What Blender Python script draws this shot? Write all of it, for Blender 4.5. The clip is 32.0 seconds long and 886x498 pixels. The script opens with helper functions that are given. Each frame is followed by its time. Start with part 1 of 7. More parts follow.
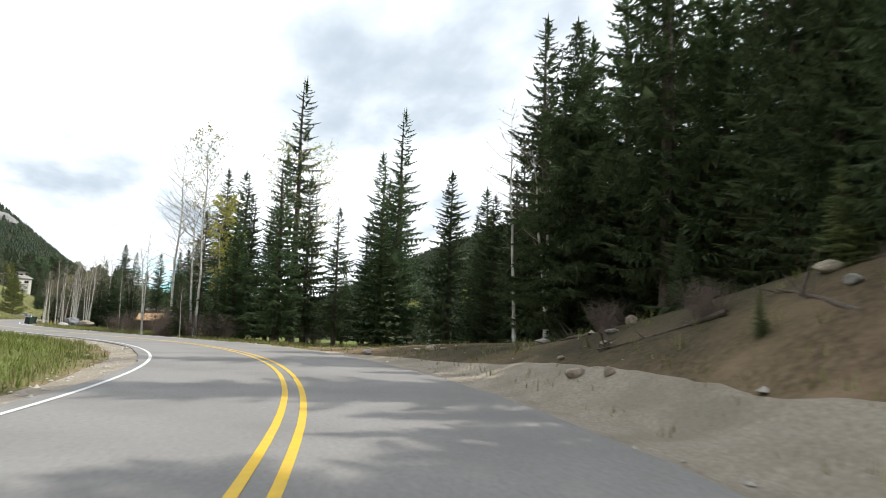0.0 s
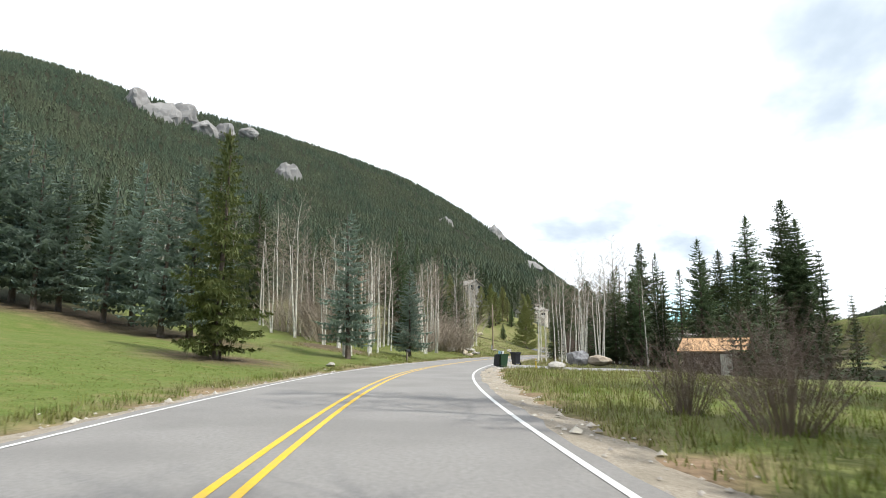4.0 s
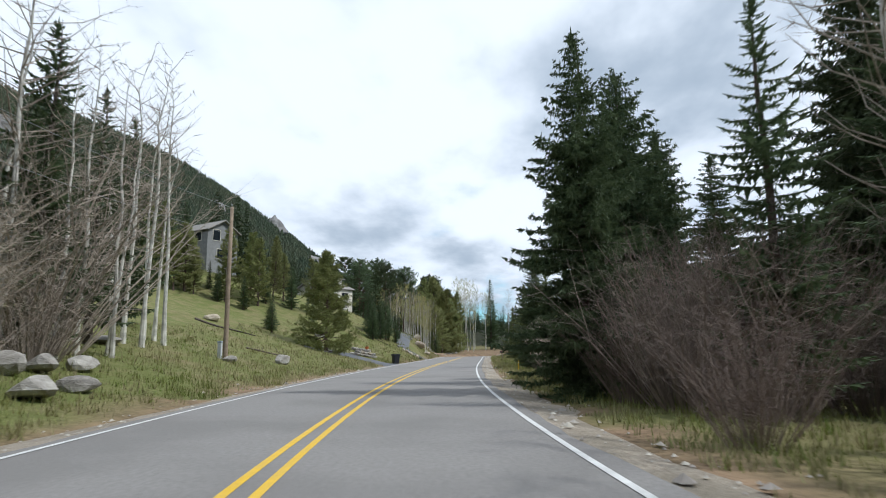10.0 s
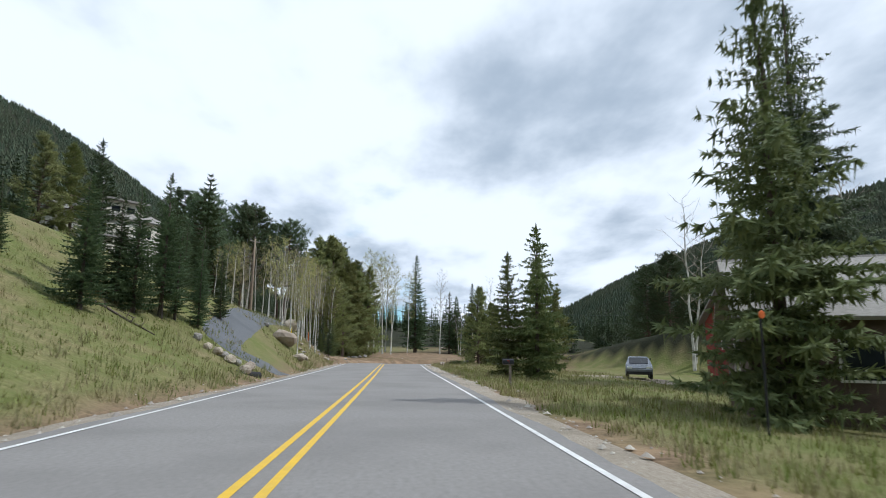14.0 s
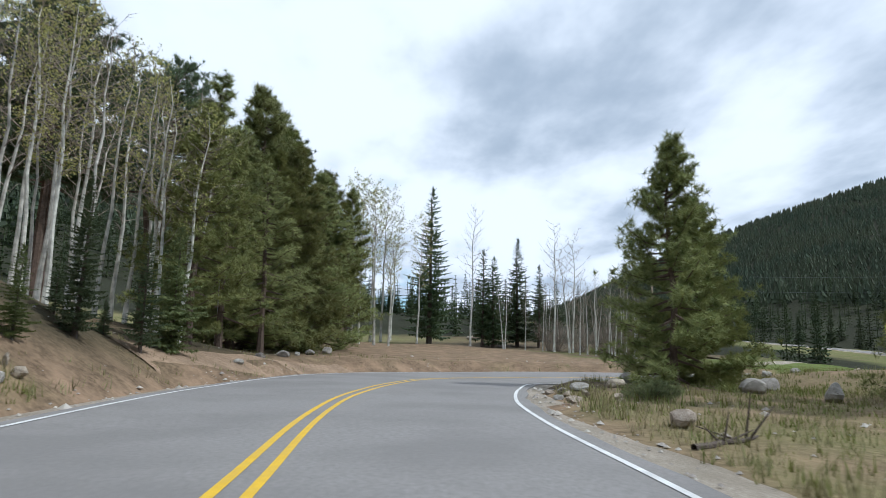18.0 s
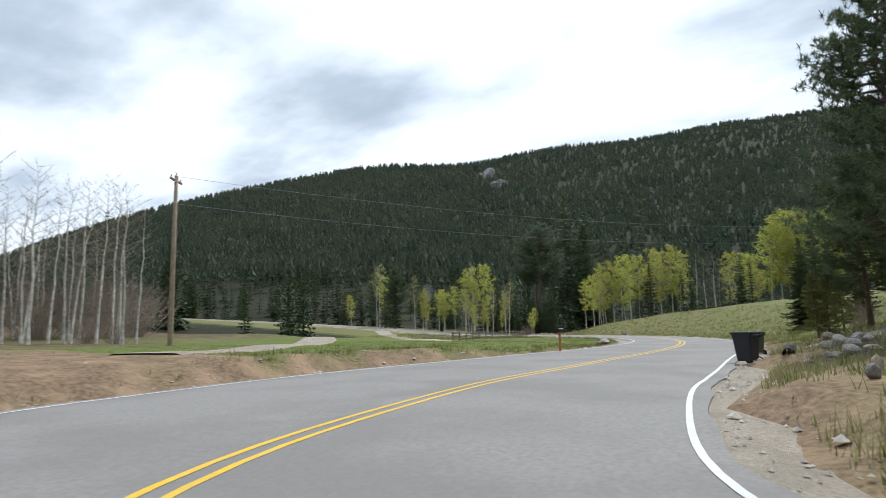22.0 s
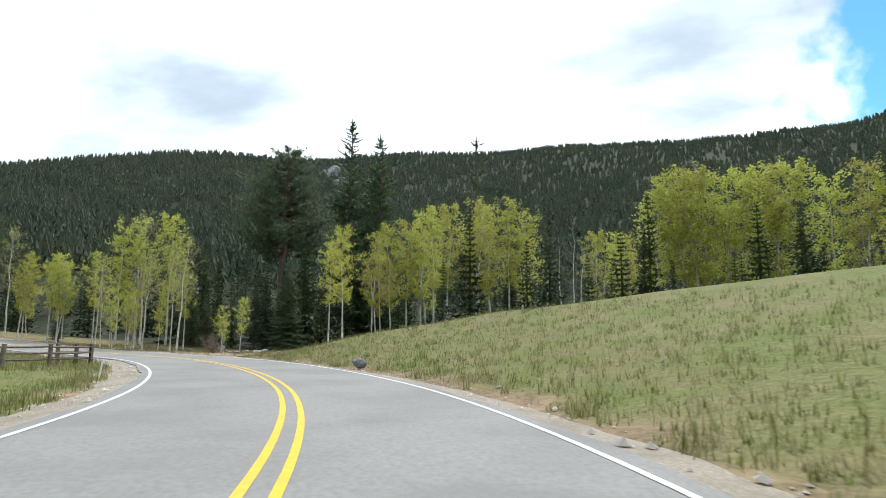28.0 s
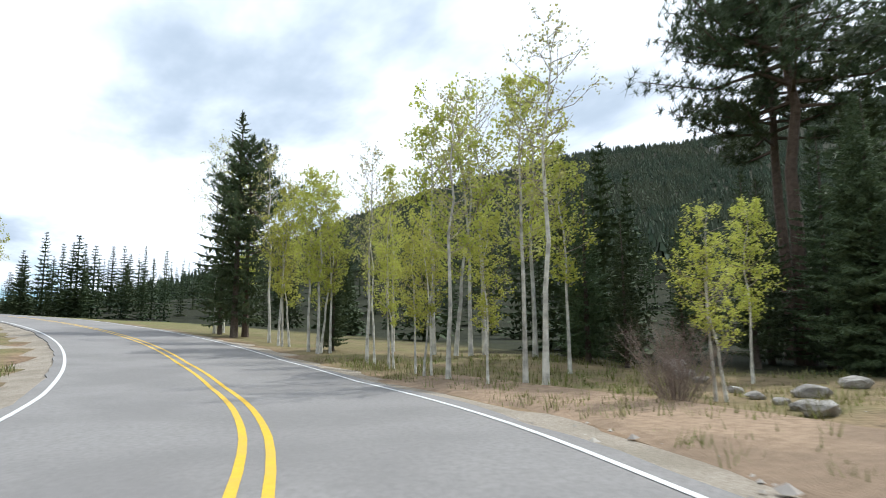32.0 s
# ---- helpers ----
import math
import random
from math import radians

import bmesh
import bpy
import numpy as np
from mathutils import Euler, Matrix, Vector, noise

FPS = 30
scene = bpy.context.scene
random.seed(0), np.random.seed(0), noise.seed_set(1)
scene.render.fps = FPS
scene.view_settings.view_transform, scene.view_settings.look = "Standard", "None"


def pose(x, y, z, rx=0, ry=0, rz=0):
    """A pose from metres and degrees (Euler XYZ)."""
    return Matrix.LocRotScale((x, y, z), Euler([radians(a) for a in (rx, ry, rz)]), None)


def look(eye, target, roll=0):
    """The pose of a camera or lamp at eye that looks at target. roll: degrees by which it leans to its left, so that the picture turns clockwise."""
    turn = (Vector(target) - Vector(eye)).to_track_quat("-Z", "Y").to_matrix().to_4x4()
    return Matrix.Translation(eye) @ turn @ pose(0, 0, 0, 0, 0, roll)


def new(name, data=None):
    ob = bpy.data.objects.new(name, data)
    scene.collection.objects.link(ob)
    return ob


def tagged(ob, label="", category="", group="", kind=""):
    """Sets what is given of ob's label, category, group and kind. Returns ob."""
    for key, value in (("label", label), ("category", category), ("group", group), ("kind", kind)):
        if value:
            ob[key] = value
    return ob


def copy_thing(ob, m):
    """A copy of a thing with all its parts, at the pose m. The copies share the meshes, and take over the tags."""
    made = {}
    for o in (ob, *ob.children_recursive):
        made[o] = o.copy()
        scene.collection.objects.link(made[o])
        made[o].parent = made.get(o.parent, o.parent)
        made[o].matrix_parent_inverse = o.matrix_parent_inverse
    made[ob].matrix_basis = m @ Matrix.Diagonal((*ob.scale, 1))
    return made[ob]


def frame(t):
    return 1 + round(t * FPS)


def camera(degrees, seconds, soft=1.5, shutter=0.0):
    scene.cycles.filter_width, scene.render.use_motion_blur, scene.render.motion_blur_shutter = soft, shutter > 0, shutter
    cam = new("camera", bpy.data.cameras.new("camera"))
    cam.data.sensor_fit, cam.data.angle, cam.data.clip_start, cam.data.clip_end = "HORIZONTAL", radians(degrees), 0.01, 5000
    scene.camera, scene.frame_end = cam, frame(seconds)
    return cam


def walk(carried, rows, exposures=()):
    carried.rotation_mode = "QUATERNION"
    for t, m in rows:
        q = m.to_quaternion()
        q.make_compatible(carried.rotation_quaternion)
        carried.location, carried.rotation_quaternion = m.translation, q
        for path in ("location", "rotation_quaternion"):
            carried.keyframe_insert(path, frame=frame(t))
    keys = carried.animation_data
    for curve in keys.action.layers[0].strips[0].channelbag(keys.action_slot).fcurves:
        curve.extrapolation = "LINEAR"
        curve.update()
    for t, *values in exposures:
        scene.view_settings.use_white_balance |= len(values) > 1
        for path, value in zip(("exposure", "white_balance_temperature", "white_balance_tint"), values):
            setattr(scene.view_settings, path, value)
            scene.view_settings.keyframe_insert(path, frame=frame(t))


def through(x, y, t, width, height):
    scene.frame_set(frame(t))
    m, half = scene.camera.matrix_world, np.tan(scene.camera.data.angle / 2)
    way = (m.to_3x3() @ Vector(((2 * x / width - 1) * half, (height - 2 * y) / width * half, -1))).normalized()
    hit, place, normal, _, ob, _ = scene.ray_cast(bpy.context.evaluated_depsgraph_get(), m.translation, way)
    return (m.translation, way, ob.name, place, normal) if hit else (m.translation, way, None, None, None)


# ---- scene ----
cam = camera(72.1, 32.0, soft=0.9, shutter=0.15)
PATH = [
    (0, (0.000, 0.000, 1.300), (0.710, 1.851, 1.562), 2.11),
    (0.5, (1.948, 8.018, 1.300), (2.457, 9.932, 1.575), 2.91),
    (1, (2.975, 15.995, 1.300), (3.263, 17.953, 1.585), 3.54),
    (1.5, (3.060, 23.649, 1.300), (3.112, 25.626, 1.596), 3.25),
    (2, (2.252, 30.936, 1.300), (2.060, 32.905, 1.597), 1.74),
    (2.5, (0.582, 37.765, 1.300), (0.127, 39.688, 1.608), 0.57),
    (3, (-1.832, 43.985, 1.300), (-2.525, 45.833, 1.625), 0.29),
    (3.5, (-4.656, 49.579, 1.300), (-5.473, 51.376, 1.624), 0.21),
    (4, (-7.684, 55.153, 1.300), (-8.487, 56.956, 1.622), 0.04),
    (4.5, (-10.680, 60.845, 1.300), (-11.450, 62.662, 1.621), -0.08),
    (5, (-13.605, 66.689, 1.300), (-14.333, 68.523, 1.622), -0.29),
    (5.5, (-16.427, 72.709, 1.300), (-17.102, 74.564, 1.625), -0.79),
    (6, (-19.096, 78.933, 1.300), (-19.701, 80.813, 1.614), -0.8),
    (6.5, (-21.549, 85.323, 1.300), (-22.079, 87.226, 1.611), -0.69),
    (7, (-23.714, 91.721, 1.300), (-24.168, 93.645, 1.604), 0.11),
    (7.5, (-25.658, 98.310, 1.300), (-26.036, 100.249, 1.606), 0.44),
    (8, (-27.392, 105.071, 1.300), (-27.706, 107.022, 1.610), 0.23),
    (8.5, (-28.946, 111.987, 1.300), (-29.207, 113.944, 1.621), -0.57),
    (9, (-30.370, 119.047, 1.300), (-30.598, 121.005, 1.640), 0.51),
    (9.5, (-31.644, 126.170, 1.300), (-31.818, 128.134, 1.638), 0.24),
    (10, (-32.722, 133.348, 1.300), (-32.841, 135.318, 1.628), -0.75),
    (10.5, (-33.605, 140.569, 1.300), (-33.671, 142.543, 1.613), -0.64),
    (11, (-34.303, 147.827, 1.300), (-34.320, 149.802, 1.613), 0.03),
    (11.5, (-34.832, 155.287, 1.300), (-34.798, 157.263, 1.608), 0.57),
    (12, (-35.178, 162.828, 1.300), (-35.098, 164.803, 1.606), 0.63),
    (12.5, (-35.377, 170.413, 1.300), (-35.266, 172.385, 1.616), 0.89),
    (13, (-35.459, 178.268, 1.300), (-35.317, 180.235, 1.634), 0.74),
    (13.5, (-35.444, 186.191, 1.300), (-35.284, 188.155, 1.645), 0.48),
    (14, (-35.383, 194.150, 1.300), (-35.219, 196.114, 1.636), 0.76),
    (14.5, (-35.296, 202.016, 1.300), (-35.121, 203.981, 1.626), 0.77),
    (15, (-35.197, 209.810, 1.300), (-35.026, 211.776, 1.622), 0.36),
    (15.5, (-35.112, 217.517, 1.300), (-34.944, 219.484, 1.621), 0.33),
    (16, (-35.038, 225.121, 1.300), (-34.873, 227.088, 1.621), 0.61),
    (16.5, (-34.977, 232.600, 1.300), (-34.815, 234.567, 1.623), 1.52),
    (17, (-34.937, 239.929, 1.300), (-34.782, 241.896, 1.627), 1.84),
    (17.5, (-34.907, 246.953, 1.288), (-34.750, 248.921, 1.607), 1.34),
    (18, (-34.878, 253.363, 1.269), (-34.722, 255.333, 1.578), 1.63),
    (18.5, (-34.823, 258.921, 1.250), (-34.644, 260.892, 1.534), 1.07),
    (19, (-34.663, 263.697, 1.200), (-34.414, 265.662, 1.474), -0.12),
    (19.5, (-34.273, 268.083, 1.150), (-33.878, 270.024, 1.424), -0.13),
    (20, (-33.682, 272.160, 1.106), (-33.093, 274.054, 1.365), -0.61),
    (20.5, (-32.896, 276.305, 1.053), (-32.068, 278.110, 1.299), -0.56),
    (21, (-31.534, 280.729, 0.975), (-30.394, 282.354, 1.216), -1.3),
    (21.5, (-29.183, 284.722, 0.852), (-27.760, 286.105, 1.100), -0.77),
    (22, (-25.920, 287.830, 0.747), (-24.265, 288.923, 1.009), -1.19),
    (22.5, (-21.899, 290.636, 0.680), (-20.074, 291.403, 0.959), -0.66),
    (23, (-17.056, 291.920, 0.680), (-15.130, 292.362, 0.984), -0.15),
    (23.5, (-11.921, 292.865, 0.680), (-9.961, 293.091, 1.001), -0.07),
    (24, (-6.874, 293.370, 0.680), (-4.905, 293.474, 1.017), 0.35),
    (24.5, (-2.071, 293.972, 0.680), (-0.099, 294.034, 1.009), -0.48),
    (25, (3.184, 294.477, 0.680), (5.155, 294.575, 1.003), -0.07),
    (25.5, (8.339, 294.915, 0.680), (10.309, 295.050, 1.000), 0.27),
    (26, (13.779, 295.571, 0.680), (15.747, 295.735, 0.998), 0.88),
    (26.5, (19.580, 296.550, 0.680), (21.545, 296.750, 0.995), 2.38),
    (27, (25.477, 297.852, 0.680), (27.420, 298.213, 0.990), 2.44),
    (27.5, (31.211, 299.618, 0.680), (33.120, 300.135, 0.979), 1.61),
    (28, (36.548, 301.732, 0.680), (38.412, 302.393, 0.975), 0.36),
    (28.5, (41.388, 304.085, 0.680), (43.199, 304.884, 0.966), 0.11),
    (29, (45.917, 306.732, 0.680), (47.660, 307.668, 0.975), 0.98),
    (29.5, (50.120, 309.640, 0.680), (51.788, 310.703, 0.979), 1.36),
    (30, (54.180, 312.908, 0.680), (55.769, 314.087, 0.974), 1.57),
    (30.5, (58.475, 316.895, 0.680), (59.978, 318.181, 0.977), 1.22),
    (31, (62.498, 321.197, 0.680), (63.902, 322.587, 0.993), 1.01),
    (31.5, (66.434, 326.136, 0.680), (67.715, 327.643, 0.978), 0.1),
    (32, (70.035, 331.599, 0.680), (71.168, 333.220, 0.979), -0.62),
]
walk(cam, [(t, look(eye, target, roll)) for t, eye, target, roll in PATH], [(0, .3, 6350, 8), (1.5, .5, 6400, 8), (3, .65, 6400, 8), (4, .45, 6300, 8), (6, .05, 6000, 8), (9, -.15, 5850, 8), (12, -.2, 5850, 8), (18, -.2, 5650, 8), (21, -.05, 6000, 8), (24, .12, 5700, 8), (28, .35, 6000, 6), (30, .3, 6100, 6), (32, .25, 5900, 8)])

# world, sun and exposure
GAP_AZ, GAP_UP = -130.0, 27.0     # where the cloud breaks
SUN_AZ, SUN_UP = -96.0, 50.0      # degrees to the left of +y, degrees above the horizon


def make_world():
    world = bpy.data.worlds.new("sky")
    scene.world = world
    world.use_nodes = True
    nt = world.node_tree
    nt.nodes.clear()
    N, L = nt.nodes.new, nt.links.new
    out, bg = N("ShaderNodeOutputWorld"), N("ShaderNodeBackground")
    sky = N("ShaderNodeTexSky")
    sky.sky_type, sky.sun_disc = "NISHITA", False
    sky.sun_elevation, sky.sun_rotation = radians(SUN_UP), radians(-SUN_AZ)
    sky.altitude, sky.dust_density = 2500, 0.6
    co, sep = N("ShaderNodeTexCoord"), N("ShaderNodeSeparateXYZ")
    L(co.outputs["Generated"], sep.inputs[0])
    lift = N("ShaderNodeMath")
    lift.operation = "ADD"
    lift.inputs[1].default_value = 0.16
    top = N("ShaderNodeMath")
    top.operation = "MAXIMUM"
    top.inputs[1].default_value = 0.0
    L(sep.outputs[2], top.inputs[0])
    L(top.outputs[0], lift.inputs[0])
    comb = N("ShaderNodeCombineXYZ")
    for k in (0, 1):
        div = N("ShaderNodeMath")
        div.operation = "DIVIDE"
        L(sep.outputs[k], div.inputs[0])
        L(lift.outputs[0], div.inputs[1])
        L(div.outputs[0], comb.inputs[k])

    def cloud(scale, detail, lo, hi, offset):
        mapping = N("ShaderNodeMapping")
        mapping.inputs["Location"].default_value = offset
        mapping.inputs["Scale"].default_value = (1.0, 0.62, 1)
        L(comb.outputs[0], mapping.inputs[0])
        noise_node = N("ShaderNodeTexNoise")
        noise_node.inputs["Scale"].default_value = scale
        noise_node.inputs["Detail"].default_value = detail
        noise_node.inputs["Roughness"].default_value = 0.52
        L(mapping.outputs[0], noise_node.inputs["Vector"])
        ramp = N("ShaderNodeMapRange")
        ramp.interpolation_type = "SMOOTHSTEP"
        ramp.inputs[1].default_value, ramp.inputs[2].default_value = lo, hi
        L(noise_node.outputs["Fac"], ramp.inputs[0])
        return ramp.outputs[0]

    cover = cloud(0.75, 9, 0.27, 0.40, (3.3, 1.7, 0))
    # one wide break in the cloud, ragged at its edge
    aim = N("ShaderNodeVectorMath")
    aim.operation = "DOT_PRODUCT"
    aim.inputs[1].default_value = (-math.sin(radians(GAP_AZ)) * math.cos(radians(GAP_UP)), math.cos(radians(GAP_AZ)) * math.cos(radians(GAP_UP)), math.sin(radians(GAP_UP)))
    L(co.outputs["Generated"], aim.inputs[0])
    rag = N("ShaderNodeTexNoise")
    rag.inputs["Scale"].default_value, rag.inputs["Detail"].default_value = 5.0, 9
    L(co.outputs["Generated"], rag.inputs["Vector"])
    edge = N("ShaderNodeMath")
    edge.operation = "MULTIPLY_ADD"
    edge.inputs[1].default_value = 0.28
    L(rag.outputs["Fac"], edge.inputs[0])
    L(aim.outputs["Value"], edge.inputs[2])
    hole = N("ShaderNodeMapRange")
    hole.interpolation_type = "SMOOTHSTEP"
    hole.inputs[1].default_value, hole.inputs[2].default_value = 1.055, 1.085
    hole.inputs[3].default_value, hole.inputs[4].default_value = 1.0, 0.0
    L(edge.outputs[0], hole.inputs[0])
    both = N("ShaderNodeMath")
    both.operation = "MULTIPLY"
    L(cover, both.inputs[0])
    L(hole.outputs[0], both.inputs[1])
    cover = both.outputs[0]
    belly = cloud(1.25, 6, 0.44, 0.66, (0.4, 8.2, 0))
    tint = N("ShaderNodeMixRGB")
    tint.inputs[1].default_value, tint.inputs[2].default_value = (11.6, 11.9, 12.3, 1), (5.4, 6.1, 6.9, 1)
    L(belly, tint.inputs[0])
    clear = N("ShaderNodeMixRGB")
    clear.blend_type = "MULTIPLY"
    clear.inputs[0].default_value = 1.0
    clear.inputs[2].default_value = (1.0, 1.6, 1.5, 1)
    L(sky.outputs[0], clear.inputs[1])
    mix = N("ShaderNodeMixRGB")
    L(cover, mix.inputs[0])
    L(clear.outputs[0], mix.inputs[1])
    L(tint.outputs[0], mix.inputs[2])
    L(mix.outputs[0], bg.inputs[0])
    bg.inputs[1].default_value = 0.098
    L(bg.outputs[0], out.inputs[0])


make_world()
sun = new("sun", bpy.data.lights.new("sun", "SUN"))
sun.data.energy, sun.data.angle, sun.data.color = 3.3, radians(0.7), (1.0, 0.95, 0.86)
sun.matrix_world = look((0, 0, 300), (0 + math.sin(radians(SUN_AZ)) * math.cos(radians(SUN_UP)), -math.cos(radians(SUN_AZ)) * math.cos(radians(SUN_UP)), 300 - math.sin(radians(SUN_UP))))


# materials
def shade(name, a, b, scale=3.0, rough=0.85, bump=0.3, bump_scale=None, metal=0.0, vary=0.0, island=0.0, spec=0.3, large=None, through=0.0, detail=6, contrast=(0.3, 0.7)):
    """Two colours mixed by noise, with a second, larger mottling, grain relief and variation from piece to piece."""
    m = bpy.data.materials.new(name)
    m.use_nodes = True
    nt = m.node_tree
    N, L = nt.nodes.new, nt.links.new
    p = nt.nodes["Principled BSDF"]
    p.inputs["Roughness"].default_value, p.inputs["Metallic"].default_value = rough, metal
    p.inputs["Specular IOR Level"].default_value = spec
    co = N("ShaderNodeTexCoord")
    n1 = N("ShaderNodeTexNoise")
    n1.inputs["Scale"].default_value, n1.inputs["Detail"].default_value = scale, detail
    L(co.outputs["Object"], n1.inputs["Vector"])
    ramp = N("ShaderNodeMapRange")
    ramp.inputs[1].default_value, ramp.inputs[2].default_value = contrast
    L(n1.outputs["Fac"], ramp.inputs[0])
    mix = N("ShaderNodeMixRGB")
    mix.inputs[1].default_value, mix.inputs[2].default_value = (*a, 1), (*b, 1)
    L(ramp.outputs[0], mix.inputs[0])
    last = mix.outputs[0]
    if large:
        colour, size, amount = large
        n2 = N("ShaderNodeTexNoise")
        n2.inputs["Scale"].default_value, n2.inputs["Detail"].default_value = size, 4
        L(co.outputs["Object"], n2.inputs["Vector"])
        r2 = N("ShaderNodeMapRange")
        r2.inputs[1].default_value, r2.inputs[2].default_value, r2.inputs[4].default_value = 0.42, 0.62, amount
        L(n2.outputs["Fac"], r2.inputs[0])
        m2 = N("ShaderNodeMixRGB")
        m2.inputs[2].default_value = (*colour, 1)
        L(r2.outputs[0], m2.inputs[0])
        L(last, m2.inputs[1])
        last = m2.outputs[0]
    if vary or island:
        if vary:
            rnd = N("ShaderNodeObjectInfo").outputs["Random"]
        else:
            rnd = N("ShaderNodeNewGeometry").outputs["Random Per Island"]
        amount = vary or island
        hsv, rr = N("ShaderNodeHueSaturation"), N("ShaderNodeMapRange")
        rr.inputs[3].default_value, rr.inputs[4].default_value = 1 - amount, 1 + amount
        L(rnd, rr.inputs[0])
        L(rr.outputs[0], hsv.inputs["Value"])
        hue = N("ShaderNodeMapRange")
        hue.inputs[3].default_value, hue.inputs[4].default_value = 0.5 - amount * 0.06, 0.5 + amount * 0.06
        L(rnd, hue.inputs[0])
        L(hue.outputs[0], hsv.inputs["Hue"])
        L(last, hsv.inputs["Color"])
        last = hsv.outputs[0]
    L(last, p.inputs["Base Color"])
    if bump:
        bn, bu = N("ShaderNodeTexNoise"), N("ShaderNodeBump")
        bn.inputs["Scale"].default_value, bn.inputs["Detail"].default_value = bump_scale or scale * 4, 5
        L(co.outputs["Object"], bn.inputs["Vector"])
        bu.inputs["Strength"].default_value, bu.inputs["Distance"].default_value = bump, 0.05
        L(bn.outputs["Fac"], bu.inputs["Height"])
        L(bu.outputs[0], p.inputs["Normal"])
    if through:
        tr, add = N("ShaderNodeBsdfTranslucent"), N("ShaderNodeMixShader")
        add.inputs[0].default_value = through
        L(last, tr.inputs[0])
        L(p.outputs[0], add.inputs[1])
        L(tr.outputs[0], add.inputs[2])
        L(add.outputs[0], nt.nodes["Material Output"].inputs[0])
    return m


ASPHALT = shade("asphalt", (.205, .194, .184), (.268, .254, .242), 14, .86, .25, 220, large=((.178, .168, .16), .35, .6))
YELLOW = shade("yellow paint", (.72, .46, .02), (.62, .38, .02), 9, .6, .1, 200, large=((.5, .36, .1), 2.5, .35))
WHITE_PAINT = shade("white road paint", (.74, .74, .72), (.6, .6, .58), 8, .6, .1, 200, large=((.42, .41, .4), 2.2, .4))
GRAVEL = shade("gravel", (.28, .235, .185), (.44, .385, .31), 16, .95, .8, 60, large=((.22, .19, .14), .8, .5))
DIRT = shade("bare dirt", (.24, .165, .105), (.38, .275, .185), 5, .95, .7, 30, large=((.17, .12, .08), .5, .6))
GRASS_BLADE = shade("grass", (.10, .135, .022), (.20, .21, .055), .9, .8, 0, island=.4, through=.35, large=((.28, .24, .11), .12, .6))
DRY_BLADE = shade("dry grass", (.24, .205, .10), (.35, .31, .175), 1.2, .85, 0, island=.3, through=.3, large=((.16, .2, .06), .25, .6))
BARK_GREY = shade("conifer bark", (.085, .065, .05), (.16, .13, .11), 9, .95, .8, 30)
BARK_PINE = shade("pine bark", (.085, .06, .045), (.16, .115, .09), 8, .95, .8, 25)
BARK_ASPEN = shade("aspen bark", (.70, .68, .61), (.52, .50, .44), 3, .8, .3, 20, vary=.12, large=((.12, .11, .10), 2.6, .5))
TWIG = shade("bare twigs", (.25, .205, .16), (.40, .34, .28), 4, .9, 0, vary=.15)
TWIG_DARK = shade("dark bare stems", (.15, .115, .095), (.25, .19, .16), 4, .9, 0, vary=.2)
NEEDLE_DARK = shade("spruce needles", (.055, .085, .042), (.145, .185, .092), 3.5, .75, 0, vary=.25, through=.25)
NEEDLE_BLUE = shade("blue spruce needles", (.13, .18, .14), (.26, .32, .265), 3.5, .75, 0, vary=.2, through=.25)
NEEDLE_PINE = shade("pine needles", (.12, .145, .045), (.29, .29, .105), 3.0, .75, 0, vary=.22, through=.25)
NEEDLE_GREEN = shade("fresh spruce needles", (.08, .11, .04), (.2, .22, .085), 3.0, .75, 0, vary=.2, through=.25)
LEAF_NEW = shade("new aspen leaves", (.40, .43, .07), (.56, .55, .14), 3.0, .6, 0, vary=.18, through=.45)
LEAF_PALE = shade("half-open aspen leaves", (.36, .36, .11), (.50, .48, .19), 3.0, .6, 0, vary=.18, through=.45)
ROCK = shade("grey stone", (.30, .28, .25), (.48, .45, .41), 3.2, .9, .9, 14, vary=.15, large=((.17, .155, .135), 1.3, .6))
ROCK_DARK = shade("dark stone", (.09, .088, .09), (.2, .2, .21), 4, .85, .9, 16, large=((.34, .34, .35), 2.2, .5))
ROCK_WARM = shade("buff stone", (.40, .33, .25), (.56, .49, .40), 3.0, .9, .9, 14, vary=.15, large=((.24, .19, .14), 1.2, .55))


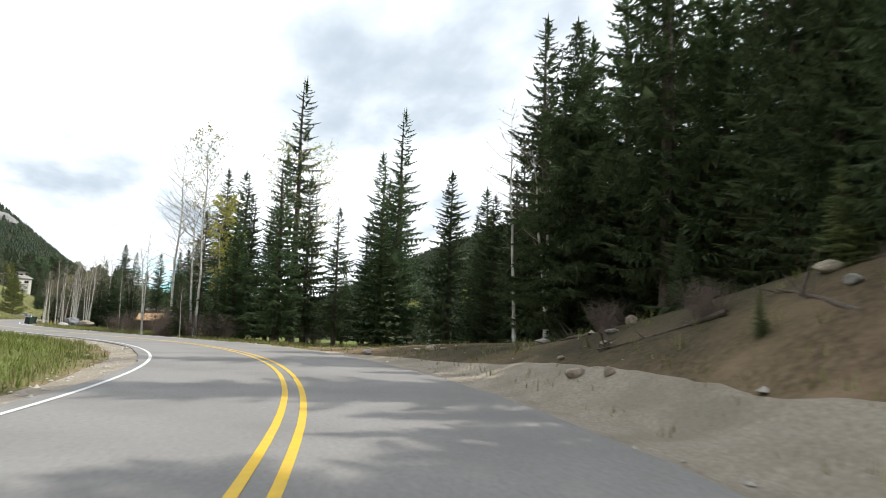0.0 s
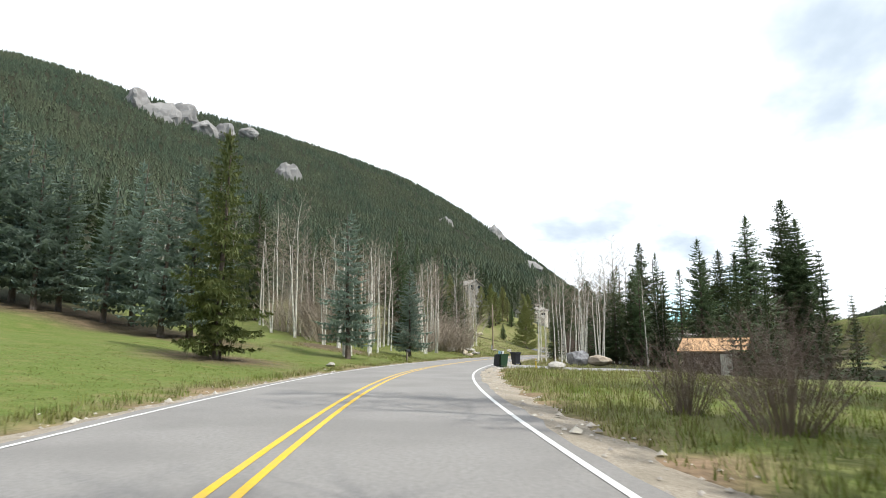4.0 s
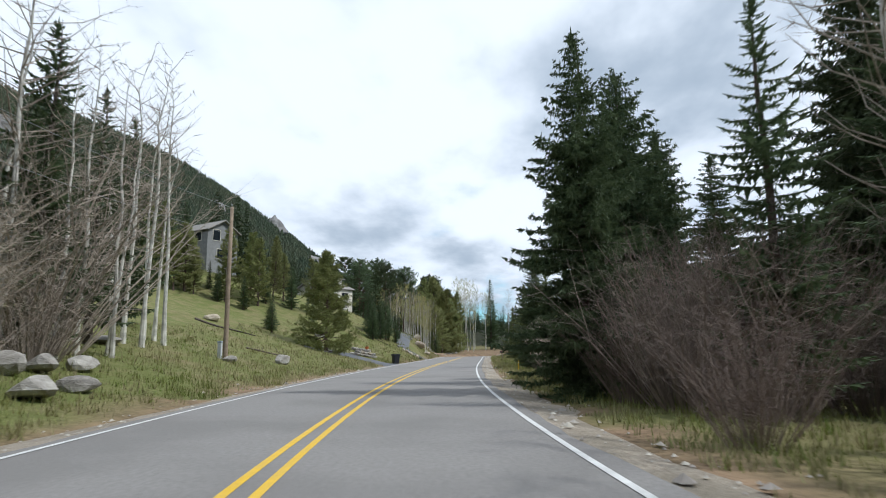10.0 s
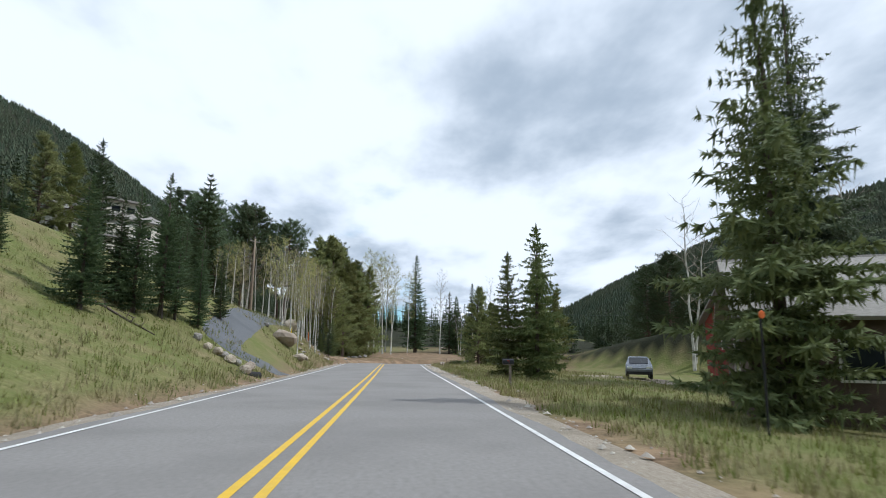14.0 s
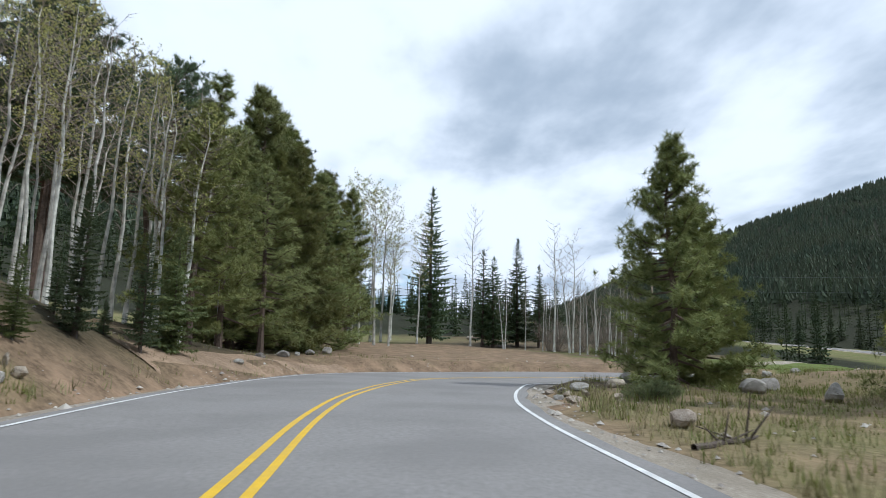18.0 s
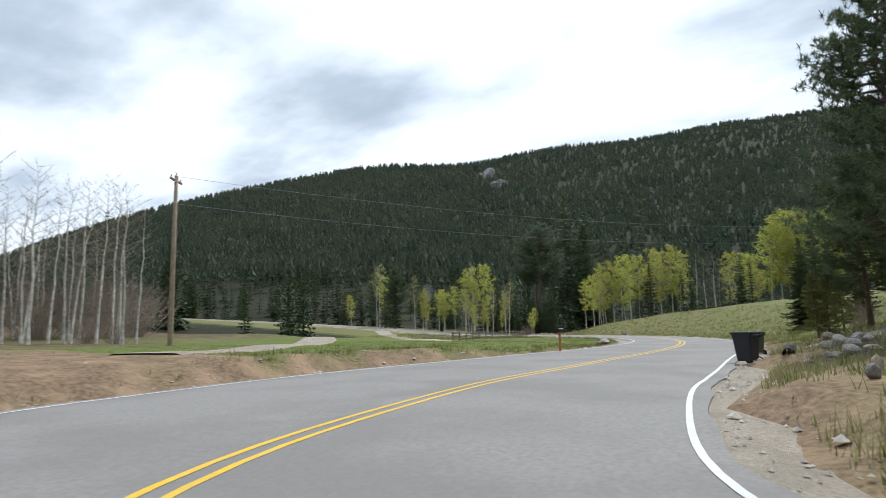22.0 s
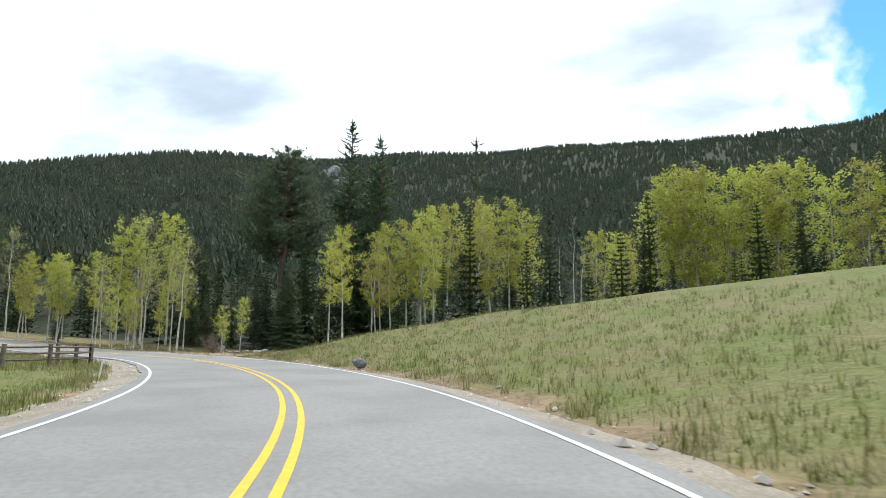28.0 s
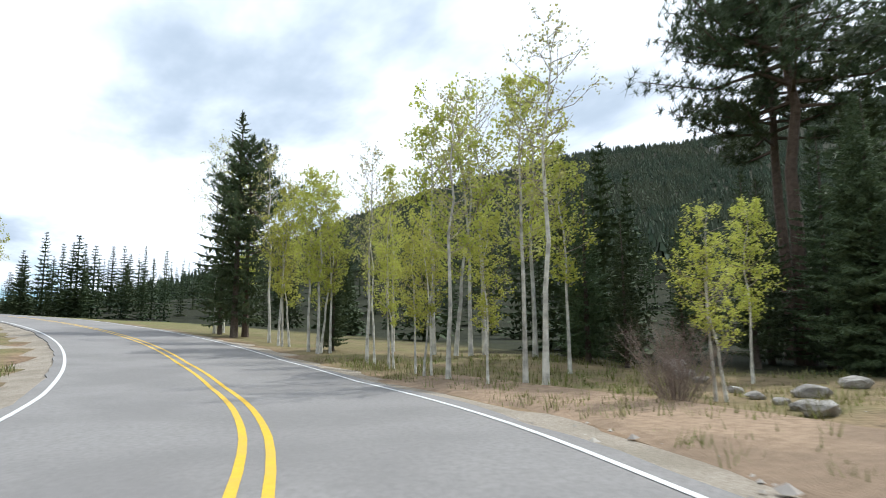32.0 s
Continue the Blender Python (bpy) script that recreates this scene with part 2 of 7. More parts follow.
def ground_material():
    m = bpy.data.materials.new("open ground")
    m.use_nodes = True
    nt = m.node_tree
    N, L = nt.nodes.new, nt.links.new
    p = nt.nodes["Principled BSDF"]
    p.inputs["Roughness"].default_value = 0.95
    p.inputs["Specular IOR Level"].default_value = 0.1
    co = N("ShaderNodeTexCoord")

    def noise_of(scale, detail=6):
        n = N("ShaderNodeTexNoise")
        n.inputs["Scale"].default_value, n.inputs["Detail"].default_value = scale, detail
        L(co.outputs["Object"], n.inputs["Vector"])
        return n.outputs["Fac"]

    def blend(fac, a, b):
        mx = N("ShaderNodeMixRGB")
        for k, v in ((0, fac), (1, a), (2, b)):
            if isinstance(v, tuple):
                mx.inputs[k].default_value = (*v, 1)
            else:
                L(v, mx.inputs[k])
        return mx.outputs[0]

    def band(v, lo, hi):
        r = N("ShaderNodeMapRange")
        r.inputs[1].default_value, r.inputs[2].default_value = lo, hi
        L(v, r.inputs[0])
        return r.outputs[0]

    kind = N("ShaderNodeVertexColor")
    kind.layer_name = "cover"
    sep = N("ShaderNodeSeparateColor")
    L(kind.outputs[0], sep.inputs[0])
    fine, mid, big = noise_of(7, 8), noise_of(.9), noise_of(.09, 4)
    grass = blend(band(fine, .3, .7), (.075, .115, .02), (.135, .165, .045))
    grass = blend(band(mid, .5, .75), grass, (.17, .165, .06))
    dry = blend(band(fine, .3, .7), (.16, .145, .065), (.27, .235, .12))
    dry = blend(band(mid, .42, .62), dry, (.12, .14, .045))
    dirt = blend(band(fine, .3, .7), (.115, .08, .052), (.25, .175, .112))
    dirt = blend(band(mid, .45, .7), dirt, (.31, .215, .14))
    # forest floor kept as dark as the trees; also paints the bank shade
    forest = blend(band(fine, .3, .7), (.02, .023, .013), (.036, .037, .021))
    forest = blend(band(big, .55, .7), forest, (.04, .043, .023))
    col = blend(sep.outputs[0], grass, dry)
    col = blend(sep.outputs[1], col, dirt)
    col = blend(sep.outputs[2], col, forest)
    L(col, p.inputs["Base Color"])
    bu = N("ShaderNodeBump")
    bu.inputs["Strength"].default_value, bu.inputs["Distance"].default_value = .8, .12
    L(noise_of(5, 8), bu.inputs["Height"])
    L(bu.outputs[0], p.inputs["Normal"])
    return m


GROUND = ground_material()


HALF = 3.66          # centre line to edge line
# how far the edge line is from the centre line, by the second: the lanes widen in the sharp bend
WIDTH = [(-9, HALF), (17, 3.7), (19, 4.3), (20.5, 4.8), (22.5, 4.95), (23.7, 4.95), (25, 4.2), (26, 3.8), (27, HALF), (60, HALF)]
# the same for the outer lane, which flares towards the turnout
FLARE = [(-9, HALF), (17, 3.7), (19, 4.2), (20, 4.6), (21, 5.5), (22, 6.2), (23, 7.0), (24, 6.6), (25, 5.8), (25.8, 5.0), (26.5, 4.2), (27.5, HALF), (60, HALF)]
# how far the car keeps right of the centre line, by the second
KEEP = [(0, .72), (1.4, .96), (2.5, 1.3), (3.6, 1.6), (6.5, 1.65), (8, 1.35), (10.5, 1.55), (12.4, 1.35), (18.5, 1.35), (19.7, 2.05), (20.75, 2.0), (22, 2.1), (22.7, 2.8), (23.6, 2.9), (24.3, 2.35), (25.2, 1.7), (26, 1.4), (27.5, 1.1), (28.6, .9), (29.6, .9), (30.6, 1.0), (31.2, 1.0), (32, .78)]
# the road's height, by the second: it drops through the sharp bend
FALL = [(-9, 0), (17.2, 0), (18.5, -0.05), (19.5, -0.15), (20.3, -0.22), (20.9, -0.3), (21.3, -0.4), (21.8, -0.52), (22.4, -0.62), (24, -0.62), (32.6, -0.62), (34, -0.4), (35, 0), (36, 0.6), (37, 1.2), (38, 1.8), (40, 3), (44, 5), (60, 9)]

# ---- plan: the road's centre line, drawn from the car's line and carried on past both ends ----
def centre_line():
    eyes = np.array([row[1][:2] for row in PATH])
    fine = []
    for i in range(len(eyes) - 1):
        p0, p1, p2, p3 = eyes[max(i - 1, 0)], eyes[i], eyes[i + 1], eyes[min(i + 2, len(eyes) - 1)]
        for u in np.linspace(0, 1, 6, endpoint=False):
            fine.append(0.5 * (2 * p1 + (p2 - p0) * u + (2 * p0 - 5 * p1 + 4 * p2 - p3) * u * u + (3 * p1 - p0 - 3 * p2 + p3) * u ** 3))
    fine.append(eyes[-1])
    line = np.array(fine)
    way = np.gradient(line, axis=0)
    way /= np.linalg.norm(way, axis=1)[:, None]
    keep = np.interp(np.interp(np.arange(len(line)), np.arange(len(eyes)) * 6, [row[0] for row in PATH]), *np.array(KEEP).T)[:, None]
    line = line + keep * np.stack([-way[:, 1], way[:, 0]], 1)
    # behind the start the bend goes on; past the end the road straightens, then climbs away to the left
    back, ang = [], math.atan2(way[0][1], way[0][0])
    p = line[0].copy()
    for k in range(40):
        ang += 0.012
        p = p - 1.5 * np.array([math.cos(ang), math.sin(ang)])
        back.append(p.copy())
    front, ang = [], math.atan2(way[-1][1], way[-1][0])
    p = line[-1].copy()
    for k in range(150):
        ang += 0.044 if k < 9 else 0.012 if k < 80 else 0
        p = p + 1.4 * np.array([math.cos(ang), math.sin(ang)])
        front.append(p.copy())
    line = np.concatenate([np.array(back[::-1]), line, np.array(front)])
    for _ in range(6):
        line[1:-1] = 0.25 * line[:-2] + 0.5 * line[1:-1] + 0.25 * line[2:]
    # even steps of a metre
    run = np.r_[0, np.cumsum(np.linalg.norm(np.diff(line, axis=0), axis=1))]
    n = int(run[-1])
    at = np.linspace(0, run[-1], n)
    return np.stack([np.interp(at, run, line[:, 0]), np.interp(at, run, line[:, 1])], 1)


ROAD = centre_line()
WAY = np.gradient(ROAD, axis=0)
WAY /= np.linalg.norm(WAY, axis=1)[:, None]
LEFT = np.stack([-WAY[:, 1], WAY[:, 0]], 1)
EYES = np.array([row[1][:2] for row in PATH])
TIMES = np.array([row[0] for row in PATH])
# where along the road each second of the drive is
MARK = np.array([np.argmin(((ROAD - e) ** 2).sum(1)) for e in EYES])
WHEN = np.interp(np.arange(len(ROAD)), MARK, TIMES)
WHEN[: MARK[0]] = -(MARK[0] - np.arange(MARK[0])) / 14
WHEN[MARK[-1]:] = 32 + np.arange(len(ROAD) - MARK[-1]) / 8

ROAD_W = np.interp(WHEN, *np.array(WIDTH).T) - HALF
ROAD_L = np.interp(WHEN, *np.array(FLARE).T) - HALF
ROAD_Z = np.interp(WHEN, *np.array(FALL).T)

# side slopes along the drive: second, rise near the road, where it ends, rise beyond
LEFT_SIDE = [(-4, .05, 20, .15), (1, .05, 18, .10), (3, .09, 20, .12), (6, .10, 25, .2), (8.5, .14, 20, .28), (10, .16, 40, .3), (12, .22, 40, .32),
             (13, .24, 40, .3), (14.5, .3, 40, .32), (16, .5, 20, .35), (17, .72, 8, .2), (17.7, .95, 5, .15), (18.9, .95, 5, .15), (19.6, .8, 5, .15), (20.0, .25, 8, .1), (20.3, .07, 14, -.04), (20.9, .07, 14, -.06),
             (21.3, -.02, 14, -.03), (23, -.005, 40, -.02), (27, .0, 40, -.01), (30, .0, 30, -.02), (33, -.03, 30, -.02), (40, -.02, 30, 0)]
RIGHT_SIDE = [(-4, .8, 4.2, .05), (0.55, .8, 4.2, .05), (1.0, .5, 3.6, .02), (1.4, .24, 3.5, .01), (2.2, .04, 8, .0), (3, -.05, 20, -.03), (6, -.02, 30, -.03), (9, -.06, 30, -.04), (12, -.035, 30, -.02),
              (14, -.075, 30, 0), (16, -.05, 30, 0), (17, -.022, 30, 0), (18.5, -.018, 30, 0), (19, -.012, 30, 0), (21.5, -.005, 30, 0), (22.6, .07, 20, .12), (24, .17, 20, .18), (25, .2, 25, .2), (26.5, .24, 36, .08),
              (28, .25, 26, -.03), (29.5, .24, 22, -.04), (30.4, .25, 17, -.05), (31.2, .26, 14, -.06), (31.9, .2, 12, -.05), (32.5, .04, 20, -.02), (33, -.02, 30, .0), (40, -.02, 30, 0)]


def side(table, when, d):
    tab = np.array(table)
    g1, d1, g2 = (np.interp(when, tab[:, 0], tab[:, k]) for k in (1, 2, 3))
    near = np.clip(d - 5.2, 0, None)
    out = g1 * np.minimum(near, d1) + g2 * np.clip(near - d1, 0, 60)
    return out * np.clip(near / 2.5, 0, 1)


# skylines: azimuth to the left of +y in degrees, height in degrees, distance in metres
WEST = ((-25, 110), [(-12, 0.8, 1500), (2, 1.9, 1500), (9, 3.5, 1400), (12, 5.7, 1300), (14.3, 8.1, 1300), (19, 11.4, 1250), (26.5, 16.6, 1200), (31, 18.0, 1200), (36.5, 19.4, 1200), (41, 20.8, 1200), (48, 21.9, 1200), (52, 22.7, 1150), (58, 24.0, 1100), (75, 24.3, 1000), (100, 21.3, 1000), (140, 13.3, 1000), (175, 9.3, 1000)])
EAST = ((15, 290), [(-178, 10, 900), (-150, 16, 1000), (-135, 19.9, 1100), (-120, 20.4, 1200), (-113, 19.6, 1200), (-107, 17.8, 1250), (-97, 18.2, 1250), (-82, 18.6, 1250), (-70, 17.7, 1200), (-62.6, 17.5, 1150), (-58, 15.0, 1050), (-54, 16.3, 1000), (-50, 16.8, 950), (-44, 15.1, 950), (-37.5, 13.9, 950), (-30.6, 11.8, 950), (-24, 9.2, 1000), (-19, 6.9, 1000), (-16, 4.8, 1000), (-10, 2.2, 1200), (-5, 1.6, 1500), (8, 1.2, 1500)])


def ring(xy, centre, table, foot):
    tab = np.array(table, float)
    dx, dy = xy[..., 0] - centre[0], xy[..., 1] - centre[1]
    az, r = np.degrees(np.arctan2(-dx, dy)), np.hypot(dx, dy)
    order = np.argsort(tab[:, 0])
    tab = tab[order]
    ele, far = np.interp(az, tab[:, 0], tab[:, 1], left=0, right=0), np.interp(az, tab[:, 0], tab[:, 2])
    ele = np.where((az < tab[0, 0]) | (az > tab[-1, 0]), 0, ele)
    top = far * np.tan(np.radians(ele))
    foot = foot + 180 * np.clip((np.abs(az) - 125) / 30, 0, 1)
    u = np.clip((r - foot) / (far - foot), 0, 1)
    up = top * (0.55 * u + 0.45 * u * u)
    down = np.clip((r - far) / 900, 0, 1)
    return up * (1 - 0.8 * down * down)


def nearest(xy):
    """Distance to the centre line, side (+1 left) and index along it."""
    flat = xy.reshape(-1, 2)
    dist, idx = np.empty(len(flat)), np.empty(len(flat), int)
    for a in range(0, len(flat), 4000):
        d = ((flat[a:a + 4000, None] - ROAD[None, ::2]) ** 2).sum(2)
        k = d.argmin(1)
        idx[a:a + 4000] = k * 2
        dist[a:a + 4000] = np.sqrt(d[np.arange(len(k)), k])
    off = flat - ROAD[idx]
    lat = (off * LEFT[idx]).sum(1)
    wide = np.where(lat > 0, ROAD_L[idx], ROAD_W[idx])
    dist = np.where(dist < 12, np.maximum(np.abs(lat), np.where(np.abs(lat) > dist - 1.2, 0, dist)), dist)
    dist = np.maximum(dist - wide, np.minimum(dist, 2))
    return dist.reshape(xy.shape[:-1]), np.sign(lat).reshape(xy.shape[:-1]), idx.reshape(xy.shape[:-1])


def base_height(xy):
    flat, out = xy.reshape(-1, 2), []
    for a in range(0, len(flat), 4000):
        w = 1 / (((flat[a:a + 4000, None] - ROAD[None, ::3]) ** 2).sum(2) + 3) ** 2.2
        out.append((w * ROAD_Z[None, ::3]).sum(1) / w.sum(1))
    return np.concatenate(out).reshape(xy.shape[:-1])


def waves(xy, size, seed=0):
    """Smooth noise between about -1 and 1."""
    rng = np.random.default_rng(seed)
    out = np.zeros(xy.shape[:-1])
    for k in range(7):
        a, ph, f = rng.uniform(0, 2 * np.pi), rng.uniform(0, 2 * np.pi), rng.uniform(.6, 1.7) * 2 * np.pi / size
        out += np.sin(f * (xy[..., 0] * math.cos(a) + xy[..., 1] * math.sin(a)) + ph)
    return out / 4


def ground_raw(xy):
    d, sgn, idx = nearest(xy)
    when = WHEN[idx]
    z = np.where(sgn > 0, side(LEFT_SIDE, when, d), side(RIGHT_SIDE, when, d))
    fade = np.clip((d - 5) / 6, 0, 1)
    z = z + fade * (0.16 * waves(xy, 9, 1) + 0.3 * np.clip((d - 12) / 30, 0, 1) * waves(xy, 27, 2))
    # the heap of dirt outside the sharp bend
    mound = 1.5 * np.exp(-(((xy[..., 0] - MOUND[0]) / 12) ** 2 + ((xy[..., 1] - MOUND[1]) / 6) ** 2))
    z = z + mound * np.clip((d - 6) / 4, 0, 1)
    hills = np.maximum(ring(xy, *WEST, 150), ring(xy, *EAST, 170))
    rough = np.clip(hills / 60, 0, 1) * (9 * waves(xy, 160, 3) + 4 * waves(xy, 60, 4))
    z = np.maximum(z, -3.0) + hills + rough * np.clip((d - 60) / 100, 0, 1)
    base = np.where(d < 6, ROAD_Z[idx], base_height(xy))
    return np.where(d < 5.2, -0.16, z - 0.1) + base, d


MOUND = ROAD[np.argmin(np.abs(WHEN - 20.4))] + 18 * LEFT[np.argmin(np.abs(WHEN - 20.4))]


def axis(lo, hi, step, far):
    mid = np.arange(lo, hi + step, step)
    out, s = [], step
    v = mid[-1]
    while v < far:
        s *= 1.12
        v += s
        out.append(v)
    low, s, v = [], step, mid[0]
    while v > -far:
        s *= 1.12
        v -= s
        low.append(v)
    return np.r_[low[::-1], mid, out]


GX = axis(ROAD[:, 0].min() - 40, ROAD[:, 0].max() + 20, 1.3, 4300)
GY = axis(ROAD[:, 1].min() - 20, ROAD[:, 1].max() + 20, 1.3, 4300)
GXY = np.stack(np.meshgrid(GX, GY, indexing="ij"), -1)
GZ, GD = ground_raw(GXY)
for _ in range(4):
    soft = GZ.copy()
    soft[1:-1, 1:-1] = (GZ[1:-1, 1:-1] * 2 + GZ[:-2, 1:-1] + GZ[2:, 1:-1] + GZ[1:-1, :-2] + GZ[1:-1, 2:]) / 6
    GZ = np.where(GD < 5.6, GZ, soft)


def ground_z(x, y):
    """Height of the ground sheet at a place."""
    i = int(np.clip(np.searchsorted(GX, x) - 1, 0, len(GX) - 2))
    j = int(np.clip(np.searchsorted(GY, y) - 1, 0, len(GY) - 2))
    u, v = (x - GX[i]) / (GX[i + 1] - GX[i]), (y - GY[j]) / (GY[j + 1] - GY[j])
    return float((GZ[i, j] * (1 - u) + GZ[i + 1, j] * u) * (1 - v) + (GZ[i, j + 1] * (1 - u) + GZ[i + 1, j + 1] * u) * v)


def mesh_of(name, verts, faces, materials):
    me = bpy.data.meshes.new(name)
    me.from_pydata([tuple(v) for v in verts], [], faces)
    for m in materials if isinstance(materials, (list, tuple)) else [materials]:
        me.materials.append(m)
    return me


def part(name, bm, material, parent=None, label="", smooth=False):
    """Links a bmesh or a mesh as one object under a thing."""
    if isinstance(bm, bpy.types.Mesh):
        me = bm
    else:
        me = bpy.data.meshes.new(name)
        bm.to_mesh(me)
        bm.free()
        me.materials.append(material)
    if smooth:
        for f in me.polygons:
            f.use_smooth = True
    ob = new(name, me)
    ob.parent = parent
    if label:
        ob["label"] = label
    return ob


def empty(name, m, label, category, group=""):
    ob = new(name)
    ob.matrix_world = m
    ob.empty_display_size = 0.2
    return tagged(ob, label, category, group)


def box(bm, c, size, bevel=0.0, turn=None):
    made = bmesh.ops.create_cube(bm, size=1.0)["verts"]
    bmesh.ops.scale(bm, vec=size, verts=made)
    if bevel:
        edges = list({e for v in made for e in v.link_edges})
        made = bmesh.ops.bevel(bm, geom=edges, offset=bevel, segments=2, affect="EDGES", profile=0.6)["verts"]
        made = list({v for v in made})
    if turn is not None:
        bmesh.ops.transform(bm, matrix=turn, verts=made)
    bmesh.ops.translate(bm, vec=c, verts=made)
    return bm


def boxes(*items):
    bm = bmesh.new()
    for it in items:
        box(bm, *it)
    return bm


def tube(points, radii, sides=6):
    """Rings of vertices along a line of points, closed at the end."""
    verts, faces = [], []
    pts = [Vector(p) for p in points]
    for i, p in enumerate(pts):
        d = (pts[min(i + 1, len(pts) - 1)] - pts[max(i - 1, 0)]).normalized()
        a = d.orthogonal().normalized()
        b = d.cross(a)
        for k in range(sides):
            an = 2 * math.pi * k / sides
            verts.append(p + radii[i] * (math.cos(an) * a + math.sin(an) * b))
    for i in range(len(pts) - 1):
        for k in range(sides):
            k2 = (k + 1) % sides
            faces.append((i * sides + k, i * sides + k2, (i + 1) * sides + k2, (i + 1) * sides + k))
    faces.append(tuple(range((len(pts) - 1) * sides, len(pts) * sides)))
    return verts, faces


def soup(name, tri, mat):
    """A mesh of loose triangles, given as an array (n, 3, 3)."""
    me, n = bpy.data.meshes.new(name), len(tri)
    me.vertices.add(n * 3)
    me.vertices.foreach_set("co", np.ascontiguousarray(tri, dtype=np.float32).ravel())
    me.loops.add(n * 3)
    me.loops.foreach_set("vertex_index", np.arange(n * 3, dtype=np.int32))
    me.polygons.add(n)
    me.polygons.foreach_set("loop_start", np.arange(0, n * 3, 3, dtype=np.int32))
    me.polygons.foreach_set("loop_total", np.full(n, 3, dtype=np.int32))
    me.update(calc_edges=True)
    me.materials.append(mat)
    return me


class Pile:
    """Collects vertices and faces of many pieces for one mesh."""

    def __init__(self):
        self.v, self.f = [], []

    def add(self, verts, faces):
        n = len(self.v)
        self.v.extend(verts)
        self.f.extend(tuple(i + n for i in f) for f in faces)

    def tri(self, a, b, c):
        n = len(self.v)
        self.v += [a, b, c]
        self.f.append((n, n + 1, n + 2))

    def mesh(self, name, mat):
        return mesh_of(name, self.v, self.f, mat)


# ---- ground sheet and road ----
def build_ground():
    ni, nj = len(GX), len(GY)
    verts = np.stack([GXY[..., 0], GXY[..., 1], GZ], -1).reshape(-1, 3)
    i, j = np.meshgrid(np.arange(ni - 1), np.arange(nj - 1), indexing="ij")
    a = (i * nj + j).ravel()
    faces = np.stack([a, a + nj, a + nj + 1, a + 1], 1)
    me = bpy.data.meshes.new("ground")
    me.from_pydata(verts.tolist(), [], faces.tolist())
    me.materials.append(GROUND)
    me.polygons.foreach_set("use_smooth", np.ones(len(faces), bool))
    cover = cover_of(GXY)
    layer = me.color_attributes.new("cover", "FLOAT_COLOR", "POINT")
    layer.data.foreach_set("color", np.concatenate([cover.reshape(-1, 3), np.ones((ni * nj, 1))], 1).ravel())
    tagged(new("ground", me), "mountain valley ground with grass, bare dirt, forest floor and painted bank shade", "ground", kind="structure")


# how dry, how bare and how wooded the ground is along the drive
LEFT_COVER = [(-4, .1, .0), (5, .0, .0), (8, .2, .0), (9.3, .35, .0), (10.5, .35, .0), (12, .7, .05), (14, .75, .05), (16, .65, .1), (17.6, .6, .25), (18.8, .6, .6), (19.3, .7, .8), (20, .8, 1), (21.5, .8, 1), (21.9, .2, .3), (22.2, .0, .0), (26.5, .0, .0), (29, .05, .02), (30.5, .2, .2), (33, .4, .2)]
RIGHT_COVER = [(-4, .5, .95), (2.2, .5, .95), (2.7, .4, .6), (3.2, .2, .1), (6, .25, .05), (8, .5, .15), (8.6, .8, .55), (10.4, .8, .55), (11, .5, .08), (14, .55, .05), (16.5, .65, .1), (18, .7, .45), (20, .7, .7), (22, .7, .6), (23, .7, .8), (24.2, .8, .65), (25.3, .7, .35), (26.2, .5, .15), (28, .45, .1), (29.5, .5, .15), (30.6, .5, .2), (31.9, .5, .25), (32.6, .6, 1), (33, .6, .7), (40, .5, .3)]
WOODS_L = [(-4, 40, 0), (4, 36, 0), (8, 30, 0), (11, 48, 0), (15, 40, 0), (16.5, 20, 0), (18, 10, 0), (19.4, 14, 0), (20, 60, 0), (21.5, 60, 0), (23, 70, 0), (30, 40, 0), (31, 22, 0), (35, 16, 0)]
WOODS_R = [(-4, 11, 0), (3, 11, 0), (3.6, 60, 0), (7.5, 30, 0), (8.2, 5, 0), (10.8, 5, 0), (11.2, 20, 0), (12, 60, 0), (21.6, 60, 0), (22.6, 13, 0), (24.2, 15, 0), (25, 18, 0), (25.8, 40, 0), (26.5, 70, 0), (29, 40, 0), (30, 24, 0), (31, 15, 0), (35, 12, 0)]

LITTER = [(-50, 95, 7, 5), (-58, 92, 7, 5), (-64, 88, 6, 5), (-46, 111, 5, 4), (-35.5, 84, 4, 4), (-8, 328, 10, 8), (-2, 57, 7, 4), (3, 60, 6, 9), (-26, 277, 6, 4), (0, 352, 34, 16), (10, 372, 44, 14)]

# bank spots darkened in the ground colour to stand for tree shade
BANK_SHADE = [(9.6, -2, 4, 9), (10.5, 12, 4, 8), (11, 24, 4, 8), (-44.6, 283, 3.6, 7), (-44.0, 292, 3.6, 8), (-43.4, 302, 3.8, 9), (-47, 299, 3, 10), (-45, 273, 2.2, 6), (-5, 286.2, 6, 2.6)]


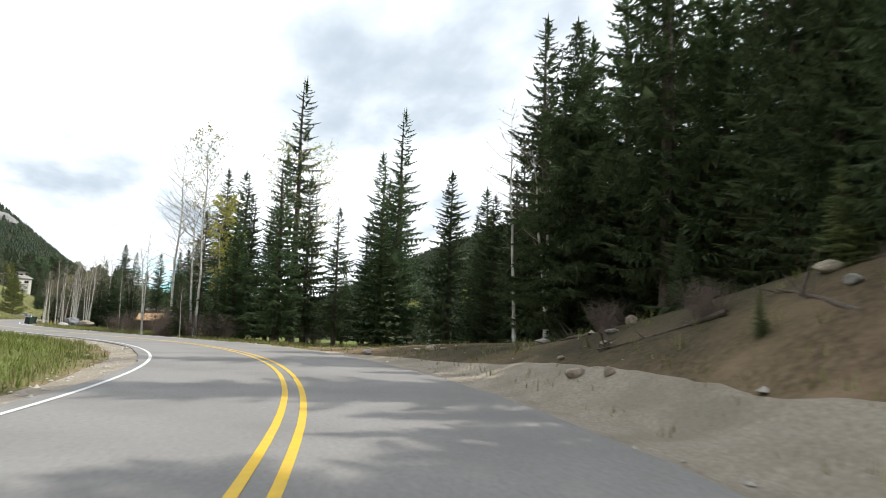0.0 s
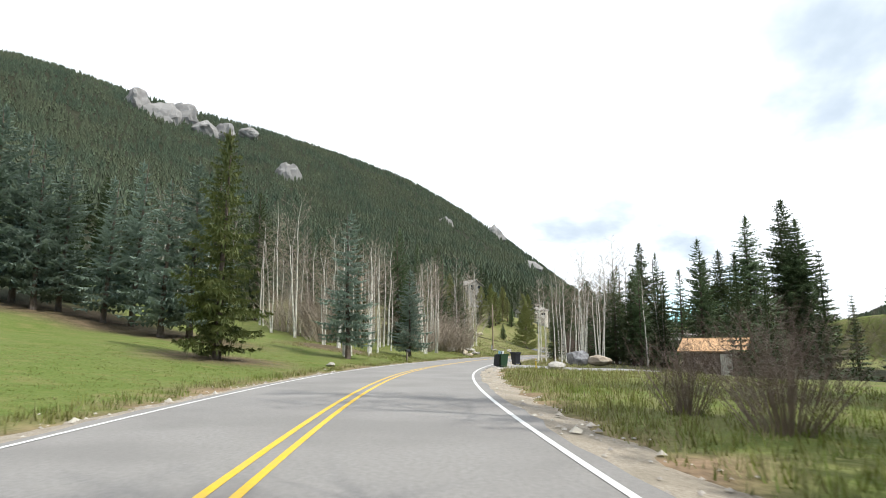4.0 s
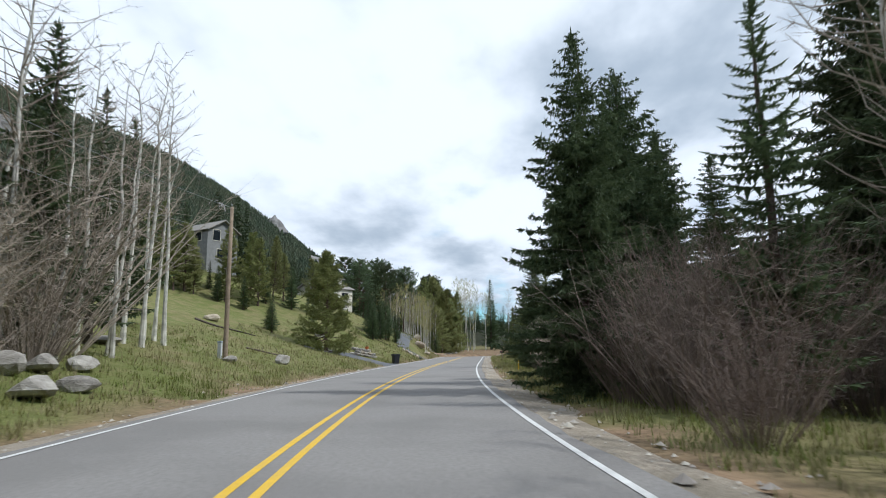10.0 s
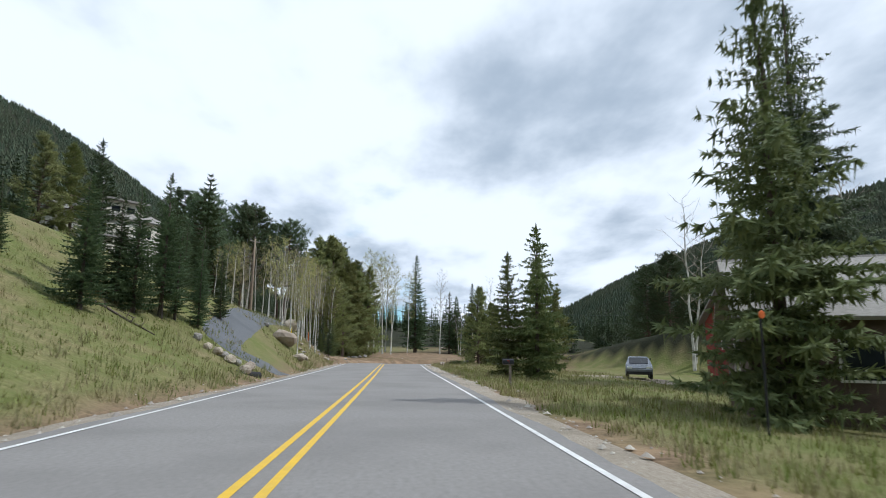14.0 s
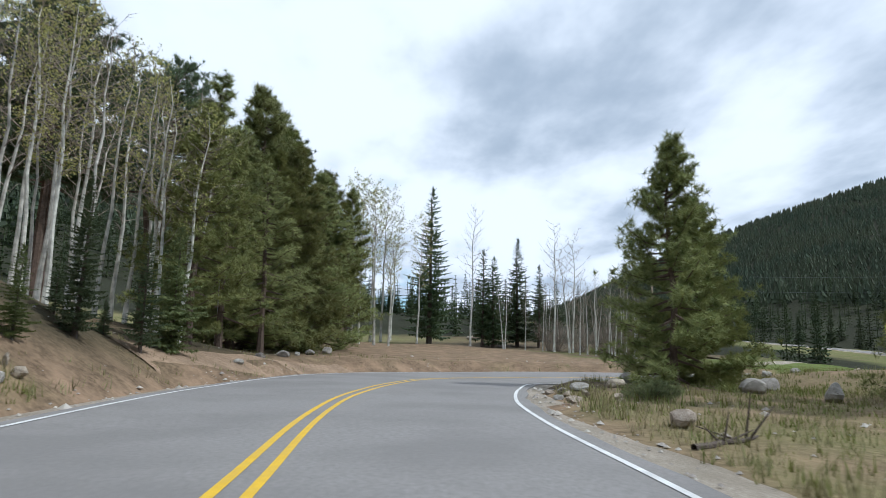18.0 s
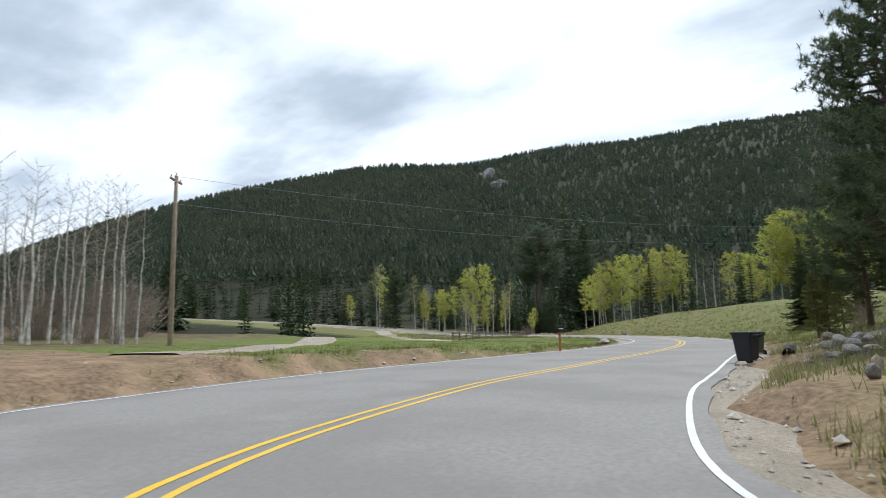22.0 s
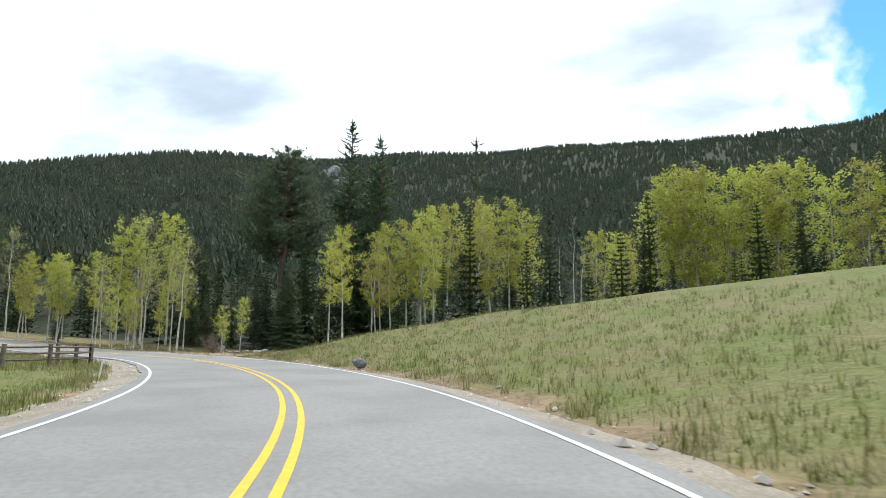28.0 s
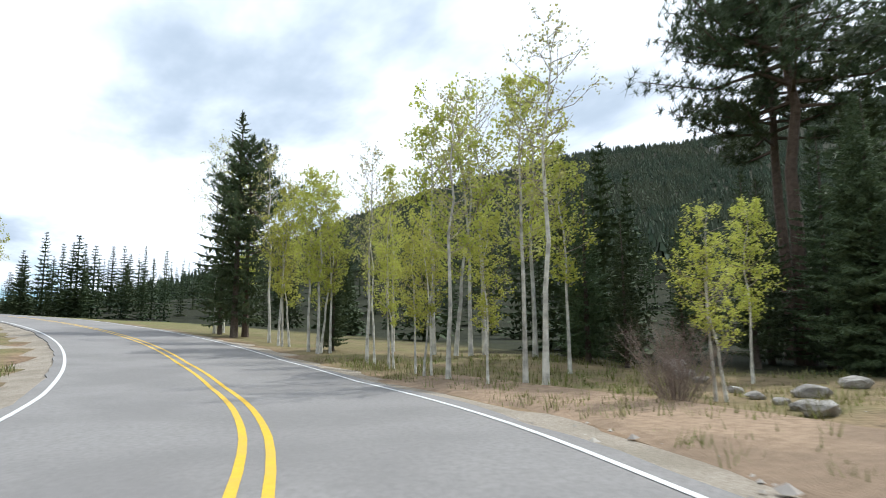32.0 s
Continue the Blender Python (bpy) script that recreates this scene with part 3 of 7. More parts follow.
def cover_of(xy):
    d, sgn, idx = nearest(xy)
    when = WHEN[idx]

    def pick(a, b, k):
        a, b = np.array(a), np.array(b)
        return np.where(sgn > 0, np.interp(when, a[:, 0], a[:, k]), np.interp(when, b[:, 0], b[:, k]))

    dry, bare, edge = pick(LEFT_COVER, RIGHT_COVER, 1), pick(LEFT_COVER, RIGHT_COVER, 2), pick(WOODS_L, WOODS_R, 1)
    wob = waves(xy, 6, 11) * .35 + waves(xy, 2.7, 12) * .25
    dry = np.clip(dry + wob * .7, 0, 1)
    turnout = (sgn > 0) & (when > 19.4) & (when < 23.6) & (xy[..., 0] < -4 + 2 * waves(xy, 9, 15))
    bare = np.where(turnout, 1.0, bare)
    dry = np.where(turnout, .8, dry)
    reach = np.where(turnout, 46, 22)
    bare = np.clip(np.where(d < reach, bare, bare * .2) + wob * .5 * (bare > .03), 0, 1)
    bare = np.maximum(bare, np.clip((6.0 + wob * 1.2 - d) / .8, 0, 1))
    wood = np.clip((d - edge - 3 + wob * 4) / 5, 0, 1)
    # needle litter under the trees of the mown slope and behind the turnout
    for x, y, rx, ry in LITTER:
        spot = np.exp(-(((xy[..., 0] - x) / rx) ** 2 + ((xy[..., 1] - y) / ry) ** 2) ** 2) * (1 + wob * .4)
        bare, wood = np.maximum(bare, np.clip(spot, 0, 1)), np.maximum(wood, np.clip(spot * .55, 0, 1))
    # tree shade and dark soil on the banks, painted in as forest-floor colour
    for x, y, rx, ry in BANK_SHADE:
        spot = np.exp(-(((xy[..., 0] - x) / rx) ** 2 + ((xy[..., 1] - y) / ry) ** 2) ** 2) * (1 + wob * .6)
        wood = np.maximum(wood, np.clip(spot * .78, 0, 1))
    return np.stack([dry, bare, wood], -1)


def ribbon(name, lo, hi, z, mat, label, a=0, b=None, wob=0.0, parent=None, drop=0.0, seed=5, category="road", kind="structure", cross=1):
    """A strip along the road between two distances left of its centre line."""
    rows = range(a, b or len(ROAD))
    verts, faces = [], []
    pts = ROAD[a:b or len(ROAD)]
    w = waves(pts, 5, seed) * wob + waves(pts, 1.7, seed + 1) * wob * .6
    n = cross + 1
    for k, i in enumerate(rows):
        for c in range(n):
            u = c / cross
            d = lo + (hi - lo) * u + (w[k] if (abs(lo) > abs(hi) and c == 0) or (abs(hi) > abs(lo) and c == cross) else 0)
            p = ROAD[i] + (d + (ROAD_L[i] if d > 2 else -ROAD_W[i] if d < -2 else 0)) * LEFT[i]
            zz = z[0] + (z[1] - z[0]) * u if isinstance(z, tuple) else z
            verts.append((p[0], p[1], zz + ROAD_Z[i]))
    for k in range(len(rows) - 1):
        for c in range(cross):
            faces.append((k * n + c + 1, k * n + c, (k + 1) * n + c, (k + 1) * n + c + 1))
    me = mesh_of(name, verts, faces, mat)
    ob = new(name, me)
    ob.parent = parent
    if parent is None:
        tagged(ob, label, category, kind=kind)
    elif label:
        ob["label"] = label
    return ob


def build_road():
    slab = HALF + .35
    verts, faces = [], []
    w = waves(ROAD, 7, 21) * .08 + waves(ROAD, 1.3, 22) * .05
    for i in range(len(ROAD)):
        slab, out = HALF + .35 + ROAD_W[i], HALF + .35 + ROAD_L[i]
        for d, z in ((out + w[i] + .05, -.3), (out + w[i], -.004), (out * .5, .0), (0, .0), (-slab * .5, .0), (-slab - w[i], -.004), (-slab - w[i] - .05, -.3)):
            p = ROAD[i] + d * LEFT[i]
            verts.append((p[0], p[1], z + ROAD_Z[i]))
    for i in range(len(ROAD) - 1):
        for c in range(6):
            faces.append((i * 7 + c + 1, i * 7 + c, i * 7 + 7 + c, i * 7 + 8 + c))
    road = new("road", mesh_of("road", verts, faces, ASPHALT))
    tagged(road, "two-lane grey asphalt mountain road with painted lines", "road", kind="structure")
    for d in (.16, -.16):
        ribbon("centre_line", d - .055, d + .055, .005, YELLOW, "double yellow centre line", parent=road)
    for d, first in ((HALF, 0), (-HALF, int(np.argmax(WHEN > 3.2)))):
        ribbon("edge_line", d - .05, d + .05, .005, WHITE_PAINT, "white edge line", a=first, parent=road)
    slab = HALF + .35
    for sgn in (1, -1):
        ribbon("shoulder", sgn * (slab - .25), sgn * (slab + 1.35), (-.02, -.17), GRAVEL, "pale gravel shoulder of the road", wob=.35, seed=31 + sgn, category="shoulder", cross=3)


build_ground()
build_road()


# ---- trees ----
def rnd_dir(rng, up=0.0):
    a, z = rng.uniform(0, 2 * math.pi), rng.uniform(-1, 1)
    r = math.sqrt(1 - z * z)
    return Vector((r * math.cos(a), r * math.sin(a), z + up)).normalized()


def trunk_mesh(name, rng, h, r, mat, lean=.02, bend=.15, sides=7, top=.04):
    pts, rad = [], []
    ax, ay = rng.uniform(-lean, lean), rng.uniform(-lean, lean)
    n = 9
    for i in range(n):
        u = i / (n - 1)
        pts.append((ax * h * u + bend * rng.uniform(-.5, .5) * u, ay * h * u + bend * rng.uniform(-.5, .5) * u, h * u - .3 * (i == 0)))
        rad.append(r * (1 - u) ** .8 + r * top + (r * .35 if i == 0 else 0))
    v, f = tube(pts, rad, sides)
    return mesh_of(name, v, f, mat), pts


def needle_branch(pile, rng, base, out, length, width, droop, steps=6, fine=True):
    """A conifer branch: a drooping spine with spikes of needles to both sides and hanging twigs."""
    out = out.normalized()
    cross = Vector((-out.y, out.x, 0)).normalized()
    pts = []
    for k in range(steps + 1):
        u = k / steps
        pts.append(base + out * length * u + Vector((0, 0, -droop * length * (u - .55 * u * u * u))))
    for k in range(steps):
        a, b = pts[k], pts[k + 1]
        u = (k + .5) / steps
        w = width * (1 - abs(u - .45) * 1.15) * rng.uniform(.75, 1.25)
        if not fine:
            for sgn in (-1, 1):
                tip = a + (b - a) * 1.1 + cross * sgn * w + Vector((0, 0, -w * rng.uniform(.1, .55)))
                pile.tri(a - out * .04 * length, b, tip)
                tip2 = a + (b - a) * .2 + cross * sgn * w * .65 + Vector((0, 0, w * rng.uniform(.05, .3)))
                pile.tri(a, a + (b - a) * .7, tip2)
        else:
            for sgn in (-1, 1):
                for q in range(4):
                    f0 = (q + rng.random()) / 4
                    r0 = a + (b - a) * (f0 - .16)
                    reach = w * rng.uniform(.6, 1.15)
                    tip = a + (b - a) * (f0 + .5) + cross * sgn * reach + Vector((0, 0, reach * rng.uniform(-.6, .2)))
                    pile.tri(r0, r0 + (b - a) * .3 + Vector((0, 0, .02)), tip)
                    mid = r0.lerp(tip, .45)
                    pile.tri(mid, r0.lerp(tip, .62), mid + (b - a) * rng.uniform(.2, .6) + cross * sgn * reach * .35 + Vector((0, 0, -reach * rng.uniform(.1, .5))))
        if k > 0:
            pile.tri(a, b, (a + b) / 2 + Vector((rng.uniform(-.1, .1), rng.uniform(-.1, .1), -rng.uniform(.5, 1.0) * w)))
    e = pts[-1]
    pile.tri(e + cross * width * .3, e - cross * width * .3, e + out * width * .8 + Vector((0, 0, .05)))


def bough(pile, rng, base, out, length, width, droop):
    """A near conifer bough: a drooping spine with side twigs, each set with short needle sprays."""
    out = out.normalized()
    cross = Vector((-out.y, out.x, 0)).normalized()
    n = max(5, int(length * 6))
    spray = min(.26, .07 + .1 * length)
    for k in range(n):
        u = (k + rng.random()) / n
        p = base + out * length * u + Vector((0, 0, -droop * length * (u - .55 * u ** 3)))
        reach = width * (1.15 - u) * rng.uniform(.6, 1.2)
        for sgn in (-1, 1):
            d = (cross * sgn + out * rng.uniform(.5, 1.1) + Vector((0, 0, rng.uniform(-.5, .1)))).normalized()
            m = max(2, int(reach / .12))
            for j in range(m):
                q = p + d * reach * (j + .3) / m
                for _ in range(3):
                    e = q + (d + rnd_dir(rng, -.35) * .9).normalized() * spray * rng.uniform(.6, 1.15)
                    w = (e - q).orthogonal().normalized() * spray * .17
                    pile.tri(q + w, q - w, e)
        if k % 2:
            e = p + Vector((rng.uniform(-.08, .08), rng.uniform(-.08, .08), -rng.uniform(.2, .5)))
            pile.tri(p + cross * .05, p - cross * .05, e)


def spruce_tree(seed, h, r, needles, low=.06, gap=.36, sparse=.08, taper=.78, droop=.32, label="", name="spruce_tree", near=False):
    rng = random.Random(seed)
    tree = empty(name, Matrix(), label, "tree")
    me, pts = trunk_mesh("trunk", rng, h, h * .0125 + .03, BARK_GREY)
    part("trunk", me, None, tree)
    pile, z = Pile(), low * h
    while z < h * .985:
        u = z / h
        n = max(4, int(8 - 3 * u))
        a0 = rng.uniform(0, 6.28)
        for k in range(n):
            if rng.random() < sparse:
                continue
            an = a0 + 2 * math.pi * k / n + rng.uniform(-.3, .3)
            L = r * ((1 - u) ** taper * .97 + .055) * rng.uniform(.5, 1.2) * (min(1, .72 + 2.5 * (u - low)) if u < low + .11 else 1)
            up = .35 * u
            foot, way, sag = Vector((0, 0, z + rng.uniform(-.12, .12))), Vector((math.cos(an), math.sin(an), up)), droop * rng.uniform(.6, 1.3) * (1 - u * .8)
            if near:
                bough(pile, rng, foot, way, L, max(.08, L * .36), sag)
            else:
                needle_branch(pile, rng, foot, way, L, max(.14, L * .27), sag, 6 if L > .8 else 4)
        z += gap * (1.0 - .45 * u) * rng.uniform(.85, 1.15)
    for k in range(5):
        an = k * 1.257
        pile.tri(Vector((0, 0, h * .93)), Vector((.12 * math.cos(an), .12 * math.sin(an), h * .95)), Vector((0, 0, h * 1.015)))
    part("crown", pile.mesh("crown", needles), None, tree)
    return tree


def tuft(pile, rng, c, size, n=22):
    for _ in range(n):
        d = rnd_dir(rng, .25)
        s = d.orthogonal().normalized() * size * .055
        pile.tri(c + s, c - s, c + d * size * rng.uniform(.75, 1.2))


def pine_tree(seed, h, r, needles, low=.25, count=60, label="", name="pine_tree", size=.29, round_top=True):
    rng = random.Random(seed)
    tree = empty(name, Matrix(), label, "tree")
    me, pts = trunk_mesh("trunk", rng, h * .97, h * .0115 + .04, BARK_PINE, lean=.03, bend=.5)
    part("trunk", me, None, tree)
    limbs, pile = Pile(), Pile()
    for k in range(count):
        u = low + (1 - low) * ((k + rng.random()) / count) ** .9
        an = k * 2.4 + rng.uniform(-.5, .5)
        shape = math.sin(min(1, (1 - u) / (1 - low) * .9 + .12) * math.pi * .62) if round_top else (1 - u) ** .75 + .08
        L = r * shape * rng.uniform(.6, 1.15)
        i = min(int(u * 8), 7)
        b = Vector(pts[i]).lerp(Vector(pts[i + 1]), u * 8 - i)
        d = Vector((math.cos(an), math.sin(an), rng.uniform(-.12, .3) + .5 * (u - .5)))
        p1, p2 = b + d * L * .5 + Vector((0, 0, -.08 * L)), b + d * L + Vector((0, 0, .12 * L))
        v, f = tube([b, p1, p2], [.035 + .012 * L, .028, .012], 4)
        limbs.add(v, f)
        n = 9 + int(L * 11)
        for j in range(n):
            w = (.35 + .65 * (j + rng.random()) / n)
            c = (b.lerp(p1, w * 2) if w < .5 else p1.lerp(p2, w * 2 - 1)) + Vector((rng.uniform(-1, 1), rng.uniform(-1, 1), rng.uniform(-.35, .7))) * .26 * (L ** .7) * w
            tuft(pile, rng, c, size * rng.uniform(.75, 1.2))
    for k in range(6):
        tuft(pile, rng, Vector(pts[-1]) + rnd_dir(rng, .4) * .3, size)
    part("limbwork", limbs.mesh("limbwork", BARK_PINE), None, tree)
    part("crown", pile.mesh("crown", needles), None, tree)
    return tree


def aspen_tree(seed, h, r, leaves=None, low=.35, limbs=34, leaf_n=0, leaf=.16, stems=1, label="", name="aspen_tree", spread=1.0, thick=1.0, slant=0.0):
    rng = random.Random(seed)
    tree = empty(name, Matrix(), label, "tree")
    wood, foliage = Pile(), Pile()
    for s in range(stems):
        hh = h * (1 if s == 0 else rng.uniform(.72, .95))
        off = Vector((0, 0, 0)) if s == 0 else Vector((rng.uniform(-.5, .5), rng.uniform(-.5, .5), 0))
        me, pts = trunk_mesh("trunk", rng, hh, (h * .006 + .022) * thick, BARK_ASPEN, lean=(.05 if s == 0 else .1) + slant, bend=.45)
        pts = [Vector(p) + off for p in pts]
        ob = part("trunk", me, None, tree)
        ob.location = off
        tips = []
        for k in range(limbs // stems + 4):
            u = low + (1 - low) * ((k + rng.random()) / (limbs // stems + 4))
            i = min(int(u * 8), 7)
            b = pts[i].lerp(pts[i + 1], u * 8 - i)
            an = k * 2.4 + rng.uniform(-.6, .6)
            L = r * spread * (.25 + .95 * math.sin((u - low) / (1 - low) * math.pi * .8 + .35)) * rng.uniform(.5, 1.1)
            d = Vector((math.cos(an), math.sin(an), rng.uniform(.35, 1.0))).normalized()
            p1 = b + d * L * .5 + Vector((0, 0, -.04 * L))
            p2 = p1 + (d + Vector((rng.uniform(-.3, .3), rng.uniform(-.3, .3), rng.uniform(0, .5)))).normalized() * L * .55
            r0 = .012 + .011 * L * (1.2 - u)
            v, f = tube([b, p1, p2], [r0, r0 * .6, .006], 4)
            wood.add(v, f)
            for j in range(7):
                w = rng.uniform(.2, 1)
                q = b.lerp(p1, w * 2) if w < .5 else p1.lerp(p2, w * 2 - 1)
                e = q + (d * .6 + rnd_dir(rng, .35)).normalized() * L * rng.uniform(.14, .42)
                side_v = (e - q).orthogonal().normalized() * .009
                wood.tri(q + side_v, q - side_v, e)
                m = q.lerp(e, .5)
                e2 = m + (d * .4 + rnd_dir(rng, .3)).normalized() * L * rng.uniform(.08, .22)
                wood.tri(m + side_v * .8, m - side_v * .8, e2)
                tips += [e, e2, q.lerp(e, .7)]
        for k in range(leaf_n // stems):
            c = rng.choice(tips) + rnd_dir(rng) * rng.uniform(0, .3)
            n = rnd_dir(rng)
            a = n.orthogonal().normalized()
            b2 = n.cross(a)
            sz = leaf * rng.uniform(.6, 1.3)
            n0 = len(foliage.v)
            foliage.v += [c + a * sz, c + b2 * sz * .8, c - a * sz, c - b2 * sz * .8]
            foliage.f.append((n0, n0 + 1, n0 + 2, n0 + 3))
    part("limbwork", wood.mesh("limbwork", TWIG), None, tree)
    if leaf_n:
        part("crown", foliage.mesh("crown", leaves), None, tree)
    return tree


def bare_bush(seed, h, r, mat, n=70, label="", name="bush"):
    rng = random.Random(seed)
    bush = empty(name, Matrix(), label, "bush")
    stems, twigs = Pile(), Pile()
    for k in range(int(n * 1.5)):
        an, out = rng.uniform(0, 6.28), rng.uniform(.1, 1)
        b = Vector((math.cos(an) * .35 * out * r, math.sin(an) * .35 * out * r, -.05))
        d = Vector((math.cos(an) * out * .75, math.sin(an) * out * .75, rng.uniform(.7, 1.2))).normalized()
        L = h * rng.uniform(.6, 1.08)
        p1 = b + d * L * .5
        p2 = p1 + (d + Vector((rng.uniform(-.6, .6), rng.uniform(-.6, .6), .1))).normalized() * L * .5
        v, f = tube([b, p1, p2], [.011, .008, .003], 3)
        stems.add(v, f)
        for j in range(20):
            w = rng.uniform(.25, 1)
            q = b.lerp(p1, w * 2) if w < .5 else p1.lerp(p2, w * 2 - 1)
            e = q + (d * .5 + rnd_dir(rng, .25)).normalized() * L * rng.uniform(.08, .28)
            sv = (e - q).orthogonal().normalized() * .0042
            twigs.tri(q + sv, q - sv, e)
    part("stemwork", stems.mesh("stemwork", mat), None, bush)
    tagged(part("twig_spray", twigs.mesh("twig_spray", mat), None, bush), kind="stuff")
    return bush


# one of each look, built once and set out as copies: kind -> (height, makers)
KINDS = {
    "spruce": (15, [lambda: spruce_tree(1, 15, 3.2, NEEDLE_DARK, label="dark green spruce with drooping layered branches"),
                    lambda: spruce_tree(2, 15, 2.7, NEEDLE_DARK, taper=.85, label="narrow dark spruce with a pointed top"),
                    lambda: spruce_tree(3, 15, 2.9, NEEDLE_DARK, low=.1, sparse=.22, gap=.42, label="tall thin spruce with gaps between its branches")]),
    "greenspruce": (9, [lambda: spruce_tree(11, 9, 2.5, NEEDLE_GREEN, low=.05, near=True, label="full olive-green spruce with branches to the ground"),
                        lambda: spruce_tree(12, 9, 2.2, NEEDLE_GREEN, low=.07, sparse=.15, near=True, label="olive-green spruce with an open top")]),
    "bluespruce": (10, [lambda: spruce_tree(21, 10, 2.7, NEEDLE_BLUE, low=.1, label="blue-green spruce on a mown slope"),
                        lambda: spruce_tree(22, 10, 2.3, NEEDLE_BLUE, low=.12, label="slim blue-green spruce on a mown slope")]),
    "bigspruce": (17, [lambda: spruce_tree(31, 17, 4.1, NEEDLE_DARK, low=.04, sparse=.06, gap=.4, droop=.45, near=True, label="large roadside spruce with heavy drooping boughs")]),
    "roadspruce": (14, [lambda: spruce_tree(33, 14, 3.7, NEEDLE_DARK, low=.02, sparse=.02, gap=.3, taper=.6, droop=.5, near=True, label="dense black-green spruce overhanging the road edge")]),
    "thinspruce": (22, [lambda: spruce_tree(41, 22, 3.4, NEEDLE_DARK, low=.12, sparse=.3, gap=.62, taper=.75, droop=.25, label="very tall thin spruce with ragged branches")]),
    "pine": (11, [lambda: pine_tree(51, 11, 3.0, NEEDLE_PINE, low=.1, count=75, round_top=False, label="bushy green pine with branches almost to the ground"),
                  lambda: pine_tree(52, 11, 2.6, NEEDLE_PINE, low=.16, count=66, round_top=False, label="young green pine with dense needle tufts")]),
    "bushpine": (10, [lambda: pine_tree(55, 10, 3.3, NEEDLE_PINE, low=.03, count=120, round_top=False, label="broad bushy pine with green boughs down to the ground"),
                      lambda: pine_tree(56, 10, 2.9, NEEDLE_PINE, low=.02, count=110, round_top=False, label="full young pine standing on a roadside bank")]),
    "bankpine": (12, [lambda: pine_tree(57, 12, 3.4, NEEDLE_PINE, low=.16, count=78, size=.26, round_top=False, label="open green pine with a dark trunk on a shady bank")]),
    "roundpine": (14, [lambda: pine_tree(65, 14, 3.6, NEEDLE_DARK, low=.2, count=110, size=.27, label="sturdy ponderosa pine with a dense rounded crown")]),
    "bigpine": (16, [lambda: pine_tree(61, 16, 4.0, NEEDLE_DARK, low=.42, count=74, size=.3, label="tall ponderosa pine with a bare lower trunk"),
                     lambda: pine_tree(62, 16, 3.6, NEEDLE_DARK, low=.5, count=64, size=.3, label="ponderosa pine with an open rounded crown")]),
    "bare": (12, [lambda: aspen_tree(71, 12, 1.7, label="leafless aspen with a pale trunk", name="bare_aspen"),
                  lambda: aspen_tree(72, 12, 1.4, low=.45, limbs=28, label="slender leafless aspen with a whitish trunk", name="bare_aspen"),
                  lambda: aspen_tree(73, 12, 1.8, stems=2, limbs=40, label="leafless aspen with two pale stems", name="bare_aspen")]),
    "bigbare": (15, [lambda: aspen_tree(81, 15, 3.4, stems=2, low=.3, limbs=60, label="large leafless aspen with forked white stems", name="bare_aspen")]),
    "gold": (10, [lambda: aspen_tree(91, 10, 1.7, LEAF_NEW, low=.3, limbs=36, leaf_n=4200, leaf=.062, label="aspen in bright yellow-green new leaf", name="leafing_aspen"),
                  lambda: aspen_tree(92, 10, 1.5, LEAF_NEW, low=.36, limbs=30, leaf_n=3400, leaf=.062, label="young aspen in yellow-green new leaf", name="leafing_aspen"),
                  lambda: aspen_tree(93, 10, 1.9, LEAF_NEW, low=.34, stems=2, limbs=40, leaf_n=4600, leaf=.062, label="two-stemmed aspen in yellow-green new leaf", name="leafing_aspen")]),
    "pale": (12, [lambda: aspen_tree(101, 12, 1.7, LEAF_PALE, low=.4, limbs=34, leaf_n=1300, leaf=.05, label="white-trunked aspen with half-open pale leaves", name="budding_aspen"),
                  lambda: aspen_tree(102, 12, 1.5, LEAF_PALE, low=.45, limbs=30, leaf_n=1000, leaf=.05, label="slender aspen coming into pale leaf", name="budding_aspen")]),
    "trunkaspen": (16, [lambda: aspen_tree(85, 16, 2.6, low=.35, limbs=50, thick=2.1, slant=.09, label="thick leaning aspen with a white scarred trunk", name="bare_aspen")]),
    "snag": (20, [lambda: spruce_tree(45, 20, 2.6, NEEDLE_DARK, low=.45, sparse=.62, gap=.8, taper=.4, droop=.1, label="half-dead spruce with a thin broken crown")]),
    "bush": (2.6, [lambda: bare_bush(111, 2.6, 1.6, TWIG, label="leafless grey-brown willow bush"),
                   lambda: bare_bush(112, 2.6, 1.9, TWIG, n=90, label="wide leafless willow bush")]),
    "darkbush": (3.2, [lambda: bare_bush(121, 3.2, 1.9, TWIG_DARK, n=100, label="tangled dark leafless roadside bush"),
                       lambda: bare_bush(122, 3.2, 1.6, TWIG_DARK, n=80, label="dense reddish-brown leafless bush")]),
    "shrub": (1.0, [lambda: bare_bush(131, 1.0, .8, TWIG, n=60, label="low dry shrub in the grass")]),
}
BUILT, COUNT = {}, {}
plant_rng = random.Random(77)


def plant(kind, x, y, h, group="", wide=1.0):
    height, makers = KINDS[kind]
    k = COUNT.get(kind, 0)
    COUNT[kind] = k + 1
    v = k % len(makers)
    s = h / height
    m = Matrix.Translation((x, y, ground_z(x, y) - .03)) @ Matrix.Rotation(plant_rng.uniform(0, 6.28), 4, "Z") @ Matrix.Diagonal((s * wide * plant_rng.uniform(.92, 1.1), s * wide * plant_rng.uniform(.92, 1.1), s, 1))
    if (kind, v) not in BUILT:
        ob = makers[v]()
        BUILT[kind, v] = ob
        ob.matrix_world = m
    else:
        ob = copy_thing(BUILT[kind, v], Matrix())
        ob.matrix_world = m
    if group:
        ob["group"] = group
    return ob


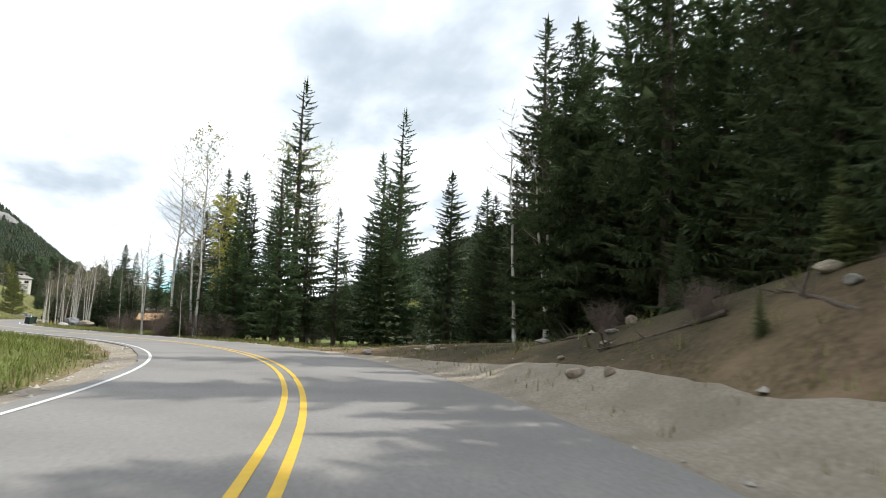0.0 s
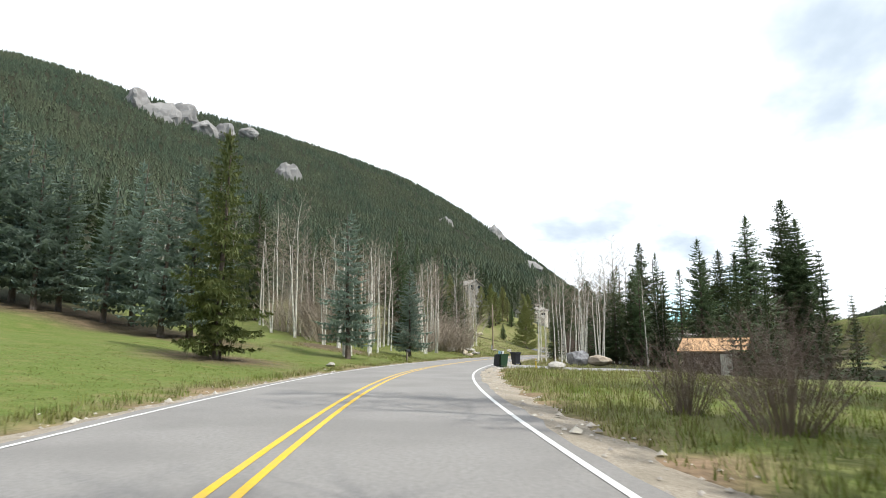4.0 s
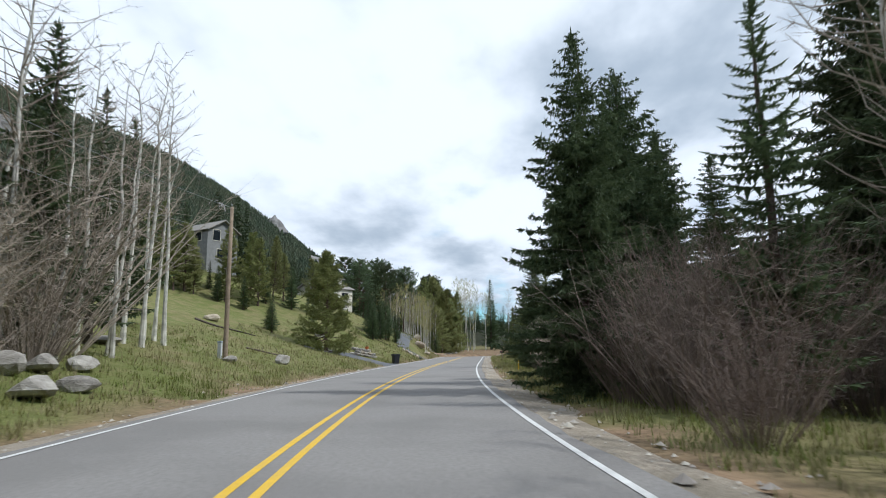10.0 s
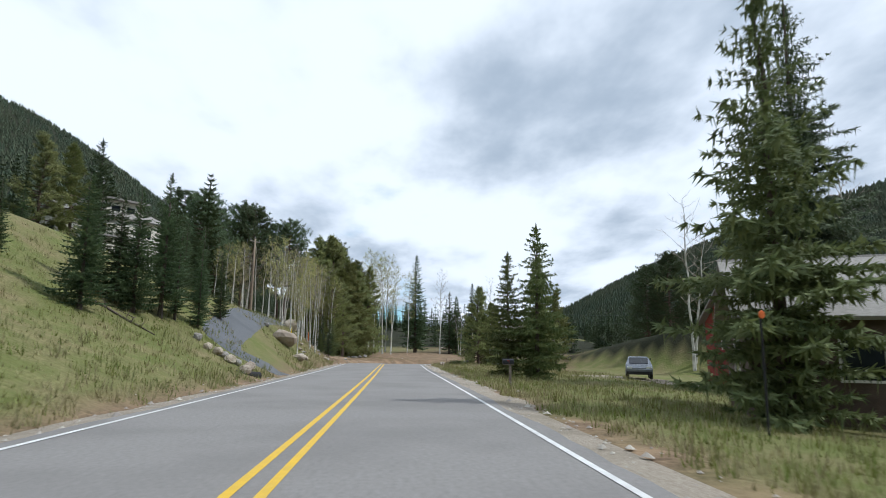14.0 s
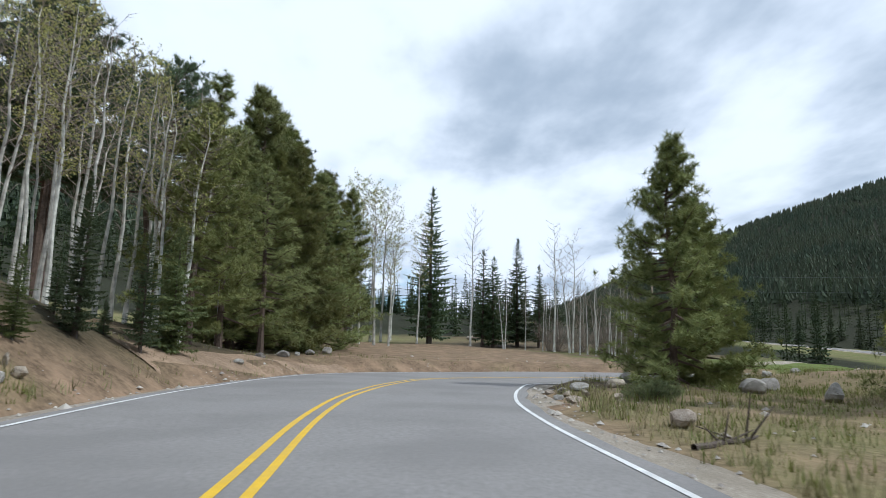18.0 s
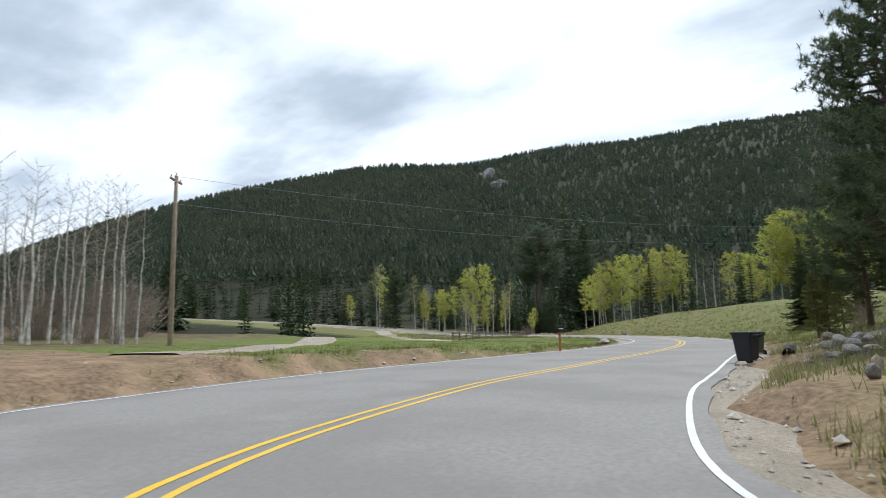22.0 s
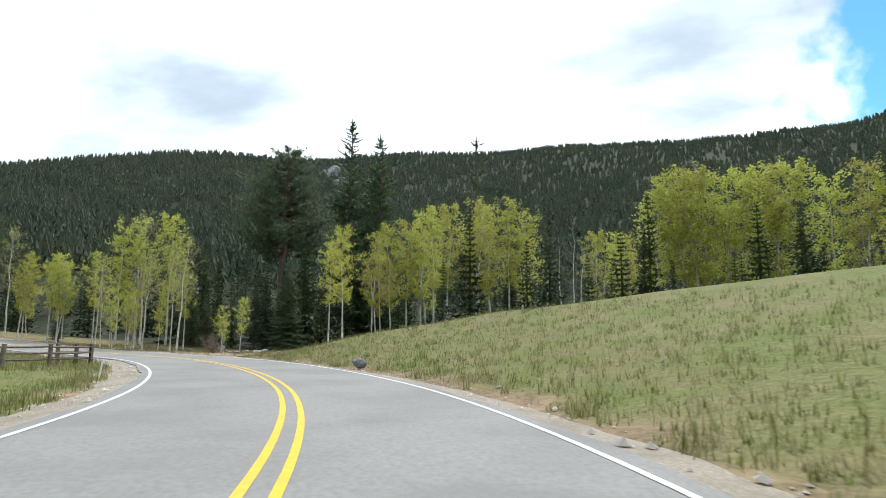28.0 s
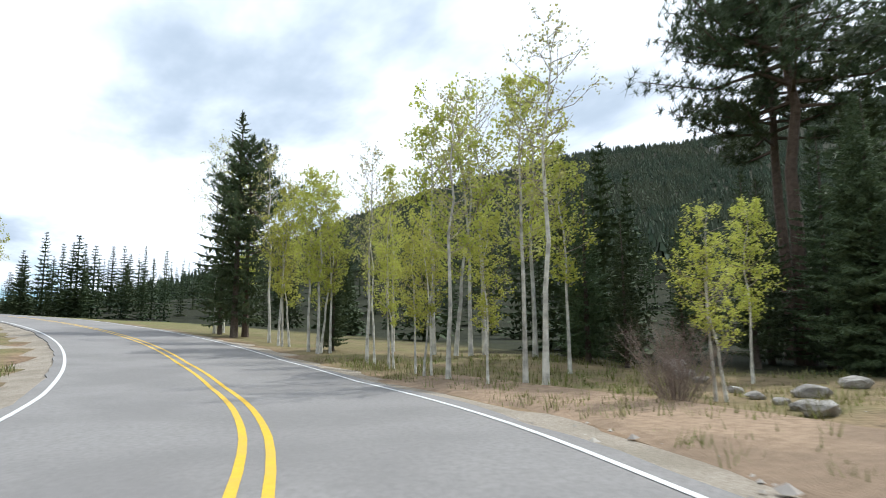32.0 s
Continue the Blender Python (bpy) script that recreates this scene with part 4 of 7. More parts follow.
# ---- trees, place by place: kind, then x, y, height ----
for kind, x, y, h in [
        ('thinspruce', 21.6, 70.9, 30), ('thinspruce', 8.7, 67.7, 30), ('spruce', 3.4, 78.0, 20.7), ('spruce', 1.4, 80.0, 21.1), ('spruce', 10.9, 55.2, 12.9),
        ('spruce', 30.2, 76.1, 24.5), ('spruce', 32.5, 68.2, 17.9), ('spruce', 15.8, 64.3, 13.6), ('spruce', 5.9, 65.9, 14.1), ('pale', -0.9, 67.9, 21.8),
        ('gold', 1.1, 66.0, 14.0), ('pale', 6.6, 65.9, 22.2), ('pale', 9.5, 61.5, 20.0), ('bare', -3.2, 65.6, 19.6), 
        ('spruce', 5.9, 55.6, 17.2), ('spruce', 9.0, 60.9, 16.9), ('spruce', 2.4, 61.1, 12.6),
        ('spruce', 3.8, 68.1, 15.7), ('spruce', 0.7, 57.1, 4.6), ('spruce', -1.9, 55.3, 5.2)]:
    plant(kind, x, y, h, 'start')
for kind, x, y, h in [
        ('spruce', 11.2, 6.5, 9.0), ('spruce', 10.8, 5.2, 7.8), ('spruce', 10.7, 4.2, 6.9), ('spruce', 13.9, 9.8, 11.1), ('spruce', 15.7, 12.4, 13.7),
        ('spruce', 24.2, 49.9, 14.5), ('spruce', 23.9, 45.3, 15.4), ('spruce', 26.6, 45.7, 17.8), ('spruce', 24.2, 39.9, 16.3), ('spruce', 26.1, 58.1, 14.9),
        ('spruce', 23.4, 39.6, 26), ('spruce', 22.9, 32.8, 20.7), ('spruce', 22.2, 28.4, 21.9), ('spruce', 20.7, 23.1, 20.4), ('spruce', 19.5, 18.6, 17.7),
        ('spruce', 19.3, 15.9, 16.4), ('spruce', 17.2, 12.1, 13.9), ('spruce', 26.7, 27.1, 22.6), ('spruce', 25.5, 22.5, 20.6), ('spruce', 24.0, 18.1, 19.3),
        ('spruce', 22.5, 15.0, 16.6), ('bare', 20.6, 38.9, 17.6), ('bare', 20.4, 34.4, 15.7), ('spruce', 27.0, 32.2, 23.6), ('spruce', 27.6, 41.7, 21.8),
        ('greenspruce', 10.6, 7.5, 2.0), ('spruce', 25.4, 54.4, 16.6), ('spruce', 17.0, 63.8, 21.6), ('spruce', 17.0, 60.5, 17.7), ('spruce', 16.9, 57.1, 17.5),
        ('spruce', 15.8, 74.9, 10.0), ('spruce', 31.1, 57.3, 23.4), ('spruce', 28.3, 47.0, 24.9), ('spruce', 26.0, 41.0, 21.3)]:
    plant(kind, x, y, h, 'bank wood')
for kind, x, y, h in [
        ('spruce', 14.5, 3.0, 21), ('spruce', 12.4, -9.0, 20), ('spruce', 18.0, 11.0, 26), ('thinspruce', 18.5, 21.0, 28), ('spruce', 16.0, -16.0, 24), ('bigspruce', 15.6, 7.6, 13),
        ('bigspruce', 18.2, 27.5, 18), ('spruce', 11.5, 12.5, 2.2), ('greenspruce', 9.6, 3.4, 1.3), ('greenspruce', 8.4, 7.4, .8), ('darkbush', 9.4, 9.6, .9), ('darkbush', 8.8, 5.2, .8), ('darkbush', 10.2, 14.0, 1.0)]:
    plant(kind, x, y, h, 'bank wood')
for kind, x, y, h in [
        ('greenspruce', -34.5, 82.8, 14.1), ('bluespruce', -49.7, 95.1, 16.0), ('bluespruce', -56.0, 94.3, 15.5), ('bluespruce', -60.6, 90.5, 14.1), ('bluespruce', -63.5, 88.2, 15.5),
        ('bluespruce', -64.6, 86.6, 17.3), ('bluespruce', -56.7, 92.0, 13.2), ('bluespruce', -49.8, 92.1, 13.4), ('bluespruce', -60.9, 88.5, 15.4), ('spruce', -49.7, 122.5, 12.7),
        ('spruce', -61.9, 128.8, 15.2), ('bluespruce', -39.9, 118.2, 10.2), ('spruce', -56.7, 172.8, 14.5), ('spruce', -57.7, 126.9, 5.2)]:
    plant(kind, x, y, h, 'lawn spruces')
for kind, x, y, h in [
        ('bare', -61.2, 123.2, 15.2), ('bare', -62.1, 128.7, 14.2), ('bare', -53.6, 122.5, 15.0), ('trunkaspen', -42.1, 112.9, 12.6), ('bare', -51.6, 137.5, 15.3),
        ('bare', -46.5, 140.1, 13.8), ('bare', -51.4, 166.3, 13.6), ('bare', -62.6, 123.6, 11.7), ('bare', -61.2, 125.9, 13.1), ('bare', -52.2, 118.8, 12.8),
        ('bare', -40.3, 109.8, 7.6), ('bare', -46.7, 139.2, 9.2), ('bare', -50.4, 162.7, 15.0), ('bare', -45.1, 123.2, 9.4)]:
    plant(kind, x, y, h, 'lawn aspens')
for kind, x, y, h in [
        ('bigbare', -5.0, 58.4, 9.4), ('bigbare', -0.7, 57.0, 15.5), ('bare', -1.8, 54.2, 4.4), ('spruce', -0.6, 58.6, 11.5), ('spruce', -2.6, 63.4, 5.6),
        ('spruce', 0.9, 63.2, 6.7), ('spruce', 1.3, 61.4, 5.5), ('spruce', 2.7, 62.9, 6.2), ('darkbush', -8.4, 70.2, 2.0), ('darkbush', -6.7, 67.4, 2.4),
        ('darkbush', -3.8, 66.6, 2.4), ('darkbush', -2.9, 56.0, 2.6), ('darkbush', -1.2, 55.6, 2.3), ('darkbush', 0.3, 56.8, 2.6), ('darkbush', 1.8, 57.6, 2.4), ('darkbush', -3.4, 59.5, 3.0), ('darkbush', 10.4, 62.3, 2.7)]:
    plant(kind, x, y, h, 'bend trees')
for kind, x, y, h in [
        ('bigbare', -55.3, 117.1, 17.5), ('bare', -68.8, 126.3, 15.7), ('bare', -77.3, 124.4, 16.8), ('bare', -82.2, 121.2, 17.2), ('bare', -82.9, 123.7, 18.3),
        ('bare', -78.0, 129.7, 17.5), ('bare', -68.9, 130.3, 18.7), ('bare', -77.2, 114.5, 15.7), ('bare', -81.8, 125.1, 17.7), ('bare', -74.1, 129.4, 16.1),
        ('bare', -39.1, 103.5, 12.9), ('bare', -39.5, 105.2, 10.8), ('trunkaspen', -45.5, 112.0, 13.0), ('bare', -42.7, 115.7, 12.0), ('bare', -46.4, 137.4, 13.9),
        ('bare', -47.0, 141.9, 14.2), ('bare', -49.8, 165.5, 15.5), ('bare', -48.8, 127.8, 14.2), ('bare', -50.5, 132.1, 14.8), ('bare', -48.7, 121.5, 13.1),
        ('bluespruce', -37.3, 101.2, 13.2), ('spruce', -78.5, 126.1, 23.7), ('spruce', -77.5, 127.2, 13.4), ('bluespruce', -51.2, 141.4, 7.9), ('spruce', -73.2, 130.3, 20.7),
        ('bluespruce', -48.7, 135.7, 6.8), ('spruce', -50.4, 119.2, 6.8), ('spruce', -50.4, 159.9, 12.2)]:
    plant(kind, x, y, h, 'left aspens')
for kind, x, y, h in [
        ('bush', -44.6, 145.0, 3.7), ('bush', -46.0, 142.3, 2.8), ('bush', -49.5, 122.5, 3.4), ('bare', -45.5, 132.5, 12.3), ('bare', -46.3, 134.9, 12.3),
        ('bare', -47.0, 139.3, 13.1), ('bare', -43.6, 130.3, 12.6), ('spruce', -49.2, 136.3, 9.0), ('bush', -46.8, 146.7, 4.8), ('bush', -46.8, 151.8, 3.7),
        ('bare', -49.6, 163.0, 15.4), ('bare', -58.0, 133.1, 13.2), ('bare', -57.5, 130.8, 12.1), ('spruce', -51.6, 137.2, 18.0), ('bare', -52.9, 139.9, 12.5),
        ('bare', -47.8, 125.1, 13.3)]:
    plant(kind, x, y, h, 'left aspens two')
for kind, x, y, h in [
        ('bigbare', -52.4, 131.3, 15.0), ('bigbare', -44.4, 135.0, 12.9), ('bigbare', -48.1, 113.2, 9.8), ('bare', -52.5, 129.5, 12.6), ('bush', -51.6, 117.8, 6.3),
        ('bare', -52.7, 127.0, 11.0), ('bush', -54.5, 123.0, 6.5), ('bush', -53.4, 126.2, 6.0), ('bush', -57.0, 121.0, 7.0), ('bush', -56.0, 129.0, 6.5),
        ('bigbare', -58.5, 125.0, 13.0), ('bigbare', -60.5, 119.0, 13.0), ('bush', -53.6, 133.4, 6.0), ('bush', -62.0, 123.5, 7.0), ('bigbare', -55.8, 134.5, 12.5)]:
    plant(kind, x, y, h, 'grey thicket behind the lawn')
for kind, x, y, h in [
        ('bare', -24.7, 117.5, 8.6), ('bare', -25.1, 120.4, 8.9), ('bare', -24.7, 120.9, 9.4), ('bare', -23.4, 119.7, 9.4), ('bare', -23.1, 123.5, 10.6),
        ('bare', -22.3, 118.0, 9.1), ('bare', -21.9, 122.8, 9.4), ('bare', -21.3, 123.5, 9.2), ('bare', -19.7, 125.0, 9.8), ('bare', -15.4, 133.1, 11.1),
        ('bare', -13.8, 136.4, 11.2), ('spruce', -16.2, 134.0, 12.2), ('spruce', -17.3, 135.6, 11.8), ('spruce', -19.2, 133.7, 11.7), ('spruce', -24.7, 124.4, 6.4),
        ('spruce', -20.8, 133.0, 9.8), ('spruce', -4.3, 161.4, 17.7), ('bigspruce', -2.8, 152.7, 21.9), ('bigspruce', 2.9, 162.5, 26), ('bigspruce', 4.1, 158.9, 22.3),
        ('spruce', -11.3, 130.9, 11.5), ('spruce', -9.2, 134.2, 15.7)]:
    plant(kind, x, y, h, 'right aspens')
for kind, x, y, h in [
        ('bare', -25.8, 131.7, 12.1), ('bare', -25.3, 131.3, 10.9), ('bare', -23.4, 136.3, 14.4), ('bare', -26.0, 135.0, 7.1), ('bare', -22.9, 134.4, 11.3),
        ('bare', -22.9, 131.0, 12.7), ('bare', -22.6, 129.8, 12.9), ('bare', -19.3, 137.7, 16.6), ('bare', -20.8, 131.2, 11.2), ('bare', -20.9, 129.7, 11.9),
        ('bare', -20.1, 130.1, 13.0), ('bare', -27.5, 133.6, 7.8), ('bare', -23.2, 134.5, 7.4), ('bare', -22.5, 142.0, 13.2), ('bare', -20.2, 140.6, 15.0),
        ('bare', -18.1, 138.5, 15.5), ('bare', -20.3, 137.0, 12.5), ('bigbare', -22.6, 147.8, 15.2)]:
    plant(kind, x, y, h, 'right wood')
for kind, x, y, h in [
        ('bigspruce', -29.5, 152.5, 12.0), ('bigspruce', -9.6, 229.8, 26), ('spruce', -20.9, 149.3, 14.3), ('spruce', -20.6, 139.4, 11.2), ('spruce', -17.6, 141.6, 13.0),
        ('bigspruce', -18.2, 155.7, 18.7), ('spruce', -15.9, 156.8, 17.1), ('spruce', -25.9, 147.6, 10.3), ('roadspruce', -27.0, 157.4, 12.8), ('roadspruce', -24.6, 160.6, 11.5), ('darkbush', -29.5, 161.9, 1.5), ('darkbush', -28.6, 150.7, 3.0),
        ('darkbush', -27.6, 149.0, 4.6), ('darkbush', -25.9, 149.4, 4.9), ('darkbush', -23.5, 152.1, 4.2), ('darkbush', -27.2, 165.4, 3.4), ('darkbush', -23.3, 149.1, 3.1),
        ('darkbush', -28.8, 142.7, 2.1), ('darkbush', -28.4, 165.0, 2.0), ('darkbush', -27.6, 150.3, 3.9), ('darkbush', -26.5, 147.7, 4.6)]:
    plant(kind, x, y, h, 'right wood two')
for kind, x, y, h in [
        ('bare', -46.1, 133.5, 12.2), ('bare', -48.2, 141.8, 13.0), ('bare', -47.6, 154.0, 11.7), ('bare', -47.8, 157.7, 12.5), ('spruce', -51.5, 150.3, 16.7),
        ('spruce', -50.8, 141.8, 16.0), ('spruce', -52.7, 138.3, 16.8), ('bush', -46.1, 133.5, 4.8), ('bush', -46.6, 143.4, 5.9), ('bush', -46.9, 141.7, 5.0),
        ('bush', -49.2, 154.1, 8.9), ('bush', -45.8, 134.7, 4.1), ('bigbare', -48.5, 152.5, 15.4), ('bare', -48.1, 155.9, 12.8), ('spruce', -49.0, 154.5, 12.9),
        ('spruce', -50.5, 150.4, 15.6), ('bush', -51.2, 150.6, 4.9), ('bush', -48.7, 147.7, 6.3)]:
    plant(kind, x, y, h, 'left middle')
for kind, x, y, h in [
        ('bushpine', -47.6, 191.5, 9.8), ('spruce', -61.8, 206.5, 4.2), ('greenspruce', -54.7, 196.4, 3.2), ('spruce', -48.2, 220.5, 5.9), ('spruce', -46.7, 235.9, 4.6),
        ('pine', -68.1, 206.4, 5.5), ('pine', -70.1, 205.2, 7.7), ('pine', -64.5, 207.3, 5.5), ('pine', -75.0, 206.5, 6.0), ('bare', -71.9, 206.3, 4.8),
        ('pale', -74.4, 203.4, 8.0), ('pine', -61.6, 210.9, 9.0), ('spruce', -53.7, 193.8, 3.9), ('spruce', -65.0, 206.3, 4.5), ('pine', -71.9, 205.0, 6.1)]:
    plant(kind, x, y, h, 'meadow edge')
for kind, x, y, h in [
        ('pine', -69.3, 206.4, 8.8), ('spruce', -68.0, 210.3, 3.9), ('pine', -65.9, 211.4, 9.0), ('greenspruce', -61.8, 206.8, 4.2), ('pine', -63.8, 214.0, 8.9),
        ('greenspruce', -55.1, 197.1, 3.6), ('pine', -61.9, 217.3, 7.3), ('pine', -61.0, 219.3, 7.1), ('pine', -72.1, 206.2, 9.3), ('pale', -73.8, 204.1, 6.9),
        ('pale', -73.1, 204.7, 7.2), ('pale', -73.7, 202.6, 6.8), ('spruce', -74.6, 202.8, 6.7), ('spruce', -58.8, 216.2, 6.1), ('pine', -69.5, 208.4, 6.9),
        ('spruce', -61.5, 213.5, 5.3), ('pine', -75.5, 213.0, 9.5), ('pine', -78.0, 209.0, 10.5), ('spruce', -66.0, 221.0, 8.0), ('pine', -64.0, 224.5, 8.5),
        ('pine', -69.0, 228.0, 8.0), ('spruce', -77.5, 222.0, 9.5), ('pine', -80.0, 216.5, 9.0), ('spruce', -73.5, 232.0, 9.0), ('pine', -67.0, 233.5, 8.5), ('spruce', -82.0, 226.0, 9.0)]:
    plant(kind, x, y, h, 'hillside conifers below the house')
for kind, x, y, h in [
        ('bigspruce', -28.6, 180.3, 9.2), ('greenspruce', -28.7, 190.2, 7.6), ('bush', -27.7, 171.9, 3.6), ('bush', -27.8, 170.6, 2.7),
        ('bare', -2.2, 259.2, 19.5), ('bigspruce', -6.3, 201.9, 24.8), ('bush', -27.3, 177.8, 2.6), ('bare', -22.6, 190.8, 7.4), ('bare', 9.2, 249.1, 21.5),
        ('greenspruce', -24.5, 210.4, 13.4), ('bigspruce', -23.0, 194.1, 14.5), ('greenspruce', -27.4, 235.7, 8.6), ('greenspruce', -25.6, 234.6, 10.5)]:
    plant(kind, x, y, h, 'right yard')
for kind, x, y, h in [
        ('spruce', -54.1, 219.3, 4.6), ('spruce', -53.3, 222.9, 3.7), ('spruce', -57.1, 218.2, 3.4), ('spruce', -49.0, 225.6, 5.3), ('spruce', -48.3, 236.3, 5.4),
        ('spruce', -54.0, 209.6, 4.1), ('pine', -55.6, 218.8, 7.3), ('spruce', -48.8, 232.3, 5.8), ('spruce', -49.9, 224.8, 5.2), ('bigpine', -61.1, 300.6, 25.3),
        ('bigpine', -55.9, 306.6, 23.9), ('bigpine', -48.1, 317.7, 22.4), ('bigpine', -67.1, 288.8, 23.6), ('bigpine', -64.1, 294.8, 22.6), ('spruce', -47.4, 227.2, 7.8),
        ('spruce', -47.9, 225.0, 6.2), ('spruce', -46.2, 229.7, 4.6), ('spruce', -47.1, 228.5, 5.1), ('bigpine', -62.9, 282.4, 21.3), ('bigpine', -58.0, 294.3, 23.4),
        ('bigpine', -54.6, 305.2, 24.3), ('pine', -41.5, 341.9, 15.0), ('bigpine', -48.4, 321.3, 23.4)]:
    plant(kind, x, y, h, 'hill spruces')
for kind, x, y, h in [
        ('spruce', -52.6, 241.1, 6.5), ('spruce', -52.4, 245.4, 5.6), ('pine', -62.8, 247.5, 11.5), ('pine', -63.9, 244.6, 10.8), ('spruce', -60.8, 237.2, 3.5),
        ('spruce', -63.9, 253.7, 14.5)]:
    plant(kind, x, y, h, 'house screen')
for kind, x, y, h in [
        ('pale', -50.5, 247.5, 4.7), ('pale', -50.0, 249.0, 5.4), ('pale', -49.6, 249.9, 5.9), ('pale', -49.0, 251.4, 6.1), ('pale', -47.3, 254.7, 5.8),
        ('pale', -46.2, 256.4, 6.3), ('pale', -45.5, 257.6, 7.3), ('pale', -44.6, 258.8, 8.5), ('pale', -43.8, 259.9, 9.0), ('pale', -43.4, 261.0, 9.1),
        ('pale', -43.0, 245.7, 6.5), ('pale', -43.0, 245.8, 6.3), ('pale', -43.0, 245.9, 6.1)]:
    plant(kind, x, y, h, 'pale aspens')
for kind, x, y, h in [
        ('bare', -53.5, 270.8, 6.3), ('pale', -56.4, 277.2, 9.6), ('pale', -59.1, 283.7, 13.1), ('bare', -54.5, 277.1, 10.1), ('pale', -56.9, 283.7, 13.4),
        ('pale', -52.5, 277.0, 10.6), ('bare', -54.8, 283.6, 13.6), ('pale', -50.8, 276.6, 11.5), ('pale', -52.8, 283.4, 15.0), ('bare', -49.3, 276.2, 12.0),
        ('pale', -51.3, 282.9, 14.9), ('pale', -47.9, 275.7, 11.8), ('bare', -49.7, 282.4, 14.4), ('pale', -46.6, 275.0, 11.1), ('pale', -48.2, 281.9, 13.1),
        ('bare', -45.3, 274.4, 10.5), ('pale', -46.6, 281.3, 12.3), ('pale', -47.9, 288.2, 14.4), ('bare', -45.4, 280.6, 11.7), ('pale', -46.3, 287.6, 12.9),
        ('pale', -43.8, 280.0, 10.4), ('bare', -44.2, 287.0, 11.7), ('spruce', -43.9, 271.7, 4.8), ('spruce', -43.3, 274.9, 4.3), ('greenspruce', -43.6, 268.3, 2.3),
        ('bare', -51.7, 282.9, 12.1), ('bare', -51.2, 285.4, 14.1), ('bare', -49.8, 287.2, 14.8), ('bare', -48.6, 288.8, 15.0)]:
    plant(kind, x, y, h, 'slope aspens')
for kind, x, y, h in [
        ('pine', -48.5, 348.8, 23.7), ('pine', -44.5, 339.2, 20.2), ('pine', -56.5, 374.0, 26), ('pine', -41.3, 334.4, 13.9), ('spruce', -66.2, 387.5, 22.8),
        ('spruce', -63.3, 398.2, 21.8), ('bushpine', -46.1, 301.5, 20.9), ('pine', -43.7, 304.8, 19.3), ('pine', -42.6, 318.9, 19.1), ('pine', -40.7, 324.1, 18.4),
        ('pine', -53.0, 318.9, 19.4), ('spruce', -44.9, 272.4, 2.0), ('spruce', -44.5, 274.8, 1.4), ('bankpine', -43.9, 281.4, 11.1), ('pine', -48.6, 296.6, 20.0),
        ('bushpine', -46.1, 297.3, 15.7), ('bankpine', -44.2, 298.6, 15.1), ('bushpine', -42.8, 301.3, 16.2), ('bushpine', -41.3, 306.7, 15.5), ('pine', -43.8, 286.0, 11.5), ('bankpine', -42.8, 291.5, 12.0), ('greenspruce', -43.2, 277.5, 5.0), ('pale', -40.5, 339.5, 23.6),
        ('pale', -38.1, 345.6, 24.0), ('pale', -36.6, 346.7, 23.5), ('pale', -35.2, 357.7, 22.0), ('bare', -44.1, 281.6, 12.1)]:
    plant(kind, x, y, h, 'slope pines')
for kind, x, y, h in [
        ('spruce', -29.3, 345.8, 24.3), ('pale', -31.3, 341.9, 18.8), ('bare', -23.5, 342.2, 20.3), ('spruce', -20.3, 351.9, 16.0), ('spruce', -18.6, 351.6, 15.0),
        ('spruce', -14.0, 354.7, 18.4), ('spruce', -10.8, 352.8, 13.8), ('bare', -11.8, 339.5, 18.8), ('bare', -9.3, 338.7, 17.1), ('bare', -11.7, 327.8, 9.8),
        ('bare', -10.2, 329.4, 9.5), ('bare', -8.6, 330.9, 9.8), ('bare', -10.5, 325.2, 10.1), ('bare', -6.5, 332.1, 10.4), ('bare', -8.2, 326.3, 9.8),
        ('bare', -5.7, 329.6, 10.7), ('bare', -6.7, 325.6, 10.4), ('bare', -5.0, 327.0, 10.4), ('bare', -6.4, 323.2, 9.5), ('bare', -4.8, 324.6, 8.7),
        ('bare', -18.7, 340.4, 11.0), ('bare', -15.9, 339.7, 9.7), ('bare', -13.1, 341.0, 10.1), ('pale', -37.1, 330.9, 19.6), ('pale', -39.0, 330.7, 20.1),
        ('pale', -35.3, 333.9, 15.1), ('bush', -4.8, 326.9, 2.2), ('bush', -5.4, 329.4, 1.9)]:
    plant(kind, x, y, h, 'behind the turnout')
for kind, x, y, h in [
        ('bare', -11.7, 344.3, 8.9), ('bare', -10.0, 343.7, 9.1), ('bare', -9.2, 340.1, 8.7), ('bigbare', -6.7, 341.8, 8.6), ('bare', -5.6, 339.6, 9.1),
        ('bigbare', -3.7, 339.7, 8.6), ('bare', -2.7, 337.6, 8.4), ('bigbare', 0.2, 339.8, 9.0), ('bare', 1.4, 338.4, 8.6), ('bush', -8.0, 340.5, 5.0),
        ('bush', -4.5, 338.6, 5.2), ('bush', -1.2, 338.8, 5.4), ('bush', 1.8, 340.0, 5.0), ('bush', -11.0, 342.0, 5.0), ('bare', -8.1, 342.9, 9.2), ('bare', -1.0, 341.5, 9.4), ('bush', 4.6, 341.5, 5.0)]:
    plant(kind, x, y, h, 'grey thicket beyond the turnout')
